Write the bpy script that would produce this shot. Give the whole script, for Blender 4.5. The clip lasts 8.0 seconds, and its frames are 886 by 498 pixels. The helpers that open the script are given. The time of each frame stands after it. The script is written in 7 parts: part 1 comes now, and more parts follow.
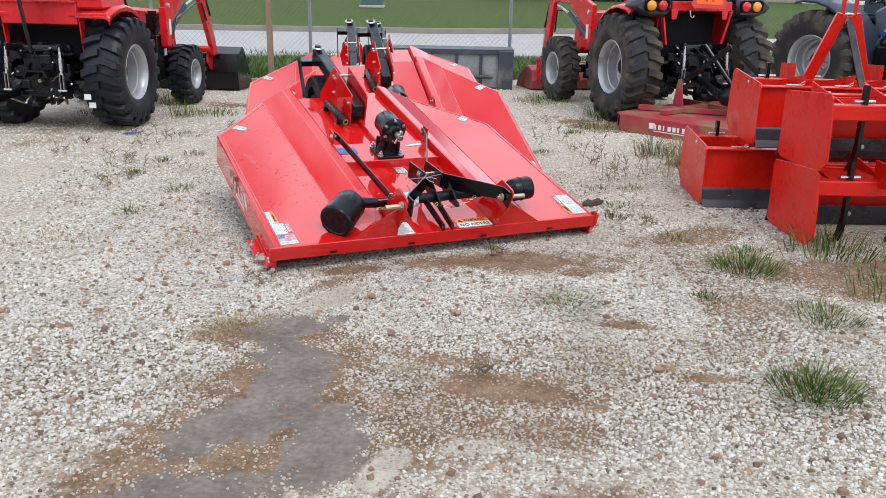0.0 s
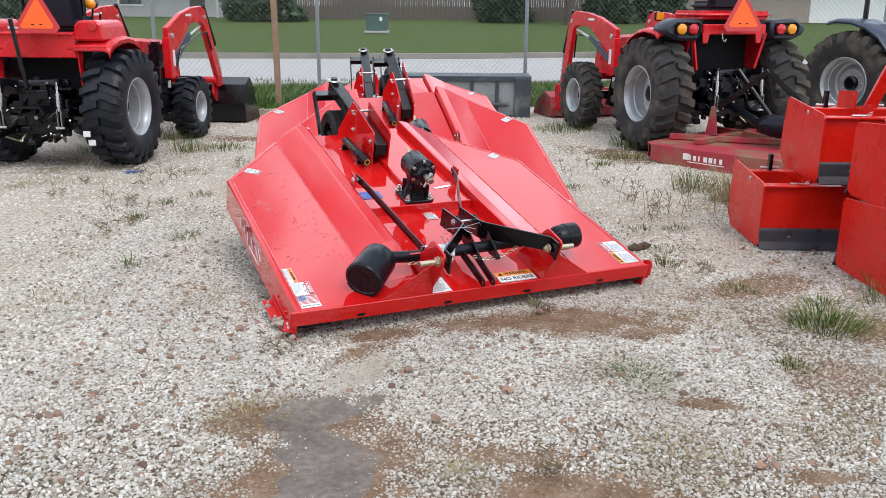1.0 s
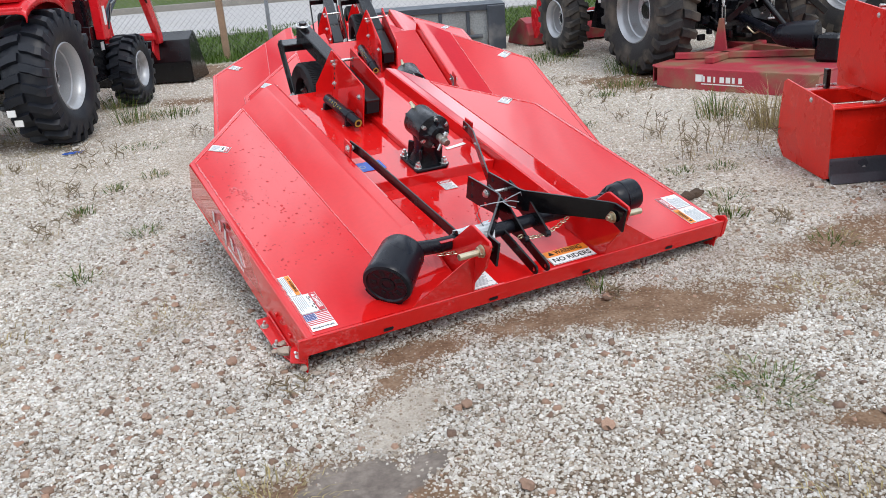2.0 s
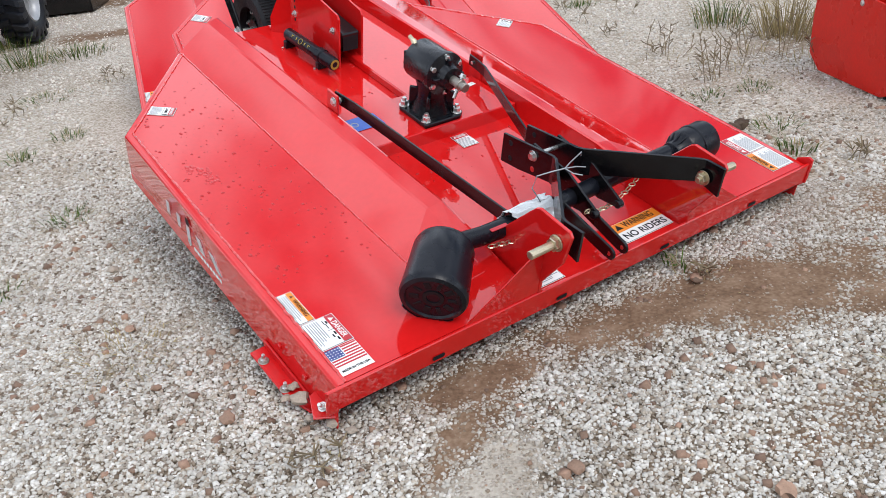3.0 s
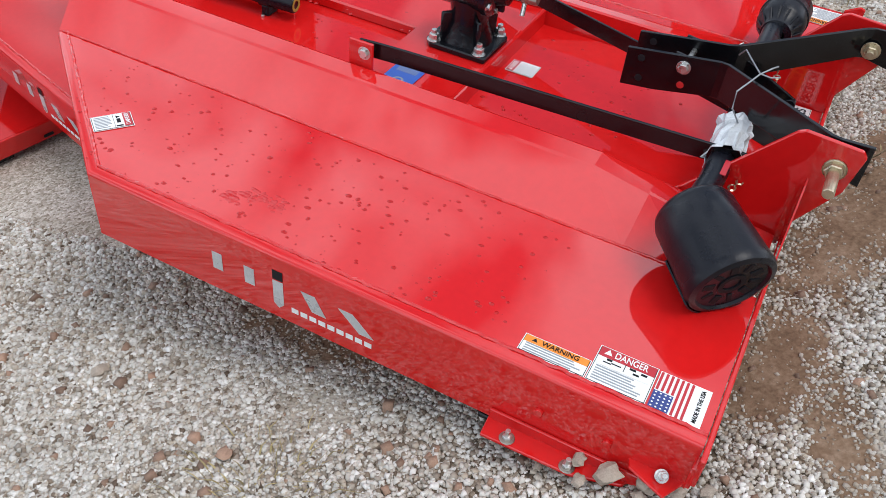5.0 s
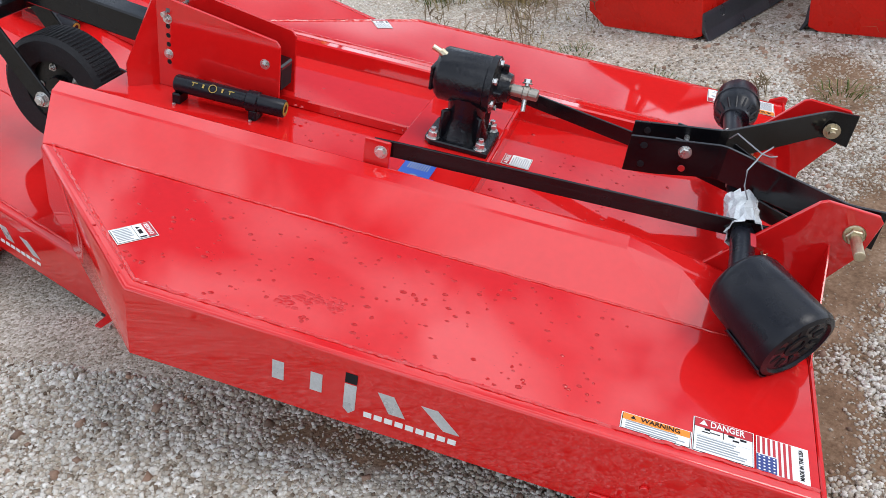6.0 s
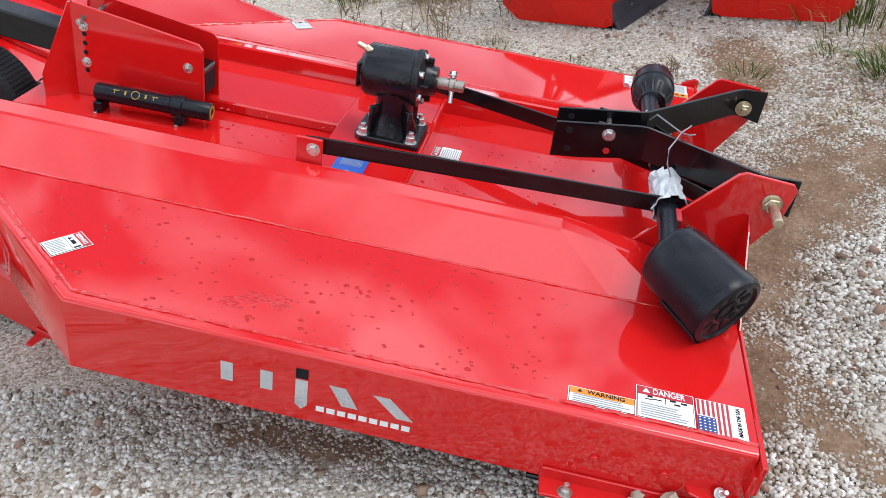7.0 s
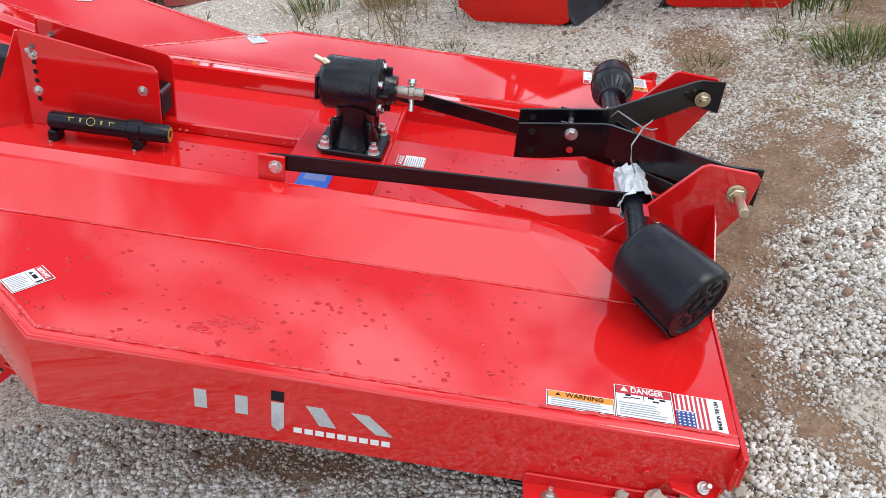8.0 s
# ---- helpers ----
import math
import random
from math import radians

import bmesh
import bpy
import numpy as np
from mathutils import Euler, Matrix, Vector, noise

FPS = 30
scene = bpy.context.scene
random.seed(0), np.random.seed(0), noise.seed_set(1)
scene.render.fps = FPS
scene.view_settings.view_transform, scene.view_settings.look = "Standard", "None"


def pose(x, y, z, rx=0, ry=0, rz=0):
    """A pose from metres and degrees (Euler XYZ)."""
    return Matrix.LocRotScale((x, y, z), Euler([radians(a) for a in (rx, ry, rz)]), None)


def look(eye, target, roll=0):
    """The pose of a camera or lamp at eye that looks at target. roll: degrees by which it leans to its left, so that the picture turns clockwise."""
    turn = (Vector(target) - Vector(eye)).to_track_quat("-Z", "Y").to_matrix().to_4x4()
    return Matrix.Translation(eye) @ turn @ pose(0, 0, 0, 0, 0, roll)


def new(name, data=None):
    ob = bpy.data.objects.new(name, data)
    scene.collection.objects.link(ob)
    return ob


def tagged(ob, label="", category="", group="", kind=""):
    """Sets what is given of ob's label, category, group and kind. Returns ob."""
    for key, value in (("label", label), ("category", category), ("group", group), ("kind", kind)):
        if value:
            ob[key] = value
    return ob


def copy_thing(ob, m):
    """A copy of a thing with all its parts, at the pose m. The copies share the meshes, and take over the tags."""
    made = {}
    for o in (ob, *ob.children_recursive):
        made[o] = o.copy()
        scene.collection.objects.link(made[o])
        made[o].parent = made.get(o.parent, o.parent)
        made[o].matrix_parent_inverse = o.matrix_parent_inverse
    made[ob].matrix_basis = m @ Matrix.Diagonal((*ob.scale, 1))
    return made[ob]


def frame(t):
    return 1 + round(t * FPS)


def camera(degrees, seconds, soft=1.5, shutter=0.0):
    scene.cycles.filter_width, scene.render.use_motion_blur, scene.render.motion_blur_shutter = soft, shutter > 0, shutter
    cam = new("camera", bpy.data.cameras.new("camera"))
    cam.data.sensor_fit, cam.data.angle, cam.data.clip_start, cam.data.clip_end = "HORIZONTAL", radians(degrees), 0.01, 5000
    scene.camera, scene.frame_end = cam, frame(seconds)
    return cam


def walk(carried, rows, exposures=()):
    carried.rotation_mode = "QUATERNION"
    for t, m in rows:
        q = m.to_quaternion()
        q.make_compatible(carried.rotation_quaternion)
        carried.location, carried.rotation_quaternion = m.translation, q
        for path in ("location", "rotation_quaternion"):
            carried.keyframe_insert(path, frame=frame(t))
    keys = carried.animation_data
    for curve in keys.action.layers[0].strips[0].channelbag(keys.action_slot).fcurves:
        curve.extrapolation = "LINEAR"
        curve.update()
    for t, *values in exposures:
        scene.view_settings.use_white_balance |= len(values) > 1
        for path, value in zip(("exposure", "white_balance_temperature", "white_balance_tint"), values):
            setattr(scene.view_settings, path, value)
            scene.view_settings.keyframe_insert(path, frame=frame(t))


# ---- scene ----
cam = camera(54.7, 8.0, soft=0.35)
PATH = [
    (0, (0.122, -0.605, 1.693), (0.088, 1.304, 1.097), 1.22),
    (0.5, (0.058, -0.376, 1.671), (-0.028, 1.539, 1.1), 1.05),
    (1, (-0.098, 0.042, 1.705), (-0.142, 1.965, 1.159), 0.44),
    (1.5, (-0.201, 0.573, 1.645), (-0.19, 2.494, 1.086), -3.45),
    (1.7, (-0.311, 0.798, 1.632), (-0.304, 2.698, 1.007), -3.84),
    (2.8, (-0.744, 1.968, 1.608), (-0.543, 3.794, 0.819), -6.01),
    (3, (-0.839, 2.159, 1.575), (-0.634, 3.938, 0.684), -6.35),
    (3.5, (-1.122, 2.522, 1.578), (-0.801, 4.216, 0.563), -5.66),
    (4, (-1.361, 2.879, 1.506), (-0.948, 4.526, 0.451), -8.45),
    (4.2, (-1.469, 3.043, 1.486), (-1.062, 4.663, 0.386), -10.62),
    (5.3, (-1.997, 3.594, 1.572), (-1.083, 4.961, 0.433), -9.62),
    (5.5, (-2.072, 3.711, 1.569), (-1.099, 5.081, 0.485), -9.56),
    (6, (-2.298, 3.785, 1.597), (-1.13, 5.061, 0.594), -7.29),
    (6.5, (-2.391, 3.794, 1.606), (-1.132, 4.969, 0.589), -7.29),
    (7, (-2.361, 3.789, 1.596), (-1.076, 4.931, 0.574), -7.85),
    (7.5, (-2.343, 3.784, 1.597), (-1.032, 4.893, 0.573), -8.45),
    (8, (-2.336, 3.795, 1.606), (-1.012, 4.886, 0.578), -10.35),
]
walk(cam, [(t, look(eye, target, roll)) for t, eye, target, roll in PATH], [(0.0, 0.18), (1.5, 0.18), (3.0, 0.12), (4.0, 0.02), (5.4, 0.0), (6.5, 0.2), (8.0, 0.24)])

# ---- world, sun, exposure ----
world = bpy.data.worlds.new("sky")
scene.world = world
world.use_nodes = True
wn, wl = world.node_tree.nodes, world.node_tree.links
wn.clear()
SUN_EL, SUN_AZ = radians(55), radians(150)
sky = wn.new("ShaderNodeTexSky")
sky.sky_type, sky.sun_disc, sky.sun_elevation, sky.sun_rotation = "NISHITA", False, SUN_EL, SUN_AZ
sky.air_density, sky.dust_density = 1.2, 2.0
wtc, wnz, wramp = wn.new("ShaderNodeTexCoord"), wn.new("ShaderNodeTexNoise"), wn.new("ShaderNodeValToRGB")
wnz.inputs["Scale"].default_value, wnz.inputs["Detail"].default_value, wnz.inputs["Distortion"].default_value = 3.0, 9.0, 0.9
wramp.color_ramp.elements[0].color = (0.0, 0.0, 0.0, 1)
wramp.color_ramp.elements[0].position, wramp.color_ramp.elements[1].position = 0.37, 0.56
wcol = wn.new("ShaderNodeMix")
wcol.data_type = "RGBA"
wcol.inputs["B"].default_value = (17.6, 19.2, 21.8, 1)
wbg, wout = wn.new("ShaderNodeBackground"), wn.new("ShaderNodeOutputWorld")
wbg.inputs["Strength"].default_value = 0.09
wl.new(wtc.outputs["Generated"], wnz.inputs["Vector"])
wl.new(wnz.outputs["Fac"], wramp.inputs["Fac"])
wl.new(wramp.outputs["Color"], wcol.inputs["Factor"])
wl.new(sky.outputs["Color"], wcol.inputs["A"])
wl.new(wcol.outputs["Result"], wbg.inputs["Color"])
wl.new(wbg.outputs["Background"], wout.inputs["Surface"])
sun = new("sun", bpy.data.lights.new("sun", "SUN"))
sun.data.energy, sun.data.angle, sun.data.color = 1.15, radians(26), (1.0, 0.975, 0.96)
sun.matrix_world = Matrix.Rotation(-SUN_AZ, 4, "Z") @ Matrix.Rotation(SUN_EL - math.pi / 2, 4, "X")


# ---- materials ----
def mat(name, col, rough=0.5, metal=0.0, vary=0.12, scale=6.0, bump=0.0, bscale=60.0, coat=0.0, dirt=None, dirt_scale=3.0, dirt_lo=0.55, dirt_hi=0.75, rvary=0.1, island=0.0, spec=0.5):
    """Base colour with broad and fine variation, roughness variation, relief, and optional dirt patches."""
    m = bpy.data.materials.new(name)
    m.use_nodes = True
    n, l = m.node_tree.nodes, m.node_tree.links
    b = n["Principled BSDF"]
    tc = n.new("ShaderNodeTexCoord")
    n1, n2 = n.new("ShaderNodeTexNoise"), n.new("ShaderNodeTexNoise")
    n1.inputs["Scale"].default_value, n1.inputs["Detail"].default_value = scale, 4
    n2.inputs["Scale"].default_value, n2.inputs["Detail"].default_value = scale * 14, 3
    for q in (n1, n2):
        l.new(tc.outputs["Object"], q.inputs["Vector"])
    add = n.new("ShaderNodeMath")
    add.operation = "ADD"
    l.new(n1.outputs["Fac"], add.inputs[0]), l.new(n2.outputs["Fac"], add.inputs[1])
    rng = n.new("ShaderNodeMapRange")
    rng.inputs["From Min"].default_value, rng.inputs["From Max"].default_value = 0.7, 1.3
    rng.inputs["To Min"].default_value, rng.inputs["To Max"].default_value = 1 - vary, 1 + vary
    l.new(add.outputs[0], rng.inputs["Value"])
    hsv = n.new("ShaderNodeHueSaturation")
    hsv.inputs["Color"].default_value = (*col, 1)
    l.new(rng.outputs["Result"], hsv.inputs["Value"])
    out = hsv.outputs["Color"]
    if island:
        geo, r2, h2 = n.new("ShaderNodeNewGeometry"), n.new("ShaderNodeMapRange"), n.new("ShaderNodeHueSaturation")
        r2.inputs["To Min"].default_value, r2.inputs["To Max"].default_value = 1 - island, 1 + island
        l.new(geo.outputs["Random Per Island"], r2.inputs["Value"]), l.new(r2.outputs["Result"], h2.inputs["Value"]), l.new(out, h2.inputs["Color"])
        out = h2.outputs["Color"]
    if dirt:
        n3, r3, mx = n.new("ShaderNodeTexNoise"), n.new("ShaderNodeMapRange"), n.new("ShaderNodeMix")
        n3.inputs["Scale"].default_value, n3.inputs["Detail"].default_value = dirt_scale, 7
        l.new(tc.outputs["Object"], n3.inputs["Vector"]), l.new(n3.outputs["Fac"], r3.inputs["Value"])
        r3.inputs["From Min"].default_value, r3.inputs["From Max"].default_value = dirt_lo, dirt_hi
        mx.data_type = "RGBA"
        mx.inputs["B"].default_value = (*dirt, 1)
        l.new(r3.outputs["Result"], mx.inputs["Factor"]), l.new(out, mx.inputs["A"])
        out = mx.outputs["Result"]
    l.new(out, b.inputs["Base Color"])
    rr = n.new("ShaderNodeMapRange")
    rr.inputs["From Min"].default_value, rr.inputs["From Max"].default_value = 0.3, 0.7
    rr.inputs["To Min"].default_value, rr.inputs["To Max"].default_value = max(0.02, rough - rvary), min(1, rough + rvary)
    l.new(n1.outputs["Fac"], rr.inputs["Value"]), l.new(rr.outputs["Result"], b.inputs["Roughness"])
    b.inputs["Metallic"].default_value = metal
    b.inputs["Coat Weight"].default_value = coat
    b.inputs["Coat Roughness"].default_value = 0.04
    b.inputs["Specular IOR Level"].default_value = spec if coat < 1 else 0.42
    if bump:
        nb, bp = n.new("ShaderNodeTexNoise"), n.new("ShaderNodeBump")
        nb.inputs["Scale"].default_value, nb.inputs["Detail"].default_value = bscale, 5
        bp.inputs["Strength"].default_value, bp.inputs["Distance"].default_value = bump, 0.004
        l.new(tc.outputs["Object"], nb.inputs["Vector"]), l.new(nb.outputs["Fac"], bp.inputs["Height"]), l.new(bp.outputs["Normal"], b.inputs["Normal"])
    return m


def stone_material():
    """Crushed limestone: each stone its own tone from brown through grey to white, with soil dust where it lies thin."""
    m = mat("crushed_limestone", (1.0, 1.0, 1.0), 0.9, vary=0.16, scale=2.0, bump=0.35, bscale=110, spec=0.12)
    n, l = m.node_tree.nodes, m.node_tree.links
    b = n["Principled BSDF"]
    tone = b.inputs["Base Color"].links[0].from_socket
    geo, rp = n.new("ShaderNodeNewGeometry"), n.new("ShaderNodeValToRGB")
    stops = ((0.0, (0.10, 0.07, 0.05)), (0.06, (0.25, 0.195, 0.145)), (0.16, (0.34, 0.305, 0.26)), (0.3, (0.45, 0.385, 0.305)), (0.45, (0.51, 0.475, 0.42)), (0.78, (0.62, 0.59, 0.535)), (1.0, (0.76, 0.735, 0.69)))
    while len(rp.color_ramp.elements) < len(stops):
        rp.color_ramp.elements.new(0.5)
    for e, (p, c) in zip(rp.color_ramp.elements, stops):
        e.position, e.color = p, (*c, 1)
    l.new(geo.outputs["Random Per Island"], rp.inputs["Fac"])
    mul, mx, at = n.new("ShaderNodeMix"), n.new("ShaderNodeMix"), n.new("ShaderNodeAttribute")
    mul.data_type, mul.blend_type, mx.data_type = "RGBA", "MULTIPLY", "RGBA"
    mul.inputs["Factor"].default_value = 1.0
    l.new(rp.outputs["Color"], mul.inputs["A"]), l.new(tone, mul.inputs["B"])
    at.attribute_name = "dust"
    l.new(at.outputs["Fac"], mx.inputs["Factor"]), l.new(mul.outputs["Result"], mx.inputs["A"])
    mx.inputs["B"].default_value = (0.27, 0.21, 0.152, 1)
    l.new(mx.outputs["Result"], b.inputs["Base Color"])
    return m


RED = mat("red_powder_coat", (0.6, 0.010, 0.010), 0.4, vary=0.05, scale=3, bump=0.02, bscale=5, coat=1.0, rvary=0.05)
RED.node_tree.nodes["Principled BSDF"].inputs["Specular IOR Level"].default_value = 0.0
RED.node_tree.nodes["Principled BSDF"].inputs["Coat IOR"].default_value = 1.65
RED_BLADE = mat("red_blade_paint", (0.58, 0.011, 0.005), 0.3, vary=0.1, scale=5, bump=0.05, bscale=14, spec=0.34)
RED_TRACTOR = mat("red_tractor_paint", (0.58, 0.010, 0.016), 0.26, vary=0.06, scale=4, dirt=(0.3, 0.1, 0.08), dirt_scale=5, dirt_lo=0.64, dirt_hi=0.95)
RED_OLD = mat("faded_red_paint", (0.36, 0.03, 0.045), 0.55, vary=0.15, scale=5, bump=0.1, dirt=(0.24, 0.13, 0.075), dirt_scale=3.5, dirt_lo=0.44, dirt_hi=0.62)
WELD = mat("red_weld_bead", (0.62, 0.012, 0.010), 0.3, bump=0.6, bscale=130, vary=0.08, coat=1.0)
BLACK = mat("black_enamel", (0.004, 0.004, 0.005), 0.2, vary=0.2, scale=8, bump=0.05, bscale=30, spec=0.4)
BLACK_CAST = mat("black_cast_iron", (0.005, 0.0055, 0.008), 0.22, vary=0.2, scale=14, bump=0.45, bscale=80, spec=0.35)
PLASTIC = mat("black_plastic", (0.006, 0.007, 0.011), 0.3, vary=0.2, scale=9, bump=0.12, bscale=120, spec=0.26)
RUBBER = mat("tyre_rubber", (0.007, 0.009, 0.014), 0.5, vary=0.25, scale=5, bump=0.3, bscale=60, dirt=(0.06, 0.052, 0.045), dirt_scale=4, dirt_lo=0.6, dirt_hi=0.95, spec=0.35)
RUBBER_DUSTY = mat("dusty_tyre_rubber", (0.028, 0.027, 0.027), 0.8, vary=0.25, scale=5, bump=0.3, bscale=60, dirt=(0.15, 0.125, 0.095), dirt_scale=4, dirt_lo=0.45, dirt_hi=0.8, spec=0.3)
RUBBER_LAM = mat("laminated_rubber", (0.008, 0.008, 0.010), 0.6, vary=0.3, scale=20, bump=0.8, bscale=90, spec=0.3)
SILVER = mat("silver_wheel_paint", (0.42, 0.43, 0.44), 0.42, 0.45, vary=0.1, scale=7, dirt=(0.2, 0.17, 0.13), dirt_scale=5, dirt_lo=0.58, dirt_hi=0.85)
ZINC = mat("zinc_plated_steel", (0.6, 0.6, 0.58), 0.3, 0.9, vary=0.15, scale=40)
BRASS = mat("yellow_zinc_steel", (0.55, 0.48, 0.34), 0.35, 0.9, vary=0.2, scale=40)
WIRE = mat("weathered_fence_wire", (0.17, 0.175, 0.18), 0.6, 0.4, vary=0.12, scale=20)
STEEL = mat("bare_machined_steel", (0.33, 0.3, 0.26), 0.4, 0.85, vary=0.2, scale=30)
GALV = mat("galvanised_steel", (0.30, 0.32, 0.34), 0.5, 0.6, vary=0.12, scale=20)
GREY = mat("dark_grey_paint", (0.045, 0.055, 0.068), 0.45, vary=0.2, scale=4, bump=0.1, dirt=(0.16, 0.16, 0.16), dirt_scale=2.2, dirt_lo=0.55, dirt_hi=0.7)
LIGHT_GREY = mat("worn_grey_steel", (0.28, 0.3, 0.3), 0.5, 0.3, vary=0.25, scale=3, bump=0.1, dirt=(0.2, 0.12, 0.07), dirt_scale=4, dirt_lo=0.6, dirt_hi=0.75)
NAVY = mat("dark_navy_paint", (0.022, 0.032, 0.055), 0.4, vary=0.15, scale=4)
DASH = mat("grey_blue_moulding", (0.09, 0.11, 0.14), 0.5, vary=0.15, scale=6, bump=0.1)
DARK_MOULD = mat("dark_moulded_plastic", (0.022, 0.026, 0.038), 0.45, vary=0.2, scale=6, bump=0.1)
SEAT = mat("dark_navy_vinyl", (0.010, 0.012, 0.022), 0.55, vary=0.2, scale=8, bump=0.3, bscale=70, spec=0.3)
ORANGE = mat("orange_reflective", (0.95, 0.11, 0.003), 0.55, vary=0.04)
RED_BORDER = mat("dark_red_reflective", (0.5, 0.02, 0.02), 0.35, vary=0.05)
AMBER = mat("amber_lens", (0.8, 0.3, 0.01), 0.2, vary=0.08, coat=0.5)
RED_LENS = mat("red_lens", (0.55, 0.01, 0.015), 0.2, vary=0.08, coat=0.5)
WHITE = mat("white_vinyl", (0.78, 0.78, 0.76), 0.35, vary=0.03)
# Print ink; also the painted dark of holes and the tractors' rear void.
INK_AND_SHADE = mat("black_ink_and_shade", (0.012, 0.012, 0.014), 0.6, vary=0.05, spec=0.15)
INK_GREY = mat("grey_print", (0.27, 0.29, 0.31), 0.4, vary=0.1)
VINYL_ORANGE = mat("orange_vinyl", (0.8, 0.24, 0.02), 0.35, vary=0.03)
VINYL_RED = mat("red_vinyl", (0.45, 0.02, 0.03), 0.35, vary=0.03)
VINYL_BLUE = mat("blue_vinyl", (0.02, 0.09, 0.42), 0.35, vary=0.05)
NAVY_VINYL = mat("navy_vinyl", (0.03, 0.05, 0.2), 0.35, vary=0.05)
CHROME_VINYL = mat("silver_vinyl", (0.55, 0.57, 0.58), 0.35, 0.35, vary=0.12, scale=12)
YELLOW = mat("gold_print", (0.34, 0.24, 0.04), 0.45, vary=0.05)
POLY = mat("clear_grey_plastic_bag", (0.55, 0.58, 0.6), 0.25, vary=0.15, scale=18, bump=0.6, bscale=40, coat=0.3)
TIMBER = mat("weathered_timber", (0.26, 0.17, 0.11), 0.85, vary=0.25, scale=9, bump=0.5, bscale=30)
FENCE_WOOD = mat("grey_brown_fence_wood", (0.105, 0.085, 0.07), 0.9, vary=0.3, scale=2, bump=0.3, island=0.2)
SIDING = mat("pale_siding", (0.44, 0.43, 0.42), 0.8, vary=0.12, scale=1.5)
BRICK_FAR = mat("tan_masonry", (0.34, 0.28, 0.23), 0.85, vary=0.15, scale=3)
DOOR_DARK = mat("dark_brown_door", (0.07, 0.055, 0.05), 0.6, vary=0.2)
GLASS_DARK = mat("dark_window_glass", (0.03, 0.035, 0.04), 0.1, vary=0.1)
UTIL_GREEN = mat("green_cabinet_paint", (0.05, 0.1, 0.085), 0.5, vary=0.1)
CONCRETE = mat("pale_concrete", (0.37, 0.355, 0.34), 0.85, vary=0.12, scale=1.2, bump=0.2, bscale=12, dirt=(0.36, 0.34, 0.31), dirt_scale=0.5)
KERB = mat("stained_kerb_concrete", (0.24, 0.22, 0.19), 0.9, vary=0.2, scale=2, bump=0.3)
STONE_FAR = mat("pale_limestone_fines", (0.62, 0.58, 0.52), 0.9, vary=0.12, scale=1.2, bump=0.3, bscale=90, island=0.2, spec=0.1)
STONE = stone_material()
SOIL = mat("dark_damp_soil", (0.075, 0.05, 0.033), 0.95, vary=0.3, scale=25, bump=0.8, bscale=60)
STONE_TAN = mat("tan_fieldstone", (0.36, 0.30, 0.24), 0.85, vary=0.25, scale=20, bump=0.4)
STONE_BROWN = mat("brown_pebble", (0.25, 0.155, 0.105), 0.75, vary=0.25, scale=30, bump=0.3, island=0.45)
EDGE = mat("worn_black_edge_steel", (0.03, 0.034, 0.042), 0.3, 0.0, vary=0.3, scale=6, bump=0.08, spec=0.6)
GRASS = mat("grass_blades", (0.062, 0.108, 0.018), 0.6, vary=0.25, scale=3, island=0.45, spec=0.12)
GRASS_DRY = mat("dry_grass_blades", (0.30, 0.24, 0.11), 0.7, vary=0.2, scale=5, island=0.35)
WEED = mat("brown_weed_stems", (0.19, 0.145, 0.085), 0.8, vary=0.25, island=0.3)
LEAF = mat("dark_shrub_leaves", (0.02, 0.046, 0.013), 0.55, vary=0.3, scale=2, island=0.5)
BARK = mat("tree_bark", (0.07, 0.055, 0.045), 0.9, vary=0.3, scale=6, bump=0.6)
WATER = mat("water_beads_on_red", (0.42, 0.006, 0.006), 0.07, vary=0.03, rvary=0.02, spec=0.4)
WET_FILM = mat("wet_red_film", (0.5, 0.008, 0.008), 0.4, vary=0.05, rvary=0.05, bump=0.02, bscale=5, coat=1.0)
WET_FILM.node_tree.nodes["Principled BSDF"].inputs["Specular IOR Level"].default_value = 0.0
WET_FILM.node_tree.nodes["Principled BSDF"].inputs["Coat IOR"].default_value = 1.63


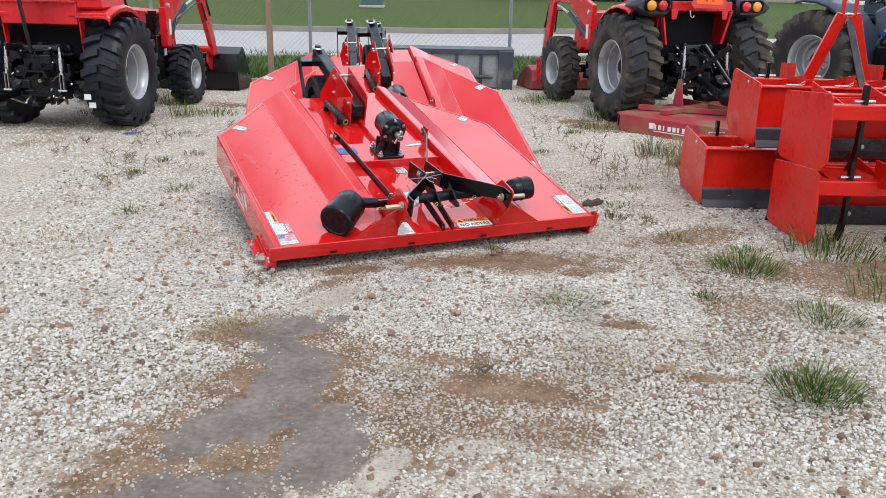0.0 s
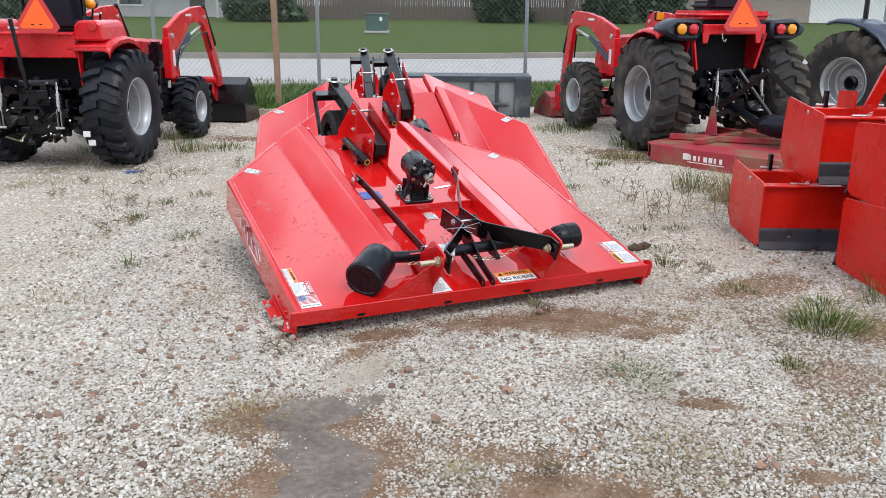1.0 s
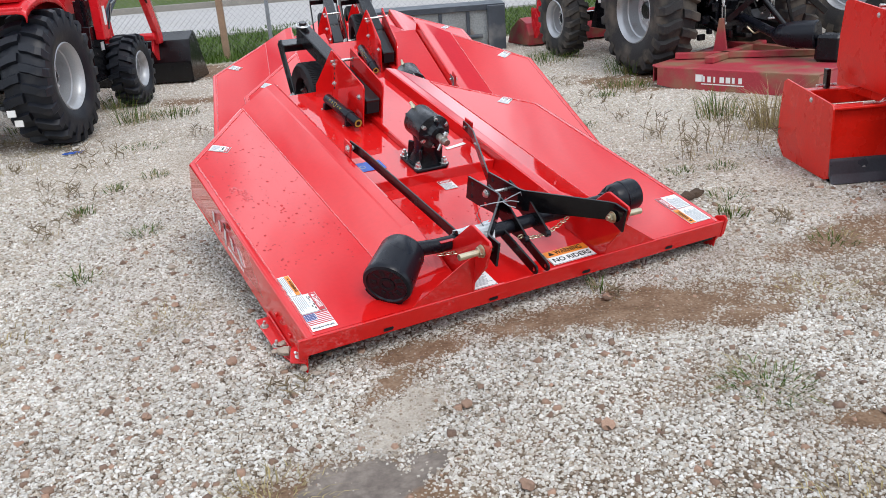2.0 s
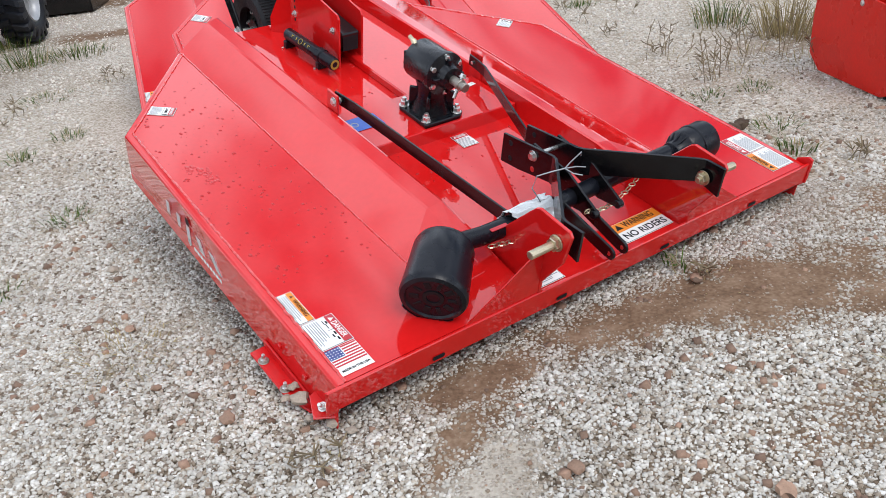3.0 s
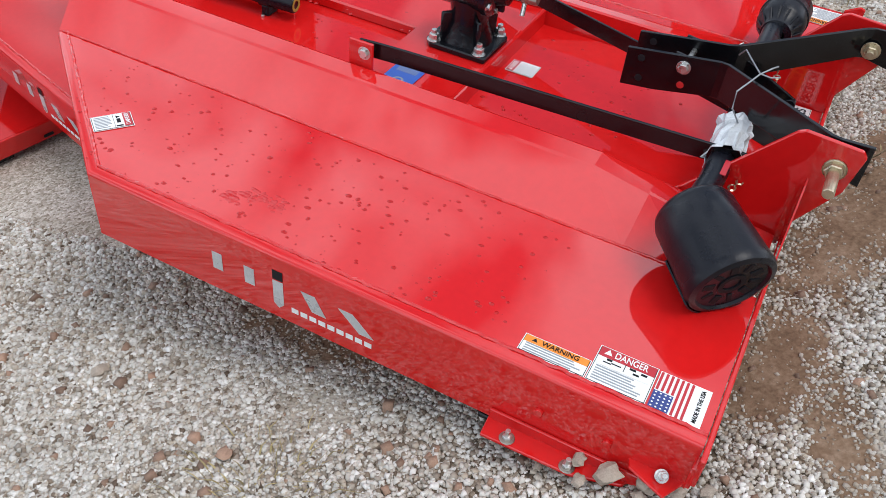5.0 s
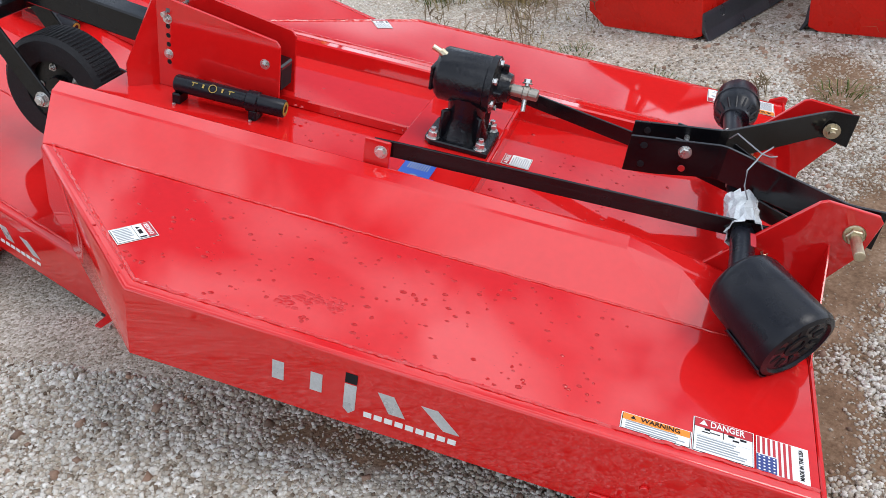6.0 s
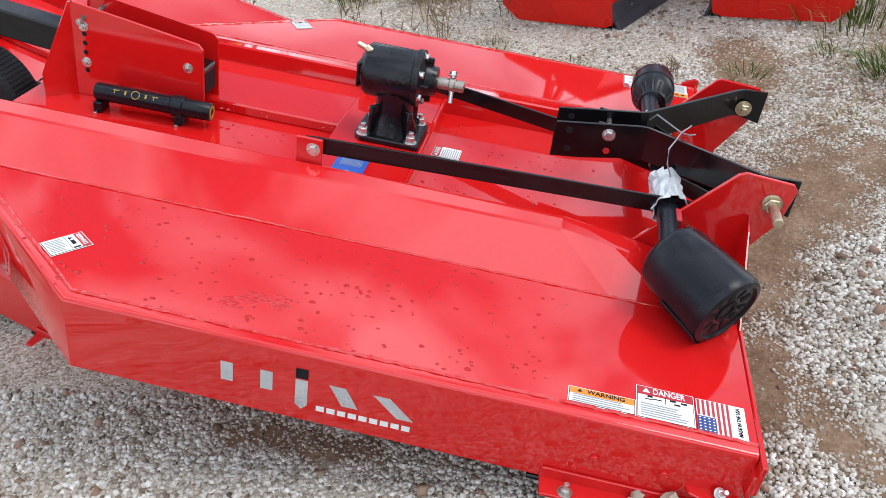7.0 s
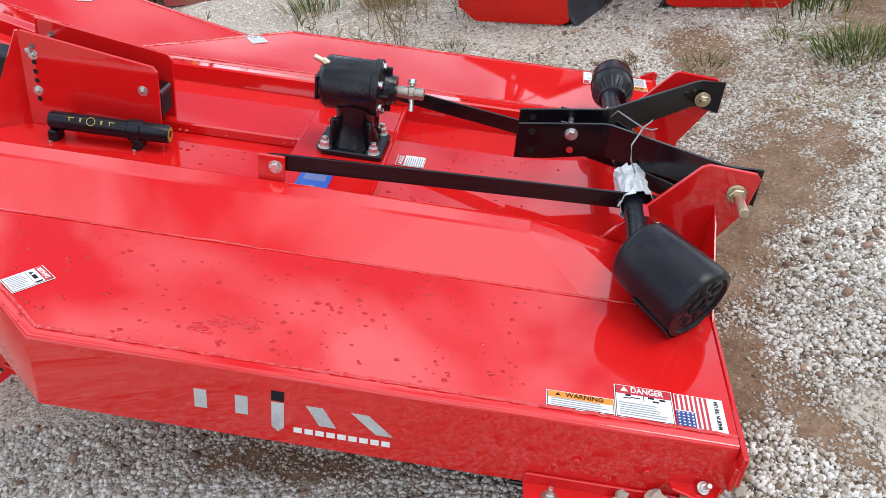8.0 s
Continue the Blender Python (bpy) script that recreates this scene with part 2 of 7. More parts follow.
def ground_material():
    """Pale gravel fines, painted gap shade where 'fines' is low, brown dirt where 'dirt' is high, lawn where 'lawn' is
    high.
    """
    m = bpy.data.materials.new("gravel_dirt_and_lawn")
    m.use_nodes = True
    n, l = m.node_tree.nodes, m.node_tree.links
    b = n["Principled BSDF"]
    tc = n.new("ShaderNodeTexCoord")

    def noise_(scale, detail=5):
        q = n.new("ShaderNodeTexNoise")
        q.inputs["Scale"].default_value, q.inputs["Detail"].default_value = scale, detail
        l.new(tc.outputs["Object"], q.inputs["Vector"])
        return q.outputs["Fac"]

    def ramp(fac, *stops):
        q = n.new("ShaderNodeValToRGB")
        while len(q.color_ramp.elements) < len(stops):
            q.color_ramp.elements.new(0.5)
        for e, (p, c) in zip(q.color_ramp.elements, stops):
            e.position, e.color = p, (*c, 1)
        l.new(fac, q.inputs["Fac"])
        return q.outputs["Color"]

    def mix(f, a, c):
        q = n.new("ShaderNodeMix")
        q.data_type = "RGBA"
        l.new(f, q.inputs["Factor"]), l.new(a, q.inputs["A"]), l.new(c, q.inputs["B"])
        return q.outputs["Result"]

    def math_(op, a, v):
        q = n.new("ShaderNodeMath")
        q.operation, q.use_clamp = op, True
        l.new(a, q.inputs[0])
        if isinstance(v, float):
            q.inputs[1].default_value = v
        else:
            l.new(v, q.inputs[1])
        return q.outputs[0]

    def mix_half(a, c):
        q = n.new("ShaderNodeMath")
        q.operation = "MULTIPLY_ADD"
        q.inputs[1].default_value = 0.5
        h_ = math_("MULTIPLY", c, 0.5)
        l.new(a, q.inputs[0]), l.new(h_, q.inputs[2])
        return q.outputs[0]

    vor = n.new("ShaderNodeTexVoronoi")
    vor.inputs["Scale"].default_value = 92
    l.new(tc.outputs["Object"], vor.inputs["Vector"])
    peb = n.new("ShaderNodeSeparateColor")
    l.new(vor.outputs["Color"], peb.inputs["Color"])
    stones = ramp(peb.outputs["Red"], (0.0, (0.27, 0.225, 0.175)), (0.3, (0.41, 0.365, 0.305)), (0.75, (0.56, 0.515, 0.455)), (1.0, (0.68, 0.64, 0.585)))
    # Soil between the near stones, darkened to paint in the shade there.
    shaded_soil = ramp(peb.outputs["Green"], (0.0, (0.06, 0.045, 0.032)), (0.5, (0.17, 0.135, 0.10)), (1.0, (0.38, 0.325, 0.265)))
    fa = n.new("ShaderNodeAttribute")
    fa.attribute_name = "fines"
    stones = mix(fa.outputs["Fac"], shaded_soil, stones)
    broad = ramp(noise_(1.3), (0.3, (0.84, 0.80, 0.74)), (0.7, (1.0, 0.99, 0.97)))
    mul = n.new("ShaderNodeMix")
    mul.data_type, mul.blend_type = "RGBA", "MULTIPLY"
    mul.inputs["Factor"].default_value = 1.0
    l.new(stones, mul.inputs["A"]), l.new(broad, mul.inputs["B"])
    soil = ramp(mix_half(noise_(7, 6), noise_(70, 8)), (0.3, (0.09, 0.054, 0.034)), (0.5, (0.19, 0.12, 0.075)), (0.7, (0.30, 0.21, 0.145)))
    wet = ramp(mix_half(noise_(5, 5), noise_(38, 8)), (0.35, (0.115, 0.094, 0.078)), (0.5, (0.165, 0.137, 0.116)), (0.68, (0.25, 0.212, 0.178)))
    pale = ramp(mix_half(noise_(9, 5), noise_(90, 6)), (0.35, (0.33, 0.285, 0.23)), (0.65, (0.50, 0.45, 0.38)))
    da, la = n.new("ShaderNodeAttribute"), n.new("ShaderNodeAttribute")
    da.attribute_name, la.attribute_name = "dirt", "lawn"
    rag = math_("MULTIPLY", noise_(22), 0.9)
    dm = n.new("ShaderNodeMapRange")
    add = math_("ADD", math_("MULTIPLY", da.outputs["Fac"], 0.85), math_("MULTIPLY", rag, 0.45))
    dm.inputs["From Min"].default_value, dm.inputs["From Max"].default_value = 0.36, 0.62
    l.new(add, dm.inputs["Value"])
    wa, pa = n.new("ShaderNodeAttribute"), n.new("ShaderNodeAttribute")
    wa.attribute_name, pa.attribute_name = "mud", "crust"

    def edge(attr, lo, hi):
        q = n.new("ShaderNodeMapRange")
        q.inputs["From Min"].default_value, q.inputs["From Max"].default_value = lo, hi
        l.new(math_("ADD", math_("MULTIPLY", attr.outputs["Fac"], 0.85), math_("MULTIPLY", rag, 0.45)), q.inputs["Value"])
        return q.outputs["Result"]
    mud, crust = edge(wa, 0.48, 0.60), edge(pa, 0.44, 0.64)
    lawn = ramp(noise_(5, 8), (0.3, (0.030, 0.056, 0.012)), (0.52, (0.060, 0.098, 0.020)), (0.75, (0.115, 0.14, 0.040)))
    lawn2 = mix(math_("MULTIPLY", noise_(0.35), 0.45), lawn, ramp(noise_(30), (0.3, (0.055, 0.085, 0.022)), (0.7, (0.14, 0.15, 0.055))))
    c = mix(mud, mix(crust, mix(dm.outputs["Result"], mul.outputs["Result"], soil), pale), wet)
    l.new(mix(la.outputs["Fac"], c, lawn2), b.inputs["Base Color"])
    b.inputs["Specular IOR Level"].default_value = 0.12
    dry = n.new("ShaderNodeMapRange")
    dry.inputs["To Min"].default_value, dry.inputs["To Max"].default_value = 0.92, 0.62
    l.new(mud, dry.inputs["Value"]), l.new(dry.outputs["Result"], b.inputs["Roughness"])
    bp = n.new("ShaderNodeBump")
    bp.inputs["Strength"].default_value, bp.inputs["Distance"].default_value = 0.8, 0.012
    pits = math_("SUBTRACT", noise_(40), vor.outputs["Distance"])
    clods = math_("ADD", math_("MULTIPLY", noise_(14, 9), 0.7), 0.0)
    h = math_("ADD", mix(dm.outputs["Result"], pits, clods), math_("MULTIPLY", noise_(120), 0.3))
    l.new(h, bp.inputs["Height"]), l.new(bp.outputs["Normal"], b.inputs["Normal"])
    return m


GROUND = ground_material()


# ---- mesh helpers ----
def part(name, bm, material, parent=None, label="", smooth=False):
    """Link a bmesh as one mesh object under a thing or part."""
    me = bpy.data.meshes.new(name)
    bm.normal_update()
    bm.to_mesh(me)
    bm.free()
    me.materials.append(material)
    if smooth:
        me.shade_smooth()
        me.set_sharp_from_angle(angle=radians(38))
    ob = new(name, me)
    ob.parent = parent
    if label:
        ob["label"] = label
    return ob


def thing(name, m, label, category, group="", kind=""):
    ob = new(name)
    ob.matrix_basis = m
    ob.empty_display_size = 0.1
    return tagged(ob, label, category, group, kind)


def raw(name, verts, faces, material, parent=None, label=""):
    me = bpy.data.meshes.new(name)
    me.from_pydata(verts, [], faces)
    me.materials.append(material)
    ob = new(name, me)
    ob.parent = parent
    if label:
        ob["label"] = label
    return ob


def box(c, s, bevel=0.0, m=None, bm=None, seg=1):
    own = bmesh.new()
    bmesh.ops.create_cube(own, size=1)
    bmesh.ops.scale(own, vec=s, verts=own.verts)
    if bevel:
        bmesh.ops.bevel(own, geom=own.edges[:], offset=bevel, segments=seg, affect="EDGES")
    bmesh.ops.translate(own, vec=c, verts=own.verts)
    if m is not None:
        bmesh.ops.transform(own, matrix=m, verts=own.verts)
    return merge(bm, own)


def merge(bm, own):
    if bm is None:
        return own
    me = bpy.data.meshes.new("tmp")
    own.to_mesh(me)
    bm.from_mesh(me)
    bpy.data.meshes.remove(me)
    own.free()
    return bm


def prism(pts, lo, hi, axis="z", bm=None, m=None, bevel=0.0):
    """A plate from an outline. axis z: pts are (x, y); axis x: (y, z); axis y: (x, z)."""
    own = bmesh.new()

    def at(p, h):
        return {"z": (p[0], p[1], h), "x": (h, p[0], p[1]), "y": (p[0], h, p[1])}[axis]
    a = [own.verts.new(at(p, lo)) for p in pts]
    b = [own.verts.new(at(p, hi)) for p in pts]
    own.faces.new(a), own.faces.new(b)
    for i in range(len(pts)):
        j = (i + 1) % len(pts)
        own.faces.new((a[i], a[j], b[j], b[i]))
    bmesh.ops.recalc_face_normals(own, faces=own.faces)
    if bevel:
        bmesh.ops.bevel(own, geom=own.edges[:], offset=bevel, segments=1, affect="EDGES")
    if m is not None:
        bmesh.ops.transform(own, matrix=m, verts=own.verts)
    return merge(bm, own)


def aim(p0, p1):
    """A matrix whose z runs from p0 towards p1, at p0."""
    d = Vector(p1) - Vector(p0)
    return Matrix.Translation(p0) @ d.to_track_quat("Z", "Y").to_matrix().to_4x4(), d.length


def lathe(profile, seg=24, m=None, bm=None):
    """Turn (radius, height) pairs round z; ends with radius 0 close."""
    own = bmesh.new()
    rings = []
    for r, h in profile:
        if r <= 1e-6:
            rings.append([own.verts.new((0, 0, h))])
        else:
            rings.append([own.verts.new((r * math.cos(2 * math.pi * i / seg), r * math.sin(2 * math.pi * i / seg), h)) for i in range(seg)])
    for a, b in zip(rings, rings[1:]):
        for i in range(seg):
            j = (i + 1) % seg
            q = [a[i % len(a)], a[j % len(a)], b[j % len(b)], b[i % len(b)]]
            u = []
            for v in q:
                if v not in u:
                    u.append(v)
            if len(u) > 2:
                own.faces.new(u)
    bmesh.ops.recalc_face_normals(own, faces=own.faces)
    if m is not None:
        bmesh.ops.transform(own, matrix=m, verts=own.verts)
    return merge(bm, own)


def rod(p0, p1, r, seg=12, bm=None, bevel=0.0):
    m, n = aim(p0, p1)
    e = bevel or r * 0.12
    return lathe([(0, 0), (r - e, 0), (r, e), (r, n - e), (r - e, n), (0, n)], seg, m, bm)


def tube(points, r, seg=8, bm=None):
    """A round bar along a polyline."""
    own = bmesh.new()
    rings = []
    P = [Vector(p) for p in points]
    for i, p in enumerate(P):
        d = (P[min(i + 1, len(P) - 1)] - P[max(i - 1, 0)]).normalized()
        s = d.cross(Vector((0.13, 0.27, 0.95))).normalized()
        u = s.cross(d)
        rings.append([own.verts.new(p + r * (math.cos(2 * math.pi * k / seg) * s + math.sin(2 * math.pi * k / seg) * u)) for k in range(seg)])
    for a, b in zip(rings, rings[1:]):
        for k in range(seg):
            own.faces.new((a[k], a[(k + 1) % seg], b[(k + 1) % seg], b[k]))
    own.faces.new(rings[0]), own.faces.new(rings[-1])
    bmesh.ops.recalc_face_normals(own, faces=own.faces)
    return merge(bm, own)


def bar(p0, p1, w, h, up=(0, 0, 1), bevel=0.003, bm=None):
    """A rectangular bar from p0 to p1; h is measured along up."""
    a, b = Vector(p0), Vector(p1)
    y = (b - a).normalized()
    x = y.cross(Vector(up)).normalized()
    z = x.cross(y)
    m = Matrix.Translation((a + b) / 2) @ Matrix((x, y, z)).transposed().to_4x4()
    return box((0, 0, 0), (w, (b - a).length, h), bevel, m, bm)


def hexbolt(p, axis, r=0.014, h=0.012, stub=0.0, bm=None):
    p, a = Vector(p), Vector(axis).normalized()
    own = rod(p, p + a * h, r, 6)
    own = rod(p - a * 0.001, p + a * 0.002, r * 1.35, 14, own, 0.0005)
    if stub:
        own = rod(p, p + a * (h + stub), r * 0.55, 10, own)
    return merge(bm, own)


def text(name, s, size, m, material, parent, label="", width=0.0):
    """Lettering as a thin mesh; m takes its plane (x along the line, y up) to the parent's space, centred."""
    cu = bpy.data.curves.new(name, "FONT")
    cu.body, cu.size, cu.extrude, cu.align_x, cu.align_y = s, size, 0.0004, "CENTER", "CENTER"
    cu.offset = size * 0.012
    tmp = bpy.data.objects.new("tmp", cu)
    scene.collection.objects.link(tmp)
    me = bpy.data.meshes.new_from_object(tmp.evaluated_get(bpy.context.evaluated_depsgraph_get()))
    bpy.data.objects.remove(tmp)
    if width:
        xs = [v.co.x for v in me.vertices]
        k = width / (max(xs) - min(xs))
        me.transform(Matrix.Diagonal((k, 1, 1, 1)))
    me.transform(m)
    me.name = name
    me.materials.clear()
    me.materials.append(material)
    ob = new(name, me)
    ob.parent = parent
    if label:
        ob["label"] = label
    return ob


def flat(x0, y0, x1, y1, z, m=None, bm=None, t=0.0006):
    return box(((x0 + x1) / 2, (y0 + y1) / 2, z), (abs(x1 - x0), abs(y1 - y0), t), 0, m, bm)


# ---- ground ----
# Bare patches where the gravel is thin: x, y, half length, half width, turn, depth
PATCHES = [(1.45, 4.9, 0.9, 0.6, 25, 0.38), (-0.66, 2.62, 0.80, 0.36, 80, 1.0), (-0.72, 3.38, 0.28, 0.24, 20, 0.95), (-0.42, 3.15, 0.22, 0.35, 0, 0.7), (-1.0, 3.38, 0.2, 0.15, 40, 0.85), (-0.60, 4.13, 0.22, 0.09, 55, 0.9), (-0.55, 4.34, 0.22, 0.1, 20, 0.95), (0.62, 4.62, 0.60, 0.20, 12, 1.0), (0.15, 4.55, 0.4, 0.16, 10, 0.95), (0.95, 4.45, 0.25, 0.14, 25, 0.85),
           (0.40, 2.80, 0.48, 0.15, -12, 0.9), (0.0, 2.5, 0.5, 0.45, 0, 0.55), (1.28, 2.96, 0.16, 0.05, 5, 0.9), (0.45, 3.9, 0.3, 0.16, 20, 0.45), (1.02, 3.56, 0.15, 0.05, -8, 0.9), (0.55, 2.42, 0.25, 0.14, -15, 0.55), (0.1, 3.08, 0.3, 0.08, -8, 0.7),
           (-1.34, 5.3, 0.28, 0.07, 107, 0.75), (2.6, 4.5, 0.7, 0.4, 0, 0.7), (1.7, 3.9, 0.4, 0.25, 30, 0.45), (1.75, 5.25, 0.55, 0.22, 30, 0.75), (1.6, 7.0, 0.5, 0.6, 0, 0.27), (-4.4, 9.5, 0.9, 0.3, 0, 0.35), (3.0, 10.6, 1.5, 0.7, 10, 0.8), (-3.4, 13.9, 1.6, 0.7, 0, 0.8),
           (-2.7, 11.3, 0.8, 0.3, 0, 0.6), (0.1, 1.6, 0.9, 0.4, 10, 0.6), (1.0, 3.3, 1.1, 0.9, 20, 0.27), (0.0, 3.3, 0.8, 0.7, 0, 0.27), (1.7, 6.0, 0.7, 1.0, 0, 0.18), (2.6, 7.6, 0.9, 0.6, 0, 0.35), (-1.05, 2.0, 0.35, 0.25, 30, 0.5)]
# Smooth damp grey mud, and pale dried crust, in the same terms
MUD = [(-0.62, 2.7, 0.5, 0.17, 82, 0.72), (-0.74, 3.44, 0.20, 0.13, 62, 1.0), (-0.70, 3.12, 0.15, 0.14, 80, 0.8), (-0.83, 2.38, 0.28, 0.13, 80, 1.0), (-0.37, 2.28, 0.27, 0.15, 82, 1.0), (-0.52, 3.55, 0.14, 0.07, 60, 0.8), (-0.75, 1.9, 0.3, 0.2, 10, 0.8)]
CRUST = [(-0.58, 3.84, 0.26, 0.13, 62, 1.0), (-0.13, 2.12, 0.16, 0.06, 70, 0.8), (0.2, 2.3, 0.16, 0.07, 10, 0.7), (-1.44, 5.05, 0.16, 0.12, 60, 0.55)]


def bare_at(x, y, patches):
    d = np.zeros_like(x)
    for px, py, a, b, turn, k in patches:
        c, s = math.cos(radians(turn)), math.sin(radians(turn))
        u, v = ((x - px) * c + (y - py) * s) / a, (-(x - px) * s + (y - py) * c) / b
        w = 0.25 * np.sin(7 * x + 3 * y) + 0.2 * np.sin(13 * y - 5 * x + 1.0) + 0.3 * np.sin(23 * x + 9 * y + 2) * np.sin(19 * y - 7 * x) + 0.25 * np.sin(41 * x + 6 * y) * np.sin(37 * y + 1 - 9 * x)
        d = np.maximum(d, k * np.clip(1.5 - np.hypot(u, v) - w * 0.6, 0, 1))
    return d


def dirt_at(x, y):
    return np.maximum(bare_at(x, y, PATCHES), np.maximum(bare_at(x, y, MUD), 0.8 * bare_at(x, y, CRUST)))


def height_at(x, y):
    z = 0.006 * np.sin(1.9 * x + 0.7 * y) * np.sin(1.3 * y - 0.4 * x) - 0.006
    z = z + np.where(y > 29.5, np.clip((y - 29.5) * 0.048, 0, 0.55) + np.clip((y - 41) * 0.02, 0, 0.4), 0)
    return z


def spaced(lo, hi, step, far, growth=1.35):
    a = list(np.arange(lo, hi + step / 2, step))
    s = step
    while a[-1] < far:
        s *= growth
        a.append(a[-1] + s)
    s, front = step, []
    v = lo
    while v > -far:
        s *= growth
        v -= s
        front.append(v)
    return np.array(front[::-1] + a)


def build_ground():
    xs, ys = np.unique(np.concatenate((spaced(-7, 8, 0.085, 1500, 1.08), np.arange(-1.62, 1.6, 0.0425)))), np.concatenate((spaced(-2, 20, 0.085, 21, 1.0001)[spaced(-2, 20, 0.085, 21, 1.0001) > -2.01], np.arange(21.2, 34, 0.2), np.arange(34, 62, 1.0), 62 * 1.25 ** np.arange(1, 15)))
    ys = np.concatenate((-2 - 0.3 * 1.5 ** np.arange(20)[::-1], np.unique(np.concatenate((ys, np.arange(1.8, 4.8, 0.0425))))))
    xs, ys = xs[np.append(True, np.diff(xs) > 0.01)], ys[np.append(True, np.diff(ys) > 0.01)]
    X, Y = np.meshgrid(xs, ys)
    Z = height_at(X, Y)
    nx, ny = len(xs), len(ys)
    i = np.arange(nx * ny).reshape(ny, nx)
    f = np.stack((i[:-1, :-1], i[:-1, 1:], i[1:, 1:], i[1:, :-1]), -1).reshape(-1, 4)
    me = bpy.data.meshes.new("ground")
    me.from_pydata(np.stack((X, Y, Z), -1).reshape(-1, 3).tolist(), [], f.tolist())
    for kind_, patches in (("dirt", PATCHES), ("mud", MUD), ("crust", CRUST)):
        me.attributes.new(kind_, "FLOAT", "POINT").data.foreach_set("value", bare_at(X, Y, patches).ravel().astype(np.float32))
    # Low by the near stones, where the gap shade is painted in.
    me.attributes.new("fines", "FLOAT", "POINT").data.foreach_set("value", np.clip(np.maximum((Y - 4.6) / 0.9, 0) + np.maximum(np.abs(X) - 1.8, 0) * 2.0 + np.maximum(2.6 - Y, 0) * 2.0, 0, 1).ravel().astype(np.float32))
    edge = 15.0 + 0.06 * X + 0.25 * np.sin(2.1 * X) + 0.12 * np.sin(6.3 * X + 1)
    me.attributes.new("lawn", "FLOAT", "POINT").data.foreach_set("value", np.clip((Y - edge) * 2.2, 0, 1).ravel().astype(np.float32))
    me.materials.append(GROUND)
    me.shade_smooth()
    tagged(new("ground", me), "pale crushed gravel yard with brown dirt patches and lawn beyond", "ground", kind="structure")


build_ground()


def scatter(name, n, region, size, material, label, seed, thin=0.9, flatness=0.65, clear=False, only_bare=False):
    """Angular stones strewn over a rectangle, thinned where the ground is bare."""
    r = np.random.default_rng(seed)
    x, y = r.uniform(region[0], region[1], n), r.uniform(region[2], region[3], n)
    keep = r.random(n) > np.clip((dirt_at(x, y) - 0.3) * 1.6, 0, 1) * thin * 1.08
    keep &= r.random(n) > np.clip(bare_at(x, y, MUD) * 2.2 - 0.9, 0, 0.96)
    if only_bare:
        keep = r.random(n) < dirt_at(x, y) * 1.4 - 0.2 - np.clip(bare_at(x, y, MUD) * 1.6, 0, 1.1)
    if clear:  # none far under the row of cutters
        u, w = (x - 0.033) * 0.905 + (y - 4.725) * 0.426, -(x - 0.033) * 0.426 + (y - 4.725) * 0.905
        keep &= ~((np.abs(u) < 0.85) & (w > 0.25) & (w < 4.6))
    # thinning out raggedly towards the yard's open sides
    rim = np.minimum(np.minimum(x + 3.4, 3.4 - x) + np.maximum(y - 5.6, 0) * 9, y - 0.85) + 0.22 * np.sin(3.1 * x + 1.7 * y) + 0.18 * np.sin(5.3 * y - 2.2 * x)
    keep &= r.random(n) < np.clip(rim / 1.1, 0, 1)
    x, y = x[keep], y[keep]
    n, bare = len(x), dirt_at(x, y)
    s = size[0] + (size[1] - size[0]) * r.random(n) ** 1.9
    s *= 1 - 0.4 * bare
    cube = np.array([(-1, -1, -1), (1, -1, -1), (1, 1, -1), (-1, 1, -1), (-1, -1, 1), (1, -1, 1), (1, 1, 1), (-1, 1, 1)], float) * 0.5
    v = cube[None] * (0.62 + 0.6 * r.random((n, 8, 3)))
    v *= np.stack((np.ones(n), 0.65 + 0.35 * r.random(n), flatness * (0.6 + 0.6 * r.random(n))), -1)[:, None]
    a, t = r.uniform(0, 2 * np.pi, n), r.normal(0, 0.45, n)
    ct, st = np.cos(t)[:, None], np.sin(t)[:, None]
    v = np.stack((v[..., 0] * ct + v[..., 2] * st, v[..., 1], -v[..., 0] * st + v[..., 2] * ct), -1)
    ca, sa = np.cos(a)[:, None], np.sin(a)[:, None]
    v = np.stack((v[..., 0] * ca - v[..., 1] * sa, v[..., 0] * sa + v[..., 1] * ca, v[..., 2]), -1) * s[:, None, None]
    v += np.stack((x, y, height_at(x, y) + s * (0.16 - 0.22 * bare)), -1)[:, None]
    q = np.array([(4, 5, 6, 7), (0, 1, 5, 4), (1, 2, 6, 5), (2, 3, 7, 6), (3, 0, 4, 7)])
    f = (q[None] + 8 * np.arange(n)[:, None, None]).reshape(-1, 4)
    me = bpy.data.meshes.new(name)
    me.vertices.add(8 * n)
    me.vertices.foreach_set("co", v.reshape(-1).astype(np.float32))
    me.loops.add(f.size)
    me.loops.foreach_set("vertex_index", f.ravel().astype(np.int32))
    me.polygons.add(len(f))
    me.polygons.foreach_set("loop_start", np.arange(0, f.size, 4, dtype=np.int32))
    me.update(calc_edges=True)
    dusty = np.clip(bare * 0.95 - 0.16 + 0.34 * np.sin(2.3 * x + 1.1 * y) * np.sin(1.7 * y - 0.9 * x + 2) * np.sin(3.9 * x + 0.5), 0, 0.68) + 0.12 * r.random(n)
    me.attributes.new("dust", "FLOAT", "POINT").data.foreach_set("value", np.repeat(dusty, 8).astype(np.float32))
    me.materials.append(material)
    return tagged(new(name, me), label, "gravel", kind="stuff")


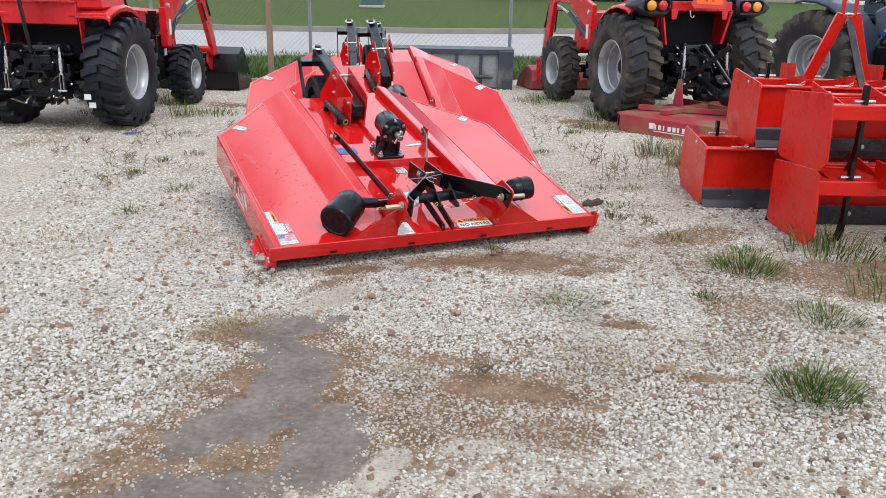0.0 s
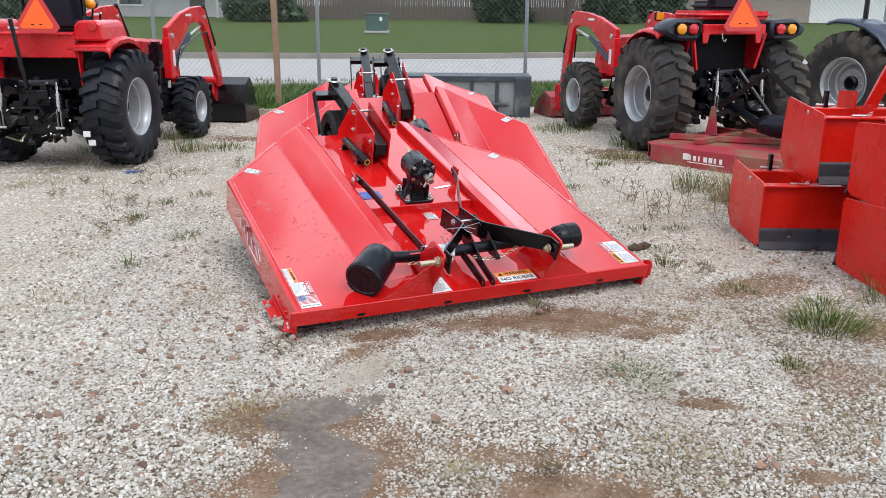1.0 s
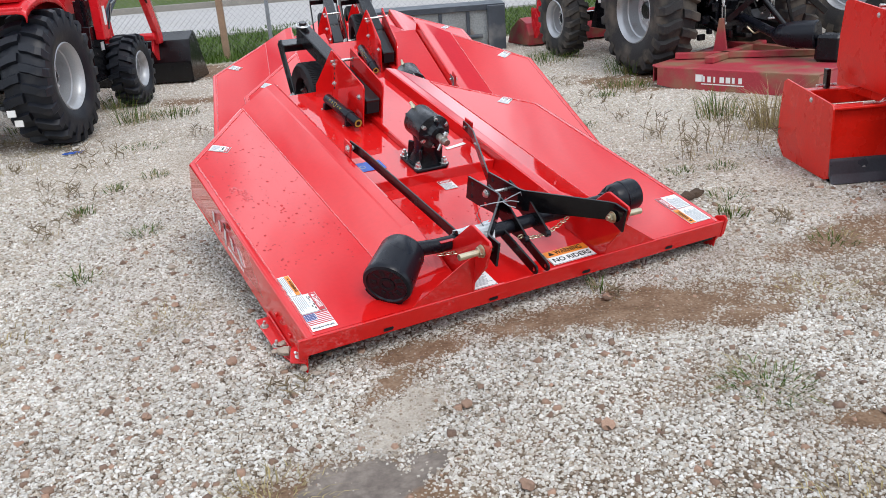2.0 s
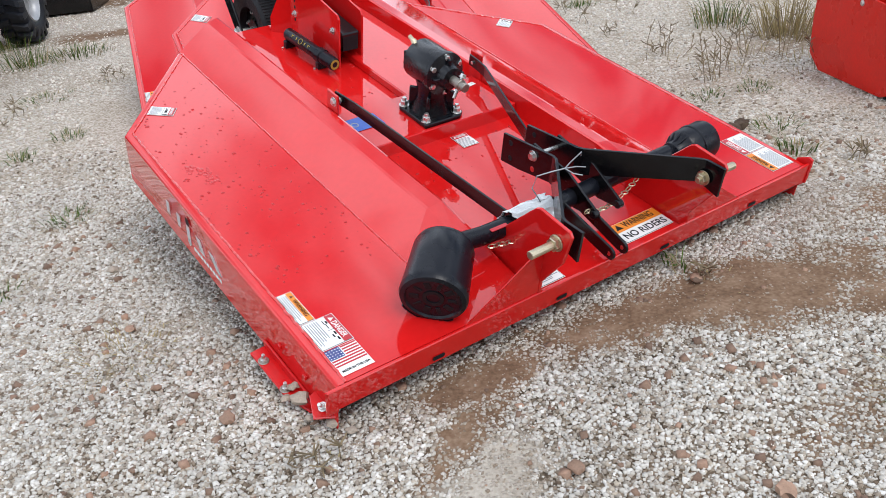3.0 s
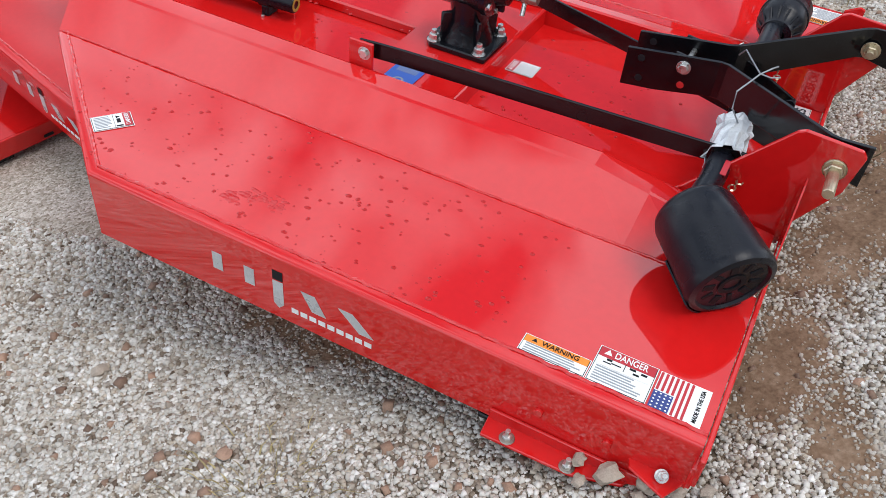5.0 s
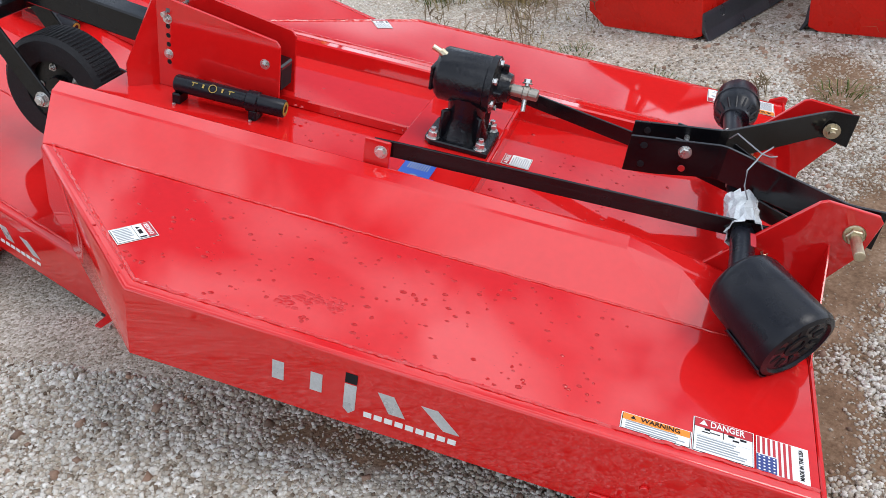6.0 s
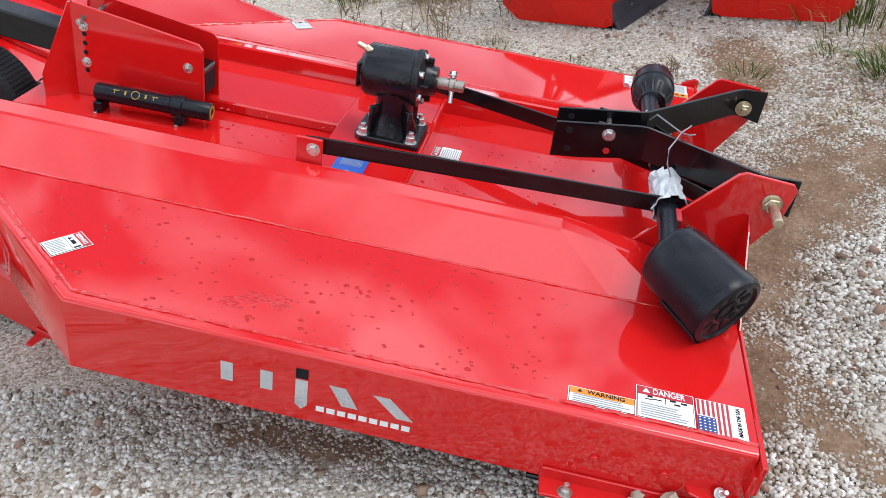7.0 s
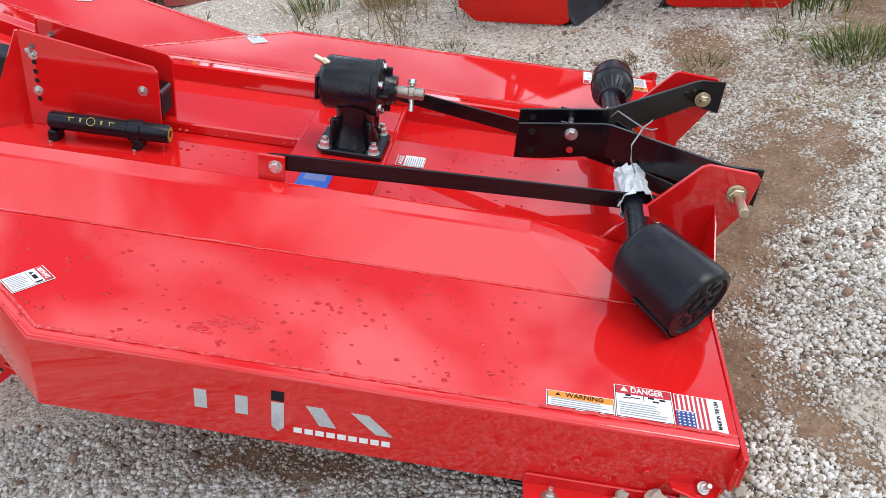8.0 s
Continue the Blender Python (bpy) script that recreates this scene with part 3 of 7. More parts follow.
scatter("gravel", 118000, (-2.2, 1.5, 3.4, 5.4), (0.0068, 0.0165), STONE, "pale angular crushed limestone gravel", 3, clear=True)
scatter("gravel", 74000, (-3.3, 3.3, 2.2, 3.4), (0.0075, 0.0175), STONE, "pale angular crushed limestone gravel with bare soil showing", 12)
scatter("gravel", 22000, (1.5, 3.4, 3.4, 5.6), (0.008, 0.018), STONE, "pale angular gravel round the box blades", 9)
scatter("gravel", 30000, (-2.7, -0.5, 5.2, 6.8), (0.0072, 0.017), STONE, "pale angular gravel beside the cutters", 13, clear=True)
scatter("gravel", 26000, (-3.5, 2.6, 5.3, 7.4), (0.009, 0.02), STONE, "pale angular gravel under and round the row", 7, clear=True)
scatter("gravel", 12000, (-3.5, -2.1, 3.3, 5.3), (0.009, 0.02), STONE, "pale angular gravel at the yard's edge", 8)
scatter("gravel", 28000, (-6.0, 4.5, 7.2, 14.5), (0.012, 0.024), STONE_FAR, "pale crushed limestone gravel further across the yard", 4, clear=True)
scatter("gravel", 26000, (-3.2, 3.2, 0.8, 2.2), (0.008, 0.018), STONE, "pale crushed limestone gravel", 6)
scatter("grit", 18000, (-1.6, 2.6, 1.4, 5.4), (0.004, 0.013), STONE, "fine tan grit in the bare soil", 11, only_bare=True)
scatter("pebbles", 3000, (-2.3, 3.0, 1.2, 6.2), (0.008, 0.034), STONE_BROWN, "brown and tan pebbles among the gravel", 5, thin=0.4, flatness=0.8, clear=True)
scatter("pebbles", 500, (-5.0, 3.6, 6.2, 11.0), (0.01, 0.03), STONE_TAN, "tan pebbles further across the yard", 15, thin=0.4, flatness=0.8, clear=True)

# ---- road, kerb ----
NEAR = [(-60, 12.5), (-25, 16.6), (-12, 18.2), (-4.5, 19.16), (0, 19.85), (4, 21.4), (10, 24.9), (30, 38), (60, 57)]
FAR = [(-60, 22), (-25, 26.0), (-16, 27.0), (-7, 28.05), (0, 28.85), (6, 31.2), (15.6, 37.2), (34, 49), (64, 68)]


def strip(name, a, b, lo, hi, material, label, category):
    bm = bmesh.new()
    t = [[bm.verts.new((x, y, z)) for x, y in e] for e, z in ((a, lo), (a, hi), (b, hi), (b, lo))]
    for p, q in zip(t, t[1:]):
        for i in range(len(a) - 1):
            bm.faces.new((p[i], p[i + 1], q[i + 1], q[i]))
    bmesh.ops.recalc_face_normals(bm, faces=bm.faces)
    return tagged(part(name, bm, material), label, category, kind="structure")


strip("road", NEAR, FAR, -0.1, 0.03, CONCRETE, "pale grey concrete street", "road")
strip("kerb", FAR, [(x - 0.12, y + 0.28) for x, y in FAR], -0.1, 0.2, KERB, "stained concrete kerb along the street", "kerb")


# ---- rotary cutter ----
def mirror(pts):
    return [(-x, y) for x, y in pts][::-1]


def ridge(side):
    """A folded stiffener running fore and aft, flattened towards the front."""
    prof = [(0.648, -0.03), (0.648, 0.001), (0.462, 0.064), (0.45, 0.067), (0.396, 0.076), (0.386, 0.072), (0.372, -0.02), (0.372, -0.03)]
    ys = [0.012, 0.16, 0.34, 0.5, 1.0, 1.6, 2.0, 1.0e9]
    bm = bmesh.new()
    rows = []
    for y in ys:
        k = min(1, max(0.05, (y - 0.05) / 0.4))
        row = []
        for x, z in prof:
            end = 2.225 + (0.648 - max(x, 0.43)) / 0.218 * 0.12
            row.append(bm.verts.new((side * x, min(y, end), z * k if z > 0 else z)))
        rows.append(row)
    n = len(prof)
    for a, b in zip(rows, rows[1:]):
        for i in range(n):
            bm.faces.new((a[i], a[(i + 1) % n], b[(i + 1) % n], b[i]))
    bm.faces.new(rows[0]), bm.faces.new(rows[-1])
    bmesh.ops.recalc_face_normals(bm, faces=bm.faces)
    return bm


def bent_skirt(line, s, depth=0.208, t=0.006):
    """A sheet that hangs along a plan line, folded inwards at its top with a rounded edge."""
    prof = [(0.0, -depth), (0.0, -0.012), (0.0012, -0.0065), (0.005, -0.0022), (0.011, -0.0005), (0.036, 0.0)]
    inner = [(0.036, -t), (0.013, -t), (t, -0.013), (t, -depth)]
    P = [Vector(p) for p in line]
    bm = bmesh.new()
    rows = []
    for i, p in enumerate(P):
        sides = [(P[j + 1] - P[j]).normalized() for j in (i - 1, i) if 0 <= j < len(P) - 1]
        inw = [Vector((-d.y, d.x)) * (-1 if s < 0 else 1) for d in sides]
        n = sum(inw, Vector((0, 0))).normalized()
        n /= n.dot(inw[0])
        rows.append([bm.verts.new((p.x + n.x * u, p.y + n.y * u, z)) for u, z in prof + inner])
    k = len(prof) + len(inner)
    for a, b in zip(rows, rows[1:]):
        for j in range(k):
            bm.faces.new((a[j], a[(j + 1) % k], b[(j + 1) % k], b[j]))
    bm.faces.new(rows[0]), bm.faces.new(rows[-1])
    bmesh.ops.recalc_face_normals(bm, faces=bm.faces)
    return bm


def bead(p0, p1, r=0.004, step=0.012, seed=1):
    rr = random.Random(seed)
    a, b = Vector(p0), Vector(p1)
    n = max(2, int((b - a).length / step))
    return tube([a.lerp(b, i / n) + Vector((rr.uniform(-1, 1), rr.uniform(-1, 1), rr.uniform(-1, 1))) * r * 0.35 for i in range(n + 1)], r, 6)


def tube_strap(points, t, h):
    """A flat bar on edge along a bent line, its wide face upright."""
    P = [Vector(p) for p in points]
    bm = bmesh.new()
    rows = []
    for i, p in enumerate(P):
        d = P[min(i + 1, len(P) - 1)] - P[max(i - 1, 0)]
        n = Vector((d.y, -d.x, 0)).normalized() * (t / 2)
        rows.append([bm.verts.new(p + n * a + Vector((0, 0, h / 2 * c))) for a, c in ((-1, -1), (1, -1), (1, 1), (-1, 1))])
    for a, b in zip(rows, rows[1:]):
        for k in range(4):
            bm.faces.new((a[k], a[(k + 1) % 4], b[(k + 1) % 4], b[k]))
    bm.faces.new(rows[0]), bm.faces.new(rows[-1])
    bmesh.ops.recalc_face_normals(bm, faces=bm.faces)
    bmesh.ops.bevel(bm, geom=[e for e in bm.edges if e.calc_face_angle(0) > 1.2], offset=0.0015, segments=1, affect="EDGES")
    return bm


def on_skirt(y, z):
    """Plane on the left skirt's outer face: x towards the front, y up."""
    return Matrix.Translation((-1.1375, y, z)) @ Matrix(((0, 0, -1), (-1, 0, 0), (0, 1, 0))).to_4x4()


def on_deck(x, y, z=0.003, turn=0.0):
    return Matrix.Translation((x, y, z)) @ Matrix.Rotation(radians(turn), 4, "Z")


def lines(w, h, n, z, m, seed, bm=None):
    """Rows of small print as plain bars."""
    rr = random.Random(seed)
    bm = bm or bmesh.new()
    for i in range(n):
        y = h / 2 - (i + 0.5) * h / n
        k = rr.uniform(0.7, 1.0)
        flat(-w / 2, y - 0.22 * h / n, -w / 2 + w * k, y + 0.22 * h / n, z, m, bm)
    return bm


def danger_decal(parent, m, w=0.112, h=0.085):
    d = part("danger_decal", flat(-w / 2, -h / 2, w / 2, h / 2, 0, m), WHITE, parent, "white and red danger sticker")
    bm = flat(-w / 2 + 0.002, -h / 2 + 0.002, w / 2 - 0.002, h / 2 - 0.002, 0.0006, m)
    part("border", bm, INK_AND_SHADE, d)
    part("paper", flat(-w / 2 + 0.0035, -h / 2 + 0.0035, w / 2 - 0.0035, h / 2 - 0.0035, 0.0012, m), WHITE, d)
    part("header", flat(w / 2 - 0.024, -h / 2 + 0.0035, w / 2 - 0.0035, h / 2 - 0.0035, 0.0018, m), VINYL_RED, d)
    text("header_text", "DANGER", 0.016, m @ Matrix.Translation((w / 2 - 0.0135, 0, 0.0028)) @ Matrix.Rotation(radians(90), 4, "Z"), WHITE, d, width=h * 0.74)
    bm = flat(0.004, -h / 2 + 0.006, 0.005, h / 2 - 0.006, 0.0018, m)
    lathe([(0, 0), (0.008, 0), (0, 0.0012)], 3, m @ Matrix.Translation((0.016, 0.018, 0.0016)), bm)
    flat(0.012, -0.012, 0.022, 0.008, 0.0018, m, bm)
    flat(0.008, -0.03, 0.026, -0.024, 0.0018, m, bm)
    part("pictogram", bm, INK_AND_SHADE, d)
    part("small_print", lines(w * 0.42, h * 0.8, 8, 0.0018, m @ Matrix.Translation((-w * 0.22, 0, 0)), 5), INK_GREY, d)
    return d


def plain_decal(parent, name, label, m, w, h, head=None, words="", seed=3):
    d = part(name, flat(-w / 2, -h / 2, w / 2, h / 2, 0, m), WHITE, parent, label)
    part("border", flat(-w / 2 + 0.002, -h / 2 + 0.002, w / 2 - 0.002, h / 2 - 0.002, 0.0006, m), INK_AND_SHADE, d)
    part("paper", flat(-w / 2 + 0.0035, -h / 2 + 0.0035, w / 2 - 0.0035, h / 2 - 0.0035, 0.0012, m), WHITE, d)
    top = h / 2 - 0.0035
    if head:
        hh = h * (0.36 if h < 0.08 else 0.25)
        part("header", flat(-w / 2 + 0.0035, top - hh, w / 2 - 0.0035, top, 0.0018, m), head, d)
        lathe([(0, 0), (hh * 0.4, 0), (0, 0.0012)], 3, m @ Matrix.Translation((-w * 0.33, top - hh / 2, 0.002)) @ Matrix.Rotation(radians(90), 4, "Z"))
        text("header_text", words, hh * 0.95, m @ Matrix.Translation((w * 0.06, top - hh / 2, 0.0028)), WHITE if head is VINYL_RED else INK_AND_SHADE, d, width=w * 0.56)
        tri = lathe([(0, 0), (hh * 0.42, 0), (0, 0.0012)], 3, m @ Matrix.Translation((-w * 0.33, top - hh / 2, 0.002)) @ Matrix.Rotation(radians(90), 4, "Z"))
        part("hazard_triangle", tri, WHITE if head is VINYL_RED else INK_AND_SHADE, d)
        h2 = h - hh
    else:
        hh, h2 = 0, h
    n = max(3, int(h2 / 0.0085))
    part("small_print", lines(w * 0.86, h2 * 0.82, n, 0.0018, m @ Matrix.Translation((0, -hh / 2, 0)), seed), INK_GREY, d)
    return d


def safety_decals(parent, x, y, side):
    """Row of stickers by the front corner: warning, danger, flag and country of origin."""
    turn = -90 if side < 0 else -90
    M = lambda u, v: on_deck(x + (v if side < 0 else v), y - u, 0.003, turn)
    a = plain_decal(parent, "warning_decal", "white sticker with an orange warning header", M(0.079, 0.027), 0.156, 0.055, VINYL_ORANGE, "WARNING", 11)
    b = plain_decal(parent, "danger_decal", "white sticker with a red danger header and pictograms", M(0.226, 0.055), 0.134, 0.111, VINYL_RED, "DANGER", 12)
    m = M(0.226, 0.055)
    bm = flat(-0.06, -0.002, 0.06, 0.0225, 0.0024, m)
    part("picture_panel", bm, WHITE, b)
    bm = flat(-0.048, 0.008, -0.03, 0.011, 0.003, m)
    flat(-0.03, 0.011, -0.008, 0.014, 0.003, m, bm), flat(-0.042, 0.016, -0.03, 0.022, 0.003, m, bm)
    flat(0.01, 0.016, 0.024, 0.022, 0.003, m, bm), flat(0.02, 0.006, 0.034, 0.011, 0.003, m, bm), flat(0.036, 0.014, 0.05, 0.02, 0.003, m, bm), flat(-0.001, 0.003, 0.0005, 0.026, 0.003, m, bm)
    part("pictogram", bm, INK_AND_SHADE, b)
    m = M(0.353, 0.054) @ Matrix.Diagonal((1.0, 0.94, 1, 1))
    c = part("flag_decal", flat(-0.055, -0.058, 0.058, 0.058, 0, m), WHITE, parent, "striped flag sticker with origin line")
    bm = bmesh.new()
    for i in range(7):
        u = -0.053 + i * 0.0113
        flat(u, -0.0 if u < -0.01 else -0.056, u + 0.0058, 0.056, 0.0008, m, bm)
    part("red_stripes", bm, VINYL_RED, c)
    part("blue_field", flat(-0.055, -0.056, -0.012, -0.004, 0.0012, m), NAVY_VINYL, c)
    bm = bmesh.new()
    for i in range(4):
        for j in range(5):
            lathe([(0, 0), (0.0026, 0), (0, 0.0004)], 5, m @ Matrix.Translation((-0.049 + i * 0.0105, -0.051 + j * 0.0105, 0.0016)), bm)
    part("stars", bm, WHITE, c)
    text("origin_text", "MADE IN THE USA", 0.013, m @ Matrix.Translation((0.042, 0, 0.0012)) @ Matrix.Rotation(radians(90), 4, "Z"), INK_AND_SHADE, c, width=0.1)


def build_cutter(M, label):
    cut = thing("rotary_cutter", M, label, "rotary cutter", "row of rotary cutters")
    deck = part("deck", prism([(-0.375, 0), (0.375, 0), (0.375, 2.345), (-0.375, 2.345)], -0.027, -0.02), RED, cut)
    part("gearbox_platform", box((0, 1.14, 0.008), (0.742, 0.3, 0.056), 0.004), RED, cut)
    part("platform_lip", box((0, 0.985, 0.008), (0.742, 0.016, 0.066), 0.004), RED, cut)
    part("rear_plateau", prism([(0.018, 1.29), (0.372, 1.29), (0.372, 2.34), (0.018, 2.34)], -0.022, 0.018, bevel=0.006), RED, cut)
    for s in (-1, 1):
        outline = [(-1.104, 0), (-0.645, 0), (-0.645, 2.218), (-1.104, 1.628)]
        part("side_panel", prism(outline if s < 0 else mirror(outline), -0.008, 0.001), RED, cut)
        part("ridge", ridge(s), RED, cut)
        part("side_skirt", bent_skirt([(s * 1.137, 0.0), (s * 1.137, 1.628), (s * 0.66, 2.222), (s * 0.43, 2.342)], s), RED, cut, "bent sheet skirt with rounded top edge", smooth=True)
        part("weld_bead", bead((s * 0.647, 0.06, 0.002), (s * 0.647, 2.21, 0.003), 0.0032, seed=2), WELD, cut)
        part("weld_bead", bead((s * 1.103, 0.0, 0.001), (s * 1.103, 1.62, 0.001), 0.0045, seed=3), WELD, cut)
        part("weld_bead", bead((s * 1.103, 1.62, 0.001), (s * 0.642, 2.195, 0.001), 0.0045, seed=4), WELD, cut)
        # skid shoes under the skirts
        skid = part("skid_shoe", prism([(s * 1.13, 0.1), (s * 1.16, 0.12), (s * 1.193, 0.23), (s * 1.197, 0.447), (s * 1.13, 0.452)][::-s], -0.212, -0.202, bevel=0.002), RED, cut, "red skid flange with bolts")
        part("skid_web", box((s * 1.142, 0.27, -0.19), (0.008, 0.36, 0.036), 0.002), RED, skid)
        part("skid_sole", box((s * 1.11, 0.26, -0.22), (0.06, 0.44, 0.014), 0.003), BLACK, skid)
        part("lip_tab", box((s * 1.15, 0.0, -0.07), (0.04, 0.012, 0.07), 0.003), RED, skid)
        part("bolt", hexbolt((s * 1.153, 0.052, -0.122), (s * 0.5, -0.2, 0.8), 0.0115, 0.011, 0.02), ZINC, skid)
        part("toe_plate", prism([(s * 1.13, 0.13), (s * 1.16, 0.12), (s * 1.195, 0.035), (s * 1.13, 0.0)][::-s], -0.139, -0.131, bevel=0.002), RED, skid)
        for y in (0.242, 0.388):
            part("bolt", hexbolt((s * 1.178, y, -0.202), (0, 0, 1), 0.0115, 0.011, 0.018), ZINC, skid)
            part("washer", rod((s * 1.178, y, -0.203), (s * 1.178, y, -0.1985), 0.019, 14), STEEL, skid)
        for y in (0.18, 0.34):
            part("stud", rod((s * 1.137, y, -0.115), (s * 1.146, y, -0.115), 0.011, 10), RED, skid)
        # brace lug
        lug = part("brace_lug", box((s * 0.378, 1.275, 0.075), (0.01, 0.082, 0.155), 0.003), RED, cut)
        part("lug_bolt", hexbolt((s * 0.383, 1.262, 0.117), (s, 0, 0), 0.0155, 0.011), ZINC, lug)
        part("lug_nut", hexbolt((s * 0.363, 1.262, 0.117), (-s, 0, 0), 0.014, 0.014, 0.01), ZINC, lug)
        # lower hitch plates
        plate = [(-0.108, 0.288), (-0.094, 0.304), (0.04, 0.312), (0.058, 0.303), (0.3, 0.02), (0.3, -0.02), (-0.012, -0.02), (-0.012, 0.05), (-0.09, 0.18)]
        hp = part("hitch_plate", prism(plate, s * 0.362, s * 0.375, "x", bevel=0.0025), RED, cut)
        part("gusset", prism([(s * 0.375, 0.0), (s * 0.68, 0.0), (s * 0.43, 0.165), (s * 0.375, 0.19)][::s], -0.008, -0.004, "y"), RED, hp)
        pin = rod((s * 0.33, -0.052, 0.238), (s * 0.488, -0.054, 0.236), 0.0145, 14)
        part("hitch_pin", merge(rod((s * 0.376, -0.052, 0.238), (s * 0.398, -0.052, 0.238), 0.024, 6, pin), rod((s * 0.376, -0.052, 0.238), (s * 0.38, -0.052, 0.238), 0.029, 16)), BRASS, hp)
        part("pin_nut", hexbolt((s * 0.322, -0.052, 0.238), (-s, 0, 0), 0.0205, 0.02, 0.012), BRASS, hp)
        # hitch arms, bent flat plates
        w = bmesh.new()
        rings = []
        for x, y, ny, lo, hi in ((0.058, 0.572, 0.0, 0.102, 0.221), (0.058, 0.475, 0.0, 0.114, 0.235), (0.058, 0.31, 0.0, 0.148, 0.258), (0.067, 0.286, 0.5, 0.152, 0.261), (0.328, -0.018, 0.5, 0.206, 0.298), (0.338, -0.04, 0.0, 0.206, 0.301), (0.338, -0.118, 0.0, 0.19, 0.304)):
            n = Vector((1, ny)).normalized() * 0.0055
            rings.append([w.verts.new((s * (x - n.x), y - n.y, lo)), w.verts.new((s * (x + n.x), y + n.y, lo)), w.verts.new((s * (x + n.x), y + n.y, hi)), w.verts.new((s * (x - n.x), y - n.y, hi))])
        for p, q in zip(rings, rings[1:]):
            for i in range(4):
                w.faces.new((p[i], p[(i + 1) % 4], q[(i + 1) % 4], q[i]))
        w.faces.new(rings[0]), w.faces.new(rings[-1])
        bmesh.ops.recalc_face_normals(w, faces=w.faces)
        bmesh.ops.bevel(w, geom=[e for e in w.edges if e.calc_face_angle(0) > 1.2], offset=0.0012, segments=1, affect="EDGES")
        arm = part("hitch_arm", w, BLACK, cut, "bent black flat-steel hitch arm")
        # Solid discs: the dark or red seen through each hole is painted.
        for y, z in ((0.527, 0.2), (0.522, 0.137), (0.4, 0.155)):
            part("arm_hole", rod((s * 0.0515, y, z), (s * 0.0645, y, z), 0.0115, 12), INK_AND_SHADE if y > 0.5 else RED_BORDER, arm)
        # swinging lower link
        x0, x1 = -0.062 + s * 0.038, -0.017 + s * 0.032
        lk = bar((x0, 0.21, 0.125), (x1, -0.01, 0.034), 0.011, 0.05)
        rod((x1 - 0.0055, -0.012, 0.034), (x1 + 0.0055, -0.012, 0.034), 0.025, 18, lk)
        link = part("lower_link", lk, BLACK, cut)
        part("link_hole", rod((x1 - 0.0062, -0.012, 0.034), (x1 + 0.0062, -0.012, 0.034), 0.009, 12), RED_BORDER, link)
        # triangular clevis plates hanging between the arms
        xp = 0.03 + s * 0.06
        part("clevis_plate", prism([(0.44, 0.235), (0.455, 0.15), (0.2, 0.092), (0.105, 0.105), (0.09, 0.122), (0.1, 0.142), (0.25, 0.212)], xp - 0.005, xp + 0.005, "x", bevel=0.0015), BLACK, cut, "black clevis plate")
        part("clevis_tip", rod((xp - 0.012, 0.102, 0.122), (xp + 0.012, 0.102, 0.122), 0.016, 14), BLACK_CAST, cut)
    part("clevis_bolt", merge(rod((-0.05, 0.236, 0.13), (0.12, 0.236, 0.13), 0.008, 12, hexbolt((-0.036, 0.236, 0.13), (-1, 0, 0), 0.015, 0.013)), hexbolt((0.096, 0.236, 0.13), (1, 0, 0), 0.015, 0.013, 0.012)), ZINC, cut, "zinc bolt through the clevis plates")
    part("tie_wire", tube([(0.115, 0.236, 0.14), (0.135, 0.25, 0.19), (0.13, 0.287, 0.24), (0.12, 0.295, 0.235)], 0.002, 6), ZINC, cut)
    for y, z, r in ((0.404, 0.21, 0.0155),):
        part("cross_bolt", merge(rod((-0.075, y, z), (0.085, y, z), r * 0.55, 12, hexbolt((-0.064, y, z), (-1, 0, 0), r, 0.014)), hexbolt((0.064, y, z), (1, 0, 0), r, 0.016, 0.012)), ZINC, cut, "zinc bolt through the hitch arms")
    # front lip; dark plates paint the shaded insides of its slots
    lip = part("front_lip", box((0, -0.008, -0.041), (2.35, 0.012, 0.088), 0.003), RED, cut)
    for x in (-0.78, -0.26, 0.26, 0.78):
        part("slot", prism([(x - 0.024, -0.062), (x - 0.02, -0.07), (x + 0.02, -0.07), (x + 0.024, -0.062), (x + 0.02, -0.054), (x - 0.02, -0.054)], -0.0175, -0.0162, "y"), INK_AND_SHADE, lip)
    part("lip_ear", prism([(-0.02, -0.09), (0.05, -0.09), (0.05, 0.0), (0.0, 0.028), (-0.02, 0.022)], 1.145, 1.157, "x", bevel=0.002), RED, lip)
    part("wear_strip", box((-1.03, 0.03, -0.1), (0.18, 0.05, 0.03), 0.003), BLACK, lip)
    part("wear_strip", box((1.03, 0.03, -0.1), (0.18, 0.05, 0.03), 0.003), BLACK, lip)
    # braces
    part("brace_bar", tube_strap([(-0.355, 1.295, 0.118), (-0.346, 1.235, 0.117), (-0.336, 1.16, 0.115), (-0.322, 0.1, 0.145)], 0.009, 0.052), BLACK, cut, "flat black brace bar")
    part("brace_bar", tube_strap([(0.355, 1.295, 0.118), (0.35, 1.23, 0.117), (0.335, 1.16, 0.118), (0.07, 0.56, 0.15), (0.066, 0.5, 0.153)], 0.009, 0.05), BLACK, cut, "flat black brace bar")
    # gearbox
    gb = part("gearbox", prism([(-0.105, 0.995), (-0.075, 0.995), (0.075, 0.995), (0.105, 1.02), (0.105, 1.19), (0.075, 1.215), (-0.075, 1.215), (-0.105, 1.19)], 0.036, 0.056, bevel=0.004), BLACK_CAST, cut, "black cast gearbox with input shaft")
    ped = lathe([(0.088, 0.05), (0.078, 0.075), (0.062, 0.12), (0.064, 0.16), (0.074, 0.2)], 18, Matrix.Translation((0, 1.105, 0)))
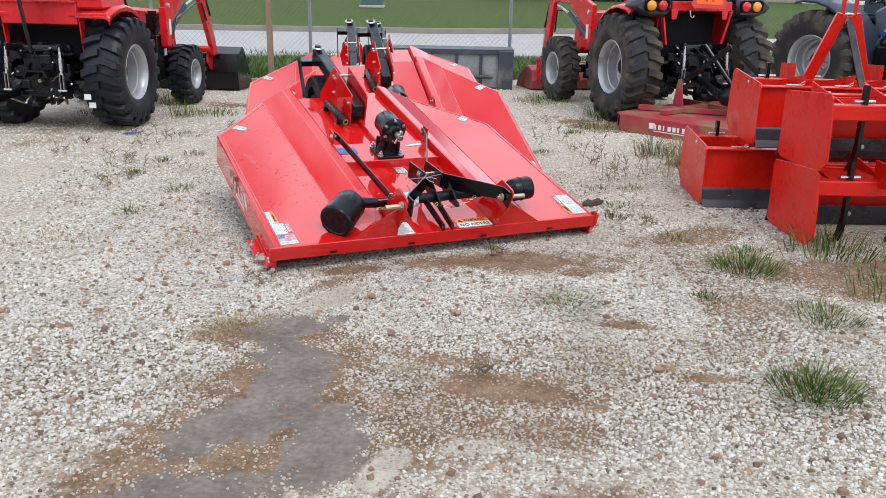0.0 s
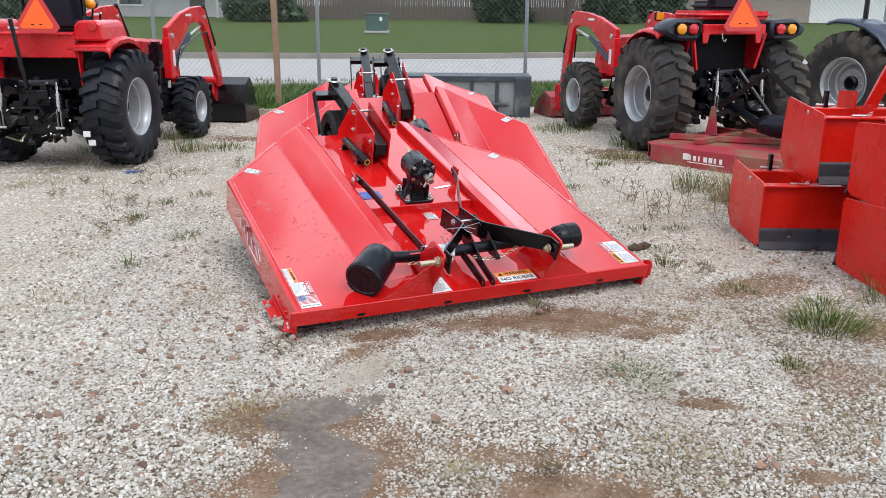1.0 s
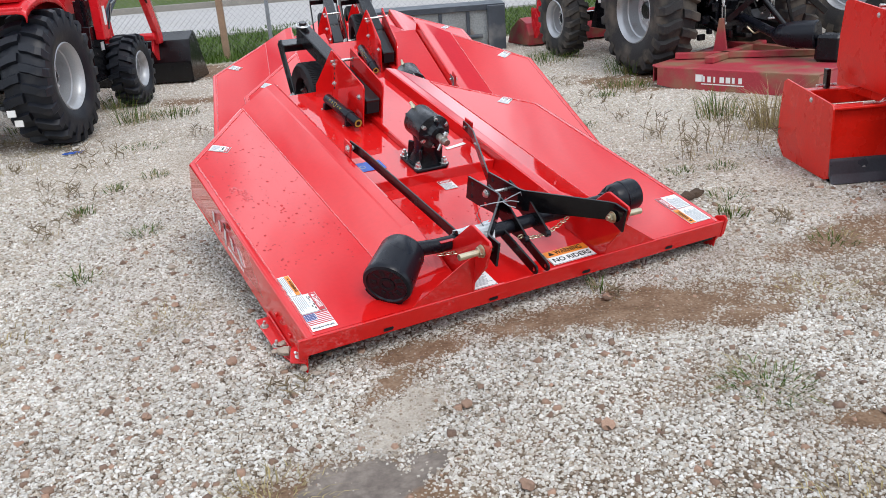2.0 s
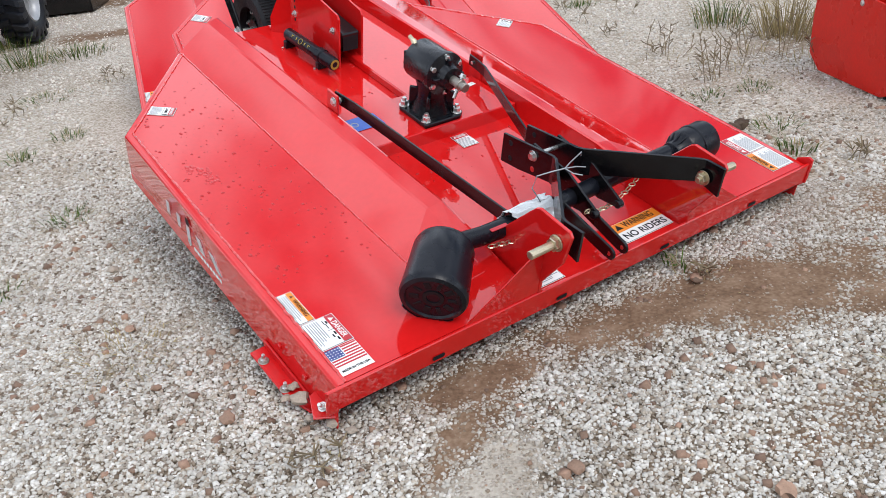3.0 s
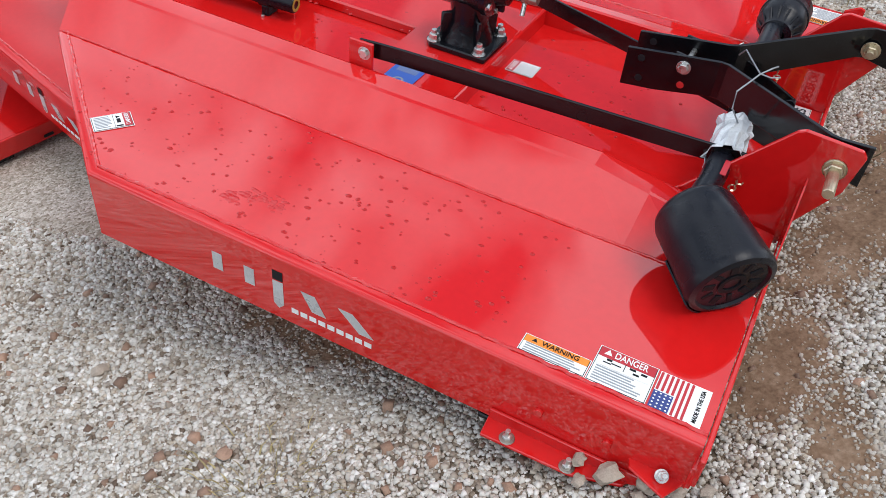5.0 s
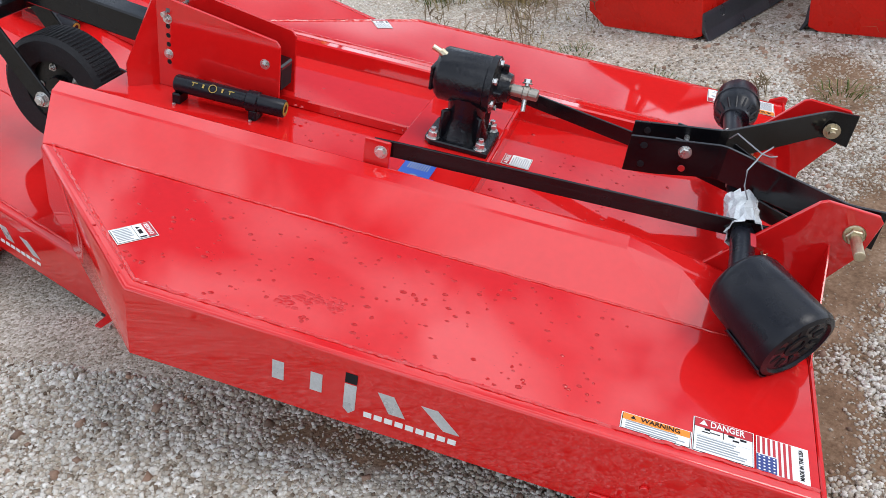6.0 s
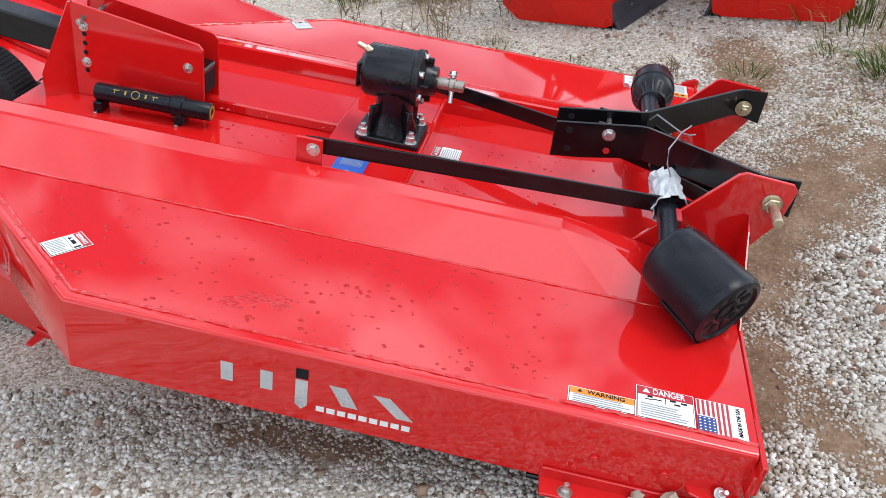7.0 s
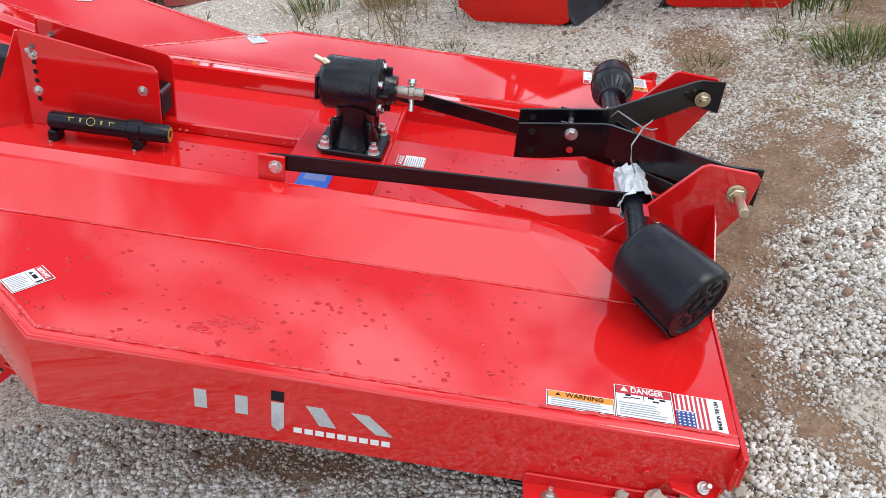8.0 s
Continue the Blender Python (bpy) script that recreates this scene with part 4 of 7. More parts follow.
    for a in range(0, 360, 90):
        box((0.07, 0, 0.1), (0.05, 0.014, 0.1), 0.004, Matrix.Translation((0, 1.105, 0)) @ Matrix.Rotation(radians(a + 45), 4, "Z"), ped)
    part("pedestal", ped, BLACK_CAST, gb, smooth=True)
    ax, n = aim((0, 1.215, 0.248), (0, 0.96, 0.248))
    part("casing", lathe([(0, 0), (0.07, 0), (0.08, 0.01), (0.086, 0.018), (0.086, 0.165), (0.092, 0.17), (0.092, 0.19), (0.08, 0.196), (0.054, 0.206), (0.045, 0.24), (0.03, 0.244), (0, 0.244)], 28, ax), BLACK_CAST, gb, smooth=True)
    for k in range(6):
        a = radians(k * 60 + 30)
        part("cap_bolt", hexbolt((0.074 * math.cos(a), 1.024, 0.248 + 0.074 * math.sin(a)), (0, -1, 0), 0.0115, 0.014), ZINC, gb)
    part("rib", box((0, 1.006, 0.248), (0.012, 0.03, 0.15), 0.003), BLACK_CAST, gb)
    part("rib", box((0, 1.006, 0.248), (0.15, 0.03, 0.012), 0.003), BLACK_CAST, gb)
    part("input_shaft", rod((0, 0.98, 0.246), (0, 0.885, 0.246), 0.019, 16), STEEL, gb)
    part("shaft_collar", rod((0, 0.935, 0.246), (0, 0.915, 0.246), 0.024, 16), STEEL, gb)
    part("shear_bolt", merge(rod((-0.03, 0.92, 0.195), (0.016, 0.928, 0.283), 0.0075, 10), hexbolt((0.012, 0.927, 0.273), (0.46, 0.08, 0.88), 0.0125, 0.014)), ZINC, gb)
    part("breather_plug", merge(rod((-0.03, 1.19, 0.315), (-0.03, 1.212, 0.328), 0.013, 8), rod((-0.03, 1.208, 0.325), (-0.03, 1.238, 0.336), 0.009, 10)), BRASS, gb)
    part("side_plate", box((-0.02, 1.222, 0.245), (0.09, 0.012, 0.08), 0.003), BLACK_CAST, gb)
    for x in (-0.083, 0.075):
        for y in (1.025, 1.185):
            part("base_bolt", hexbolt((x, y, 0.056), (0, 0, 1), 0.0165, 0.022, 0.014), ZINC, gb)
    # Flat black disc paints the dark of the open hole.
    part("deck_hole", rod((-0.13, 1.318, -0.0195), (-0.13, 1.318, -0.0175), 0.042, 20), INK_AND_SHADE, cut)
    # tail wheel bracket
    bl = [(1.742, -0.02), (1.742, 0.222), (1.758, 0.24), (2.188, 0.302), (2.2, 0.292), (2.204, 0.05), (2.204, -0.02)]
    for s, x in ((-1, -0.062), (1, 0.062)):
        bp = part("tail_bracket_plate", prism(bl, x - 0.005, x + 0.005, "x", bevel=0.002), RED, cut)
        fl = bmesh.new()
        rows = [[fl.verts.new((x + s * (d + o), 2.198 + d - o, z)) for d, z in ((0.0, -0.02), (0.078, -0.02), (0.078, 0.06), (0.006, 0.3), (0.0, 0.3))] for o in (-0.0035, 0.0035)]
        fl.faces.new(rows[0]), fl.faces.new(rows[1][::-1])
        for a in range(5):
            fl.faces.new((rows[0][a], rows[1][a], rows[1][(a + 1) % 5], rows[0][(a + 1) % 5]))
        bmesh.ops.recalc_face_normals(fl, faces=fl.faces)
        part("flare", fl, RED, bp)
        for y, z in ((1.795, 0.152), (2.156, 0.226), (2.156, 0.102)):
            part("bolt", hexbolt((x + s * 0.005, y, z), (s, 0, 0), 0.013, 0.01, 0.006), ZINC, bp)
        # Solid dark pieces paint the shade inside each hole.
        for z in (0.2, 0.168, 0.136, 0.073):
            part("hole", rod((x - 0.0058, 2.155, z), (x + 0.0058, 2.155, z), 0.009, 12), INK_AND_SHADE, bp)
        part("square_hole", box((x, 2.153, 0.256), (0.0116, 0.014, 0.014), 0), GREY, bp)
    part("tail_arm", bar((0, 1.75, 0.10), (0, 2.84, 0.205), 0.095, 0.095, bevel=0.006), BLACK, cut, "black square tube tail wheel arm")
    # Black square over the arm's end paints the shade inside the tube.
    part("tube_mouth", box((0, 1.749, 0.10), (0.08, 0.004, 0.08), 0), INK_AND_SHADE, cut)
    part("stop_rod", rod((-0.09, 2.16, 0.245), (0.09, 2.16, 0.245), 0.009, 10), ZINC, cut)
    fork = part("caster_fork", box((-0.03, 2.82, 0.13), (0.27, 0.11, 0.05), 0.005), BLACK, cut, "black caster fork")
    part("spindle", rod((-0.02, 2.79, 0.11), (-0.02, 2.79, 0.29), 0.028, 16), BLACK, fork)
    part("spindle_washer", rod((-0.02, 2.79, 0.262), (-0.02, 2.79, 0.274), 0.05, 18), ZINC, fork)
    part("spindle_pin", rod((-0.055, 2.79, 0.282), (0.02, 2.79, 0.282), 0.007, 8), ZINC, fork)
    for x in (-0.16, 0.1):
        part("fork_leg", bar((x, 2.86, 0.15), (x, 2.585, -0.185), 0.012, 0.075, up=(0, 0.7, 0.7)), BLACK, fork)
    part("axle_bolt", merge(rod((-0.19, 2.615, -0.15), (0.13, 2.615, -0.15), 0.013, 12), hexbolt((-0.166, 2.615, -0.15), (-1, 0, 0), 0.022, 0.02)), ZINC, fork)
    wm = Matrix.Translation((-0.03, 2.615, -0.15)) @ Matrix.Rotation(radians(90), 4, "Y")
    wheel = part("tail_wheel", lathe([(0.12, -0.07), (0.195, -0.075), (0.212, -0.06), (0.214, 0.06), (0.195, 0.075), (0.12, 0.07), (0.115, 0.0), (0.12, -0.07)], 40, wm), RUBBER_LAM, cut, "laminated rubber tail wheel", smooth=True)
    part("wheel_disc", lathe([(0, -0.05), (0.05, -0.05), (0.055, -0.03), (0.122, -0.03), (0.122, 0.03), (0.055, 0.03), (0.05, 0.05), (0, 0.05)], 24, wm), BLACK, wheel)
    lam = None
    for k in range(80):
        if lam is None:
            pc = part("lamination", box((0, 0.199, 0), (0.118, 0.033, 0.009), 0.002), RUBBER_LAM, wheel)
            lam = pc.data
        else:
            pc = new("lamination", lam)
            pc.parent = wheel
        pc.matrix_basis = Matrix.Translation((-0.03, 2.615, -0.15)) @ Matrix.Rotation(2 * math.pi * k / 80, 4, "X")
    for k in range(5):
        a = radians(72 * k)
        part("wheel_bolt", hexbolt((-0.062, 2.615 + 0.085 * math.cos(a), -0.15 + 0.085 * math.sin(a)), (-1, 0, 0), 0.011, 0.01, 0.006), ZINC, wheel)
    # manual tube
    a, b = Vector((-0.12, 1.692, 0.036)), Vector((-0.15, 2.08, 0.046))
    m, n = aim(a, b)
    can = part("manual_tube", lathe([(0, 0), (0.027, 0), (0.03, 0.004), (0.031, 0.09), (0.036, 0.094), (0.036, 0.13), (0.03, 0.135), (0.03, n - 0.006), (0.026, n), (0, n)], 24, m), PLASTIC, cut, "black plastic document tube", smooth=True)
    for p in (a.lerp(b, 0.27), a.lerp(b, 0.97)):
        part("foot", box((p.x, p.y, -0.002), (0.058, 0.03, 0.04), 0.005), PLASTIC, can)
        part("screw", rod((p.x - 0.04, p.y, -0.02), (p.x - 0.04, p.y, -0.012), 0.006, 8), ZINC, can)
    part("cap_mark", lathe([(0.014, -0.0015), (0.024, -0.0015), (0.024, 0.0005), (0.014, 0.0005), (0.014, -0.0015)], 20, m), YELLOW, can)
    mk = bmesh.new()
    q = (b - a).normalized()
    side = Matrix.Translation(a.lerp(b, 0.63) + Vector((-0.0228, 0, 0.0203))) @ Matrix((q * -1, Vector((0.66, 0.03, 0.75)).normalized(), Vector((-0.75, 0, 0.66)))).transposed().to_4x4()
    lathe([(0.012, 0), (0.0145, 0), (0.0145, 0.0015), (0.012, 0.0015), (0.012, 0)], 20, side, mk)
    for x in (-0.065, -0.034, 0.034, 0.065):
        flat(x - (0.01 if abs(x) > 0.05 else 0.004), 0.004, x + (0.01 if abs(x) > 0.05 else 0.004), 0.007, 0.0005, side, mk)
        flat(x - 0.006 if abs(x) > 0.05 else x - 0.003, -0.006, x - 0.003 if abs(x) > 0.05 else x + 0.003, 0.004, 0.0005, side, mk)
    part("tube_marks", mk, YELLOW, can)
    # stickers
    safety_decals(cut, -1.1, 0.431, -1)
    plain_decal(cut, "danger_decal", "white sticker with a red danger header", on_deck(1.03, 0.244, 0.003, 90), 0.13, 0.142, VINYL_RED, "DANGER", 13)
    plain_decal(cut, "warning_decal", "white sticker with an orange warning header", on_deck(1.03, 0.105, 0.003, 90), 0.142, 0.142, VINYL_ORANGE, "WARNING", 14)
    danger_decal(cut, on_deck(-0.936, 1.732, 0.003, -37), 0.108, 0.072)
    danger_decal(cut, on_deck(0.952, 1.738, 0.003, 37), 0.108, 0.072)
    plain_decal(cut, "danger_decal", "small white danger sticker on the deck floor", on_deck(0.041, 0.914, -0.017), 0.08, 0.096, VINYL_RED, "DANGER", 21)
    nr = plain_decal(cut, "warning_decal", "orange and white no riders warning sticker", on_deck(0.227, 0.088, -0.017, 0), 0.25, 0.11, None)
    m = on_deck(0.227, 0.088, -0.017, 0)
    part("cover_panel", flat(-0.121, -0.051, 0.121, 0.051, 0.0026, m), WHITE, nr)
    part("header", flat(-0.121, 0.004, 0.121, 0.051, 0.0032, m), VINYL_ORANGE, nr)
    text("header_text", "WARNING", 0.044, m @ Matrix.Translation((0.016, 0.029, 0.0042)), INK_AND_SHADE, nr, width=0.155)
    text("body_text", "NO RIDERS", 0.044, m @ Matrix.Translation((0, -0.026, 0.0036)), INK_AND_SHADE, nr, width=0.215)
    part("hazard_triangle", lathe([(0, 0), (0.02, 0), (0, 0.001)], 3, m @ Matrix.Translation((-0.088, 0.026, 0.0036)) @ Matrix.Rotation(radians(90), 4, "Z")), INK_AND_SHADE, nr)
    plain_decal(cut, "notice_decal", "white notice sticker", on_deck(-0.285, 0.097, -0.017), 0.132, 0.155, None, "", 31)
    bl = part("blue_decal", flat(-0.075, -0.05, 0.075, 0.05, 0, on_deck(-0.295, 1.17, 0.0385)), VINYL_BLUE, cut, "blue service sticker")
    part("small_print", lines(0.055, 0.07, 9, 0.0008, on_deck(-0.263, 1.17, 0.0385), 9), INK_GREY, bl)
    part("print_block", lathe([(0.012, 0.0387), (0.018, 0.0387), (0.018, 0.0393), (0.012, 0.0393), (0.012, 0.0387)], 16, Matrix.Translation((-0.34, 1.17, 0))), INK_GREY, bl)
    part("notice_decal", flat(-0.07, -0.012, 0.07, 0.012, 0, on_deck(0.26, 1.21, 0.0385, 10)), WHITE, cut)
    # maker's mark as plain silver shapes, with a thin white bar below
    blade = prism([(-0.015, 0.016), (-0.015, -0.06), (0, -0.075), (0.015, -0.06), (0.015, 0.016)], -0.0002, 0.0008, "z", None, on_skirt(1.038, -0.098))
    logo = part("maker_mark", blade, CHROME_VINYL, cut, "silver maker's mark as plain shapes")
    for y, w, lean in ((1.222, 0.03, 0), (1.124, 0.03, 0), (0.935, 0.04, -0.016), (0.815, 0.04, -0.03)):
        part("mark_block", prism([(-w / 2 - lean, -0.028), (w / 2 - lean, -0.028), (w / 2 + lean, 0.028), (-w / 2 + lean, 0.028)], -0.0002, 0.0008, "z", None, on_skirt(y, -0.107)), CHROME_VINYL, logo)
    for k in range(9):
        part("mark_bar", flat(-0.117 + k * 0.0262, -0.008, -0.097 + k * 0.0262, 0.008, 0.0003, on_skirt(0.883, -0.16)), WHITE, logo)
    part("mark_tip", flat(-0.015, 0.02, 0.015, 0.05, 0.0003, on_skirt(1.038, -0.098)), INK_AND_SHADE, logo)
    return cut


CUT = pose(0.06, 4.726, 0.160, 14.48, 0.59, 27.2)
first = build_cutter(CUT, "new glossy red rotary cutter, front resting on gravel")
for m, lb in ((pose(-0.227, 6.289, 0.07, 20.0, -1.3, 13.4), "new red rotary cutter overlapped by the one before it"), (pose(-0.815, 7.42, 0.115, 17.7, -0.4, 9.1), "new red rotary cutter under the tail of another"), (pose(-0.538, 9.957, 0.109, 14.9, -0.5, 12.9), "new red rotary cutter at the back of the row")):
    c = copy_thing(first, m)
    c["label"] = lb
    if "under" in lb:  # its front half lies hidden beneath the next deck
        for o in list(c.children_recursive):
            if o.name.split(".")[0] in ("gearbox", "pedestal", "casing", "cap_bolt", "rib", "input_shaft", "shaft_collar", "shear_bolt", "breather_plug", "side_plate", "base_bolt", "hitch_arm", "arm_hole", "cross_bolt", "brace_bar", "lower_link", "link_hole"):
                bpy.data.objects.remove(o)


# ---- driveline lying across the first cutter ----
def build_pto():
    p = thing("pto_shaft", CUT, "black driveline with plastic shields lying across the cutter deck", "driveline")
    m, n = aim((-0.6, 0.214, 0.143), (-0.757, 0.062, 0.1))
    sh = part("shield", lathe([(0.032, -0.03), (0.05, -0.026), (0.078, -0.014), (0.092, -0.002), (0.097, 0.01), (0.097, 0.016), (0.1, 0.02), (0.103, 0.1), (0.108, n - 0.03), (0.109, n - 0.014), (0.104, n - 0.003), (0.09, n + 0.001), (0.085, n - 0.006), (0.03, n - 0.009), (0, n - 0.009)], 40, m), PLASTIC, p, "black plastic cup shield", smooth=True)
    # Thin black pieces paint the shaded openings of the vents.
    for k in range(10):
        a = radians(36 * k)
        part("vent", box((0.06, 0, n - 0.007), (0.03, 0.02 if k % 2 else 0.013, 0.004), 0.0015, m @ Matrix.Rotation(a, 4, "Z")), INK_AND_SHADE, sh)
    part("vent", lathe([(0.022, n - 0.0095), (0.034, n - 0.0095), (0.034, n - 0.0055), (0.022, n - 0.0055), (0.022, n - 0.0095)], 20, m), INK_AND_SHADE, sh)
    flap = []
    for k in range(9):
        a = radians(-150 + k * 12)
        flap.append((0.109 * math.cos(a), 0.109 * math.sin(a)))
    bm = bmesh.new()
    lo = [bm.verts.new(m @ Vector((x, y, n * (0.3 + 0.5 * (i / 8 - 0.5) ** 2)))) for i, (x, y) in enumerate(flap)]
    hi = [bm.verts.new(m @ Vector((x * 1.035, y * 1.035, n - 0.004))) for x, y in flap]
    for i in range(len(flap) - 1):
        bm.faces.new((lo[i], lo[i + 1], hi[i + 1], hi[i]))
    fl = part("flap", bm, PLASTIC, sh)
    so = fl.modifiers.new("thickness", "SOLIDIFY")
    so.thickness = 0.004
    part("rivet", hexbolt(m @ Vector((0.0, -0.1, n * 0.6)), m.to_3x3() @ Vector((0, -1, 0)), 0.009, 0.004), WHITE, sh)
    part("tube", tube([(-0.6, 0.215, 0.14), (-0.45, 0.206, 0.13), (-0.25, 0.205, 0.13), (0.2, 0.235, 0.125), (0.54, 0.24, 0.128)], 0.033, 18), PLASTIC, p, smooth=True)
    part("tube_label", box((-0.40, 0.185, 0.158), (0.07, 0.016, 0.004), 0.001, None), VINYL_RED, p)
    m, n = aim((0.505, 0.23, 0.118), (0.728, 0.225, 0.14))
    rs = part("shield", lathe([(0.03, 0), (0.05, 0.01), (0.054, 0.04), (0.072, 0.062), (0.078, 0.074), (0.078, 0.118), (0.082, 0.122), (0.082, 0.132), (0.078, 0.136), (0.079, 0.192), (0.074, 0.205), (0.058, 0.212), (0, 0.214)], 32, m), PLASTIC, p, "black plastic bell shield with ribbed neck", smooth=True)
    for k in range(14):
        a = 2 * math.pi * k / 14
        part("rib", bar(m @ Vector((0.047 * math.cos(a), 0.047 * math.sin(a), 0.02)), m @ Vector((0.072 * math.cos(a), 0.072 * math.sin(a), 0.065)), 0.006, 0.008, bevel=0.001), PLASTIC, rs)
    m, n = aim((-0.31, 0.203, 0.134), (-0.1, 0.215, 0.131))
    rr = random.Random(8)
    bag = lathe([(0.05, -0.03), (0.046, 0.0), (0.044, 0.05), (0.046, 0.09), (0.042, 0.13), (0.05, 0.15)], 26, m)
    for v in bag.verts:
        v.co += Vector((rr.uniform(-1, 1), rr.uniform(-1, 1), rr.uniform(-1, 1))) * 0.006
    bg = part("parts_bag", bag, POLY, p, "clear plastic bag tied round the tube")
    bg.modifiers.new("thickness", "SOLIDIFY").thickness = 0.0015
    part("tie_wire", tube([(-0.20, 0.205, 0.175), (-0.225, 0.23, 0.225), (-0.205, 0.235, 0.265), (-0.16, 0.215, 0.278), (-0.114, 0.199, 0.285), (-0.06, 0.225, 0.28), (0.03, 0.264, 0.27), (0.05, 0.28, 0.24)], 0.0024, 6), GALV, p)
    part("tie_wire", tube([(-0.114, 0.199, 0.285), (-0.085, 0.175, 0.296), (-0.05, 0.165, 0.288)], 0.0022, 6), GALV, p)
    part("tie_wire", tube([(-0.114, 0.199, 0.285), (-0.1, 0.17, 0.276), (-0.075, 0.15, 0.272)], 0.0022, 6), GALV, p)
    pts = [Vector((-0.44, 0.165, 0.11)).lerp(Vector((-0.34, 0.13, 0.12)), i / 6) for i in range(7)] + [Vector((-0.05 + 0.3 * i / 14, 0.12 + 0.05 * i / 14, 0.13 - 0.16 * (i / 14) * (1 - i / 14))) for i in range(15)]
    for i, q in enumerate(pts):
        ln = lathe([(0.0085, -0.002), (0.0115, 0), (0.0085, 0.002), (0.007, 0), (0.0085, -0.002)], 10, Matrix.Translation(q) @ Matrix.Rotation(radians(90 * (i % 2)), 4, "X") @ Matrix.Diagonal((1.5, 1, 1, 1)))
        part("chain_link", ln, BRASS, p)


build_pto()


def build_drops():
    """Rain beads and a wet smear on the cutter's deck."""
    r = random.Random(31)
    w = thing("rain_drops", CUT, "scattered rain beads on the red deck", "water", kind="stuff")
    bm = bmesh.new()
    for _ in range(820):
        x, y = (r.uniform(-1.1, -0.67), r.uniform(0.45, 1.95)) if r.random() < 0.62 else (r.uniform(-0.3, 0.3), r.uniform(0.4, 2.1))
        if x < -0.66 and y > 1.63 + (x + 1.13) * 1.3:
            continue
        z = 0.0 if x < -0.6 else (0.016 if y > 1.3 and x > -0.04 else -0.02)
        if x > -0.6 and 0.96 < y < 1.3 or (x > -0.35 and x < -0.08 and y > 1.6):
            continue
        a = 0.0016 + 0.0052 * r.random() ** 2.2
        lathe([(a, 0), (a * 0.8, a * 0.3), (a * 0.4, a * 0.45), (0, a * 0.5)], 8, Matrix.Translation((x, y, z)) @ Matrix.Diagonal((r.uniform(0.8, 1.3), r.uniform(0.8, 1.7), 1, 1)), bm)
    part("beads", bm, WATER, w)["kind"] = "stuff"
    bm = bmesh.new()
    for cx, cy, s in ((-1.01, 1.265, 0.026), (-0.985, 1.21, 0.019), (-0.972, 1.185, 0.014), (-0.975, 1.16, 0.018), (-0.995, 1.14, 0.012), (-1.03, 1.262, 0.011)):
        for _ in range(9):
            a = s * r.uniform(0.22, 0.5)
            m = Matrix.Translation((cx + s * r.uniform(-1.3, 1.3), cy + s * r.uniform(-1.6, 1.6), 0.001)) @ Matrix.Diagonal((r.uniform(0.7, 1.2), r.uniform(0.9, 1.7), 1, 1))
            lathe([(a, 0), (a * 0.8, a * 0.07), (a * 0.4, a * 0.11), (0, a * 0.12)], 10, m, bm)
    part("wet_smear", bm, WET_FILM, w)["kind"] = "stuff"


build_drops()


def build_stones():
    """Larger loose stones heaped by the cutter's front corner and about the yard."""
    r = random.Random(17)
    spots = [(-1.07, 4.36, 0.034, 0.05), (-1.02, 4.30, 0.03, 0.03), (-1.09, 4.43, 0.022, 0.05), (-0.985, 4.25, 0.026, 0.02), (-1.05, 4.29, 0.018, 0.02), (-1.12, 4.40, 0.018, 0.03), (-1.0, 4.35, 0.016, 0.05), (-1.15, 4.5, 0.02, 0.015), (-0.93, 4.21, 0.018, 0.012),
             (-1.30, 4.38, 0.028, 0.01), (-1.55, 4.62, 0.02, 0.008), (-1.7, 5.05, 0.024, 0.01), (-1.86, 5.6, 0.026, 0.01), (-0.35, 3.88, 0.03, 0.01), (-0.2, 3.36, 0.03, 0.01), (0.12, 3.66, 0.03, 0.01), (-1.12, 3.06, 0.026, 0.01), (-1.55, 3.98, 0.026, 0.01), (1.07, 3.02, 0.035, 0.01), (1.06, 3.6, 0.022, 0.01), (0.62, 5.25, 0.03, 0.01), (0.36, 4.72, 0.028, 0.01)]
    for i, (x, y, s, z) in enumerate(spots):
        bm = bmesh.new()
        bmesh.ops.create_icosphere(bm, subdivisions=2, radius=1)
        for v in bm.verts:
            q = v.co * 1.7 + Vector((i * 3.1, 0, 0))
            v.co *= 1 + 0.5 * noise.noise(q) + 0.22 * noise.noise(q * 2.7)
        bmesh.ops.scale(bm, vec=(s * 0.95, s * r.uniform(0.5, 0.85), s * r.uniform(0.4, 0.6)), verts=bm.verts)
        st = part("stone", bm, STONE_TAN if i < 9 or i % 4 == 0 else STONE_BROWN, smooth=True)
        st.matrix_basis = pose(x, y, z, 0, 0, r.uniform(0, 360))
        tagged(st, "loose rounded stone lying on the gravel" if i > 8 else "loose stone heaped against the cutter's corner", "stone", "loose stones")


build_stones()


def build_clod():
    c = thing("soil_clod", pose(1.2, 6.1, 0.0, 0, 0, 30), "dark clod of soil beside the cutter's edge", "soil")
    r = random.Random(5)
    for k in range(5):
        bm = bmesh.new()
        bmesh.ops.create_icosphere(bm, subdivisions=2, radius=1)
        for v in bm.verts:
            v.co *= 1 + 0.45 * noise.noise(v.co * 2.2 + Vector((k * 5.0, 0, 0)))
        bmesh.ops.scale(bm, vec=(r.uniform(0.03, 0.06), r.uniform(0.025, 0.04), r.uniform(0.02, 0.04)), verts=bm.verts)
        bmesh.ops.translate(bm, vec=(r.uniform(-0.06, 0.06), r.uniform(-0.04, 0.04), 0.015), verts=bm.verts)
        part("lump", bm, SOIL, c)


build_clod()


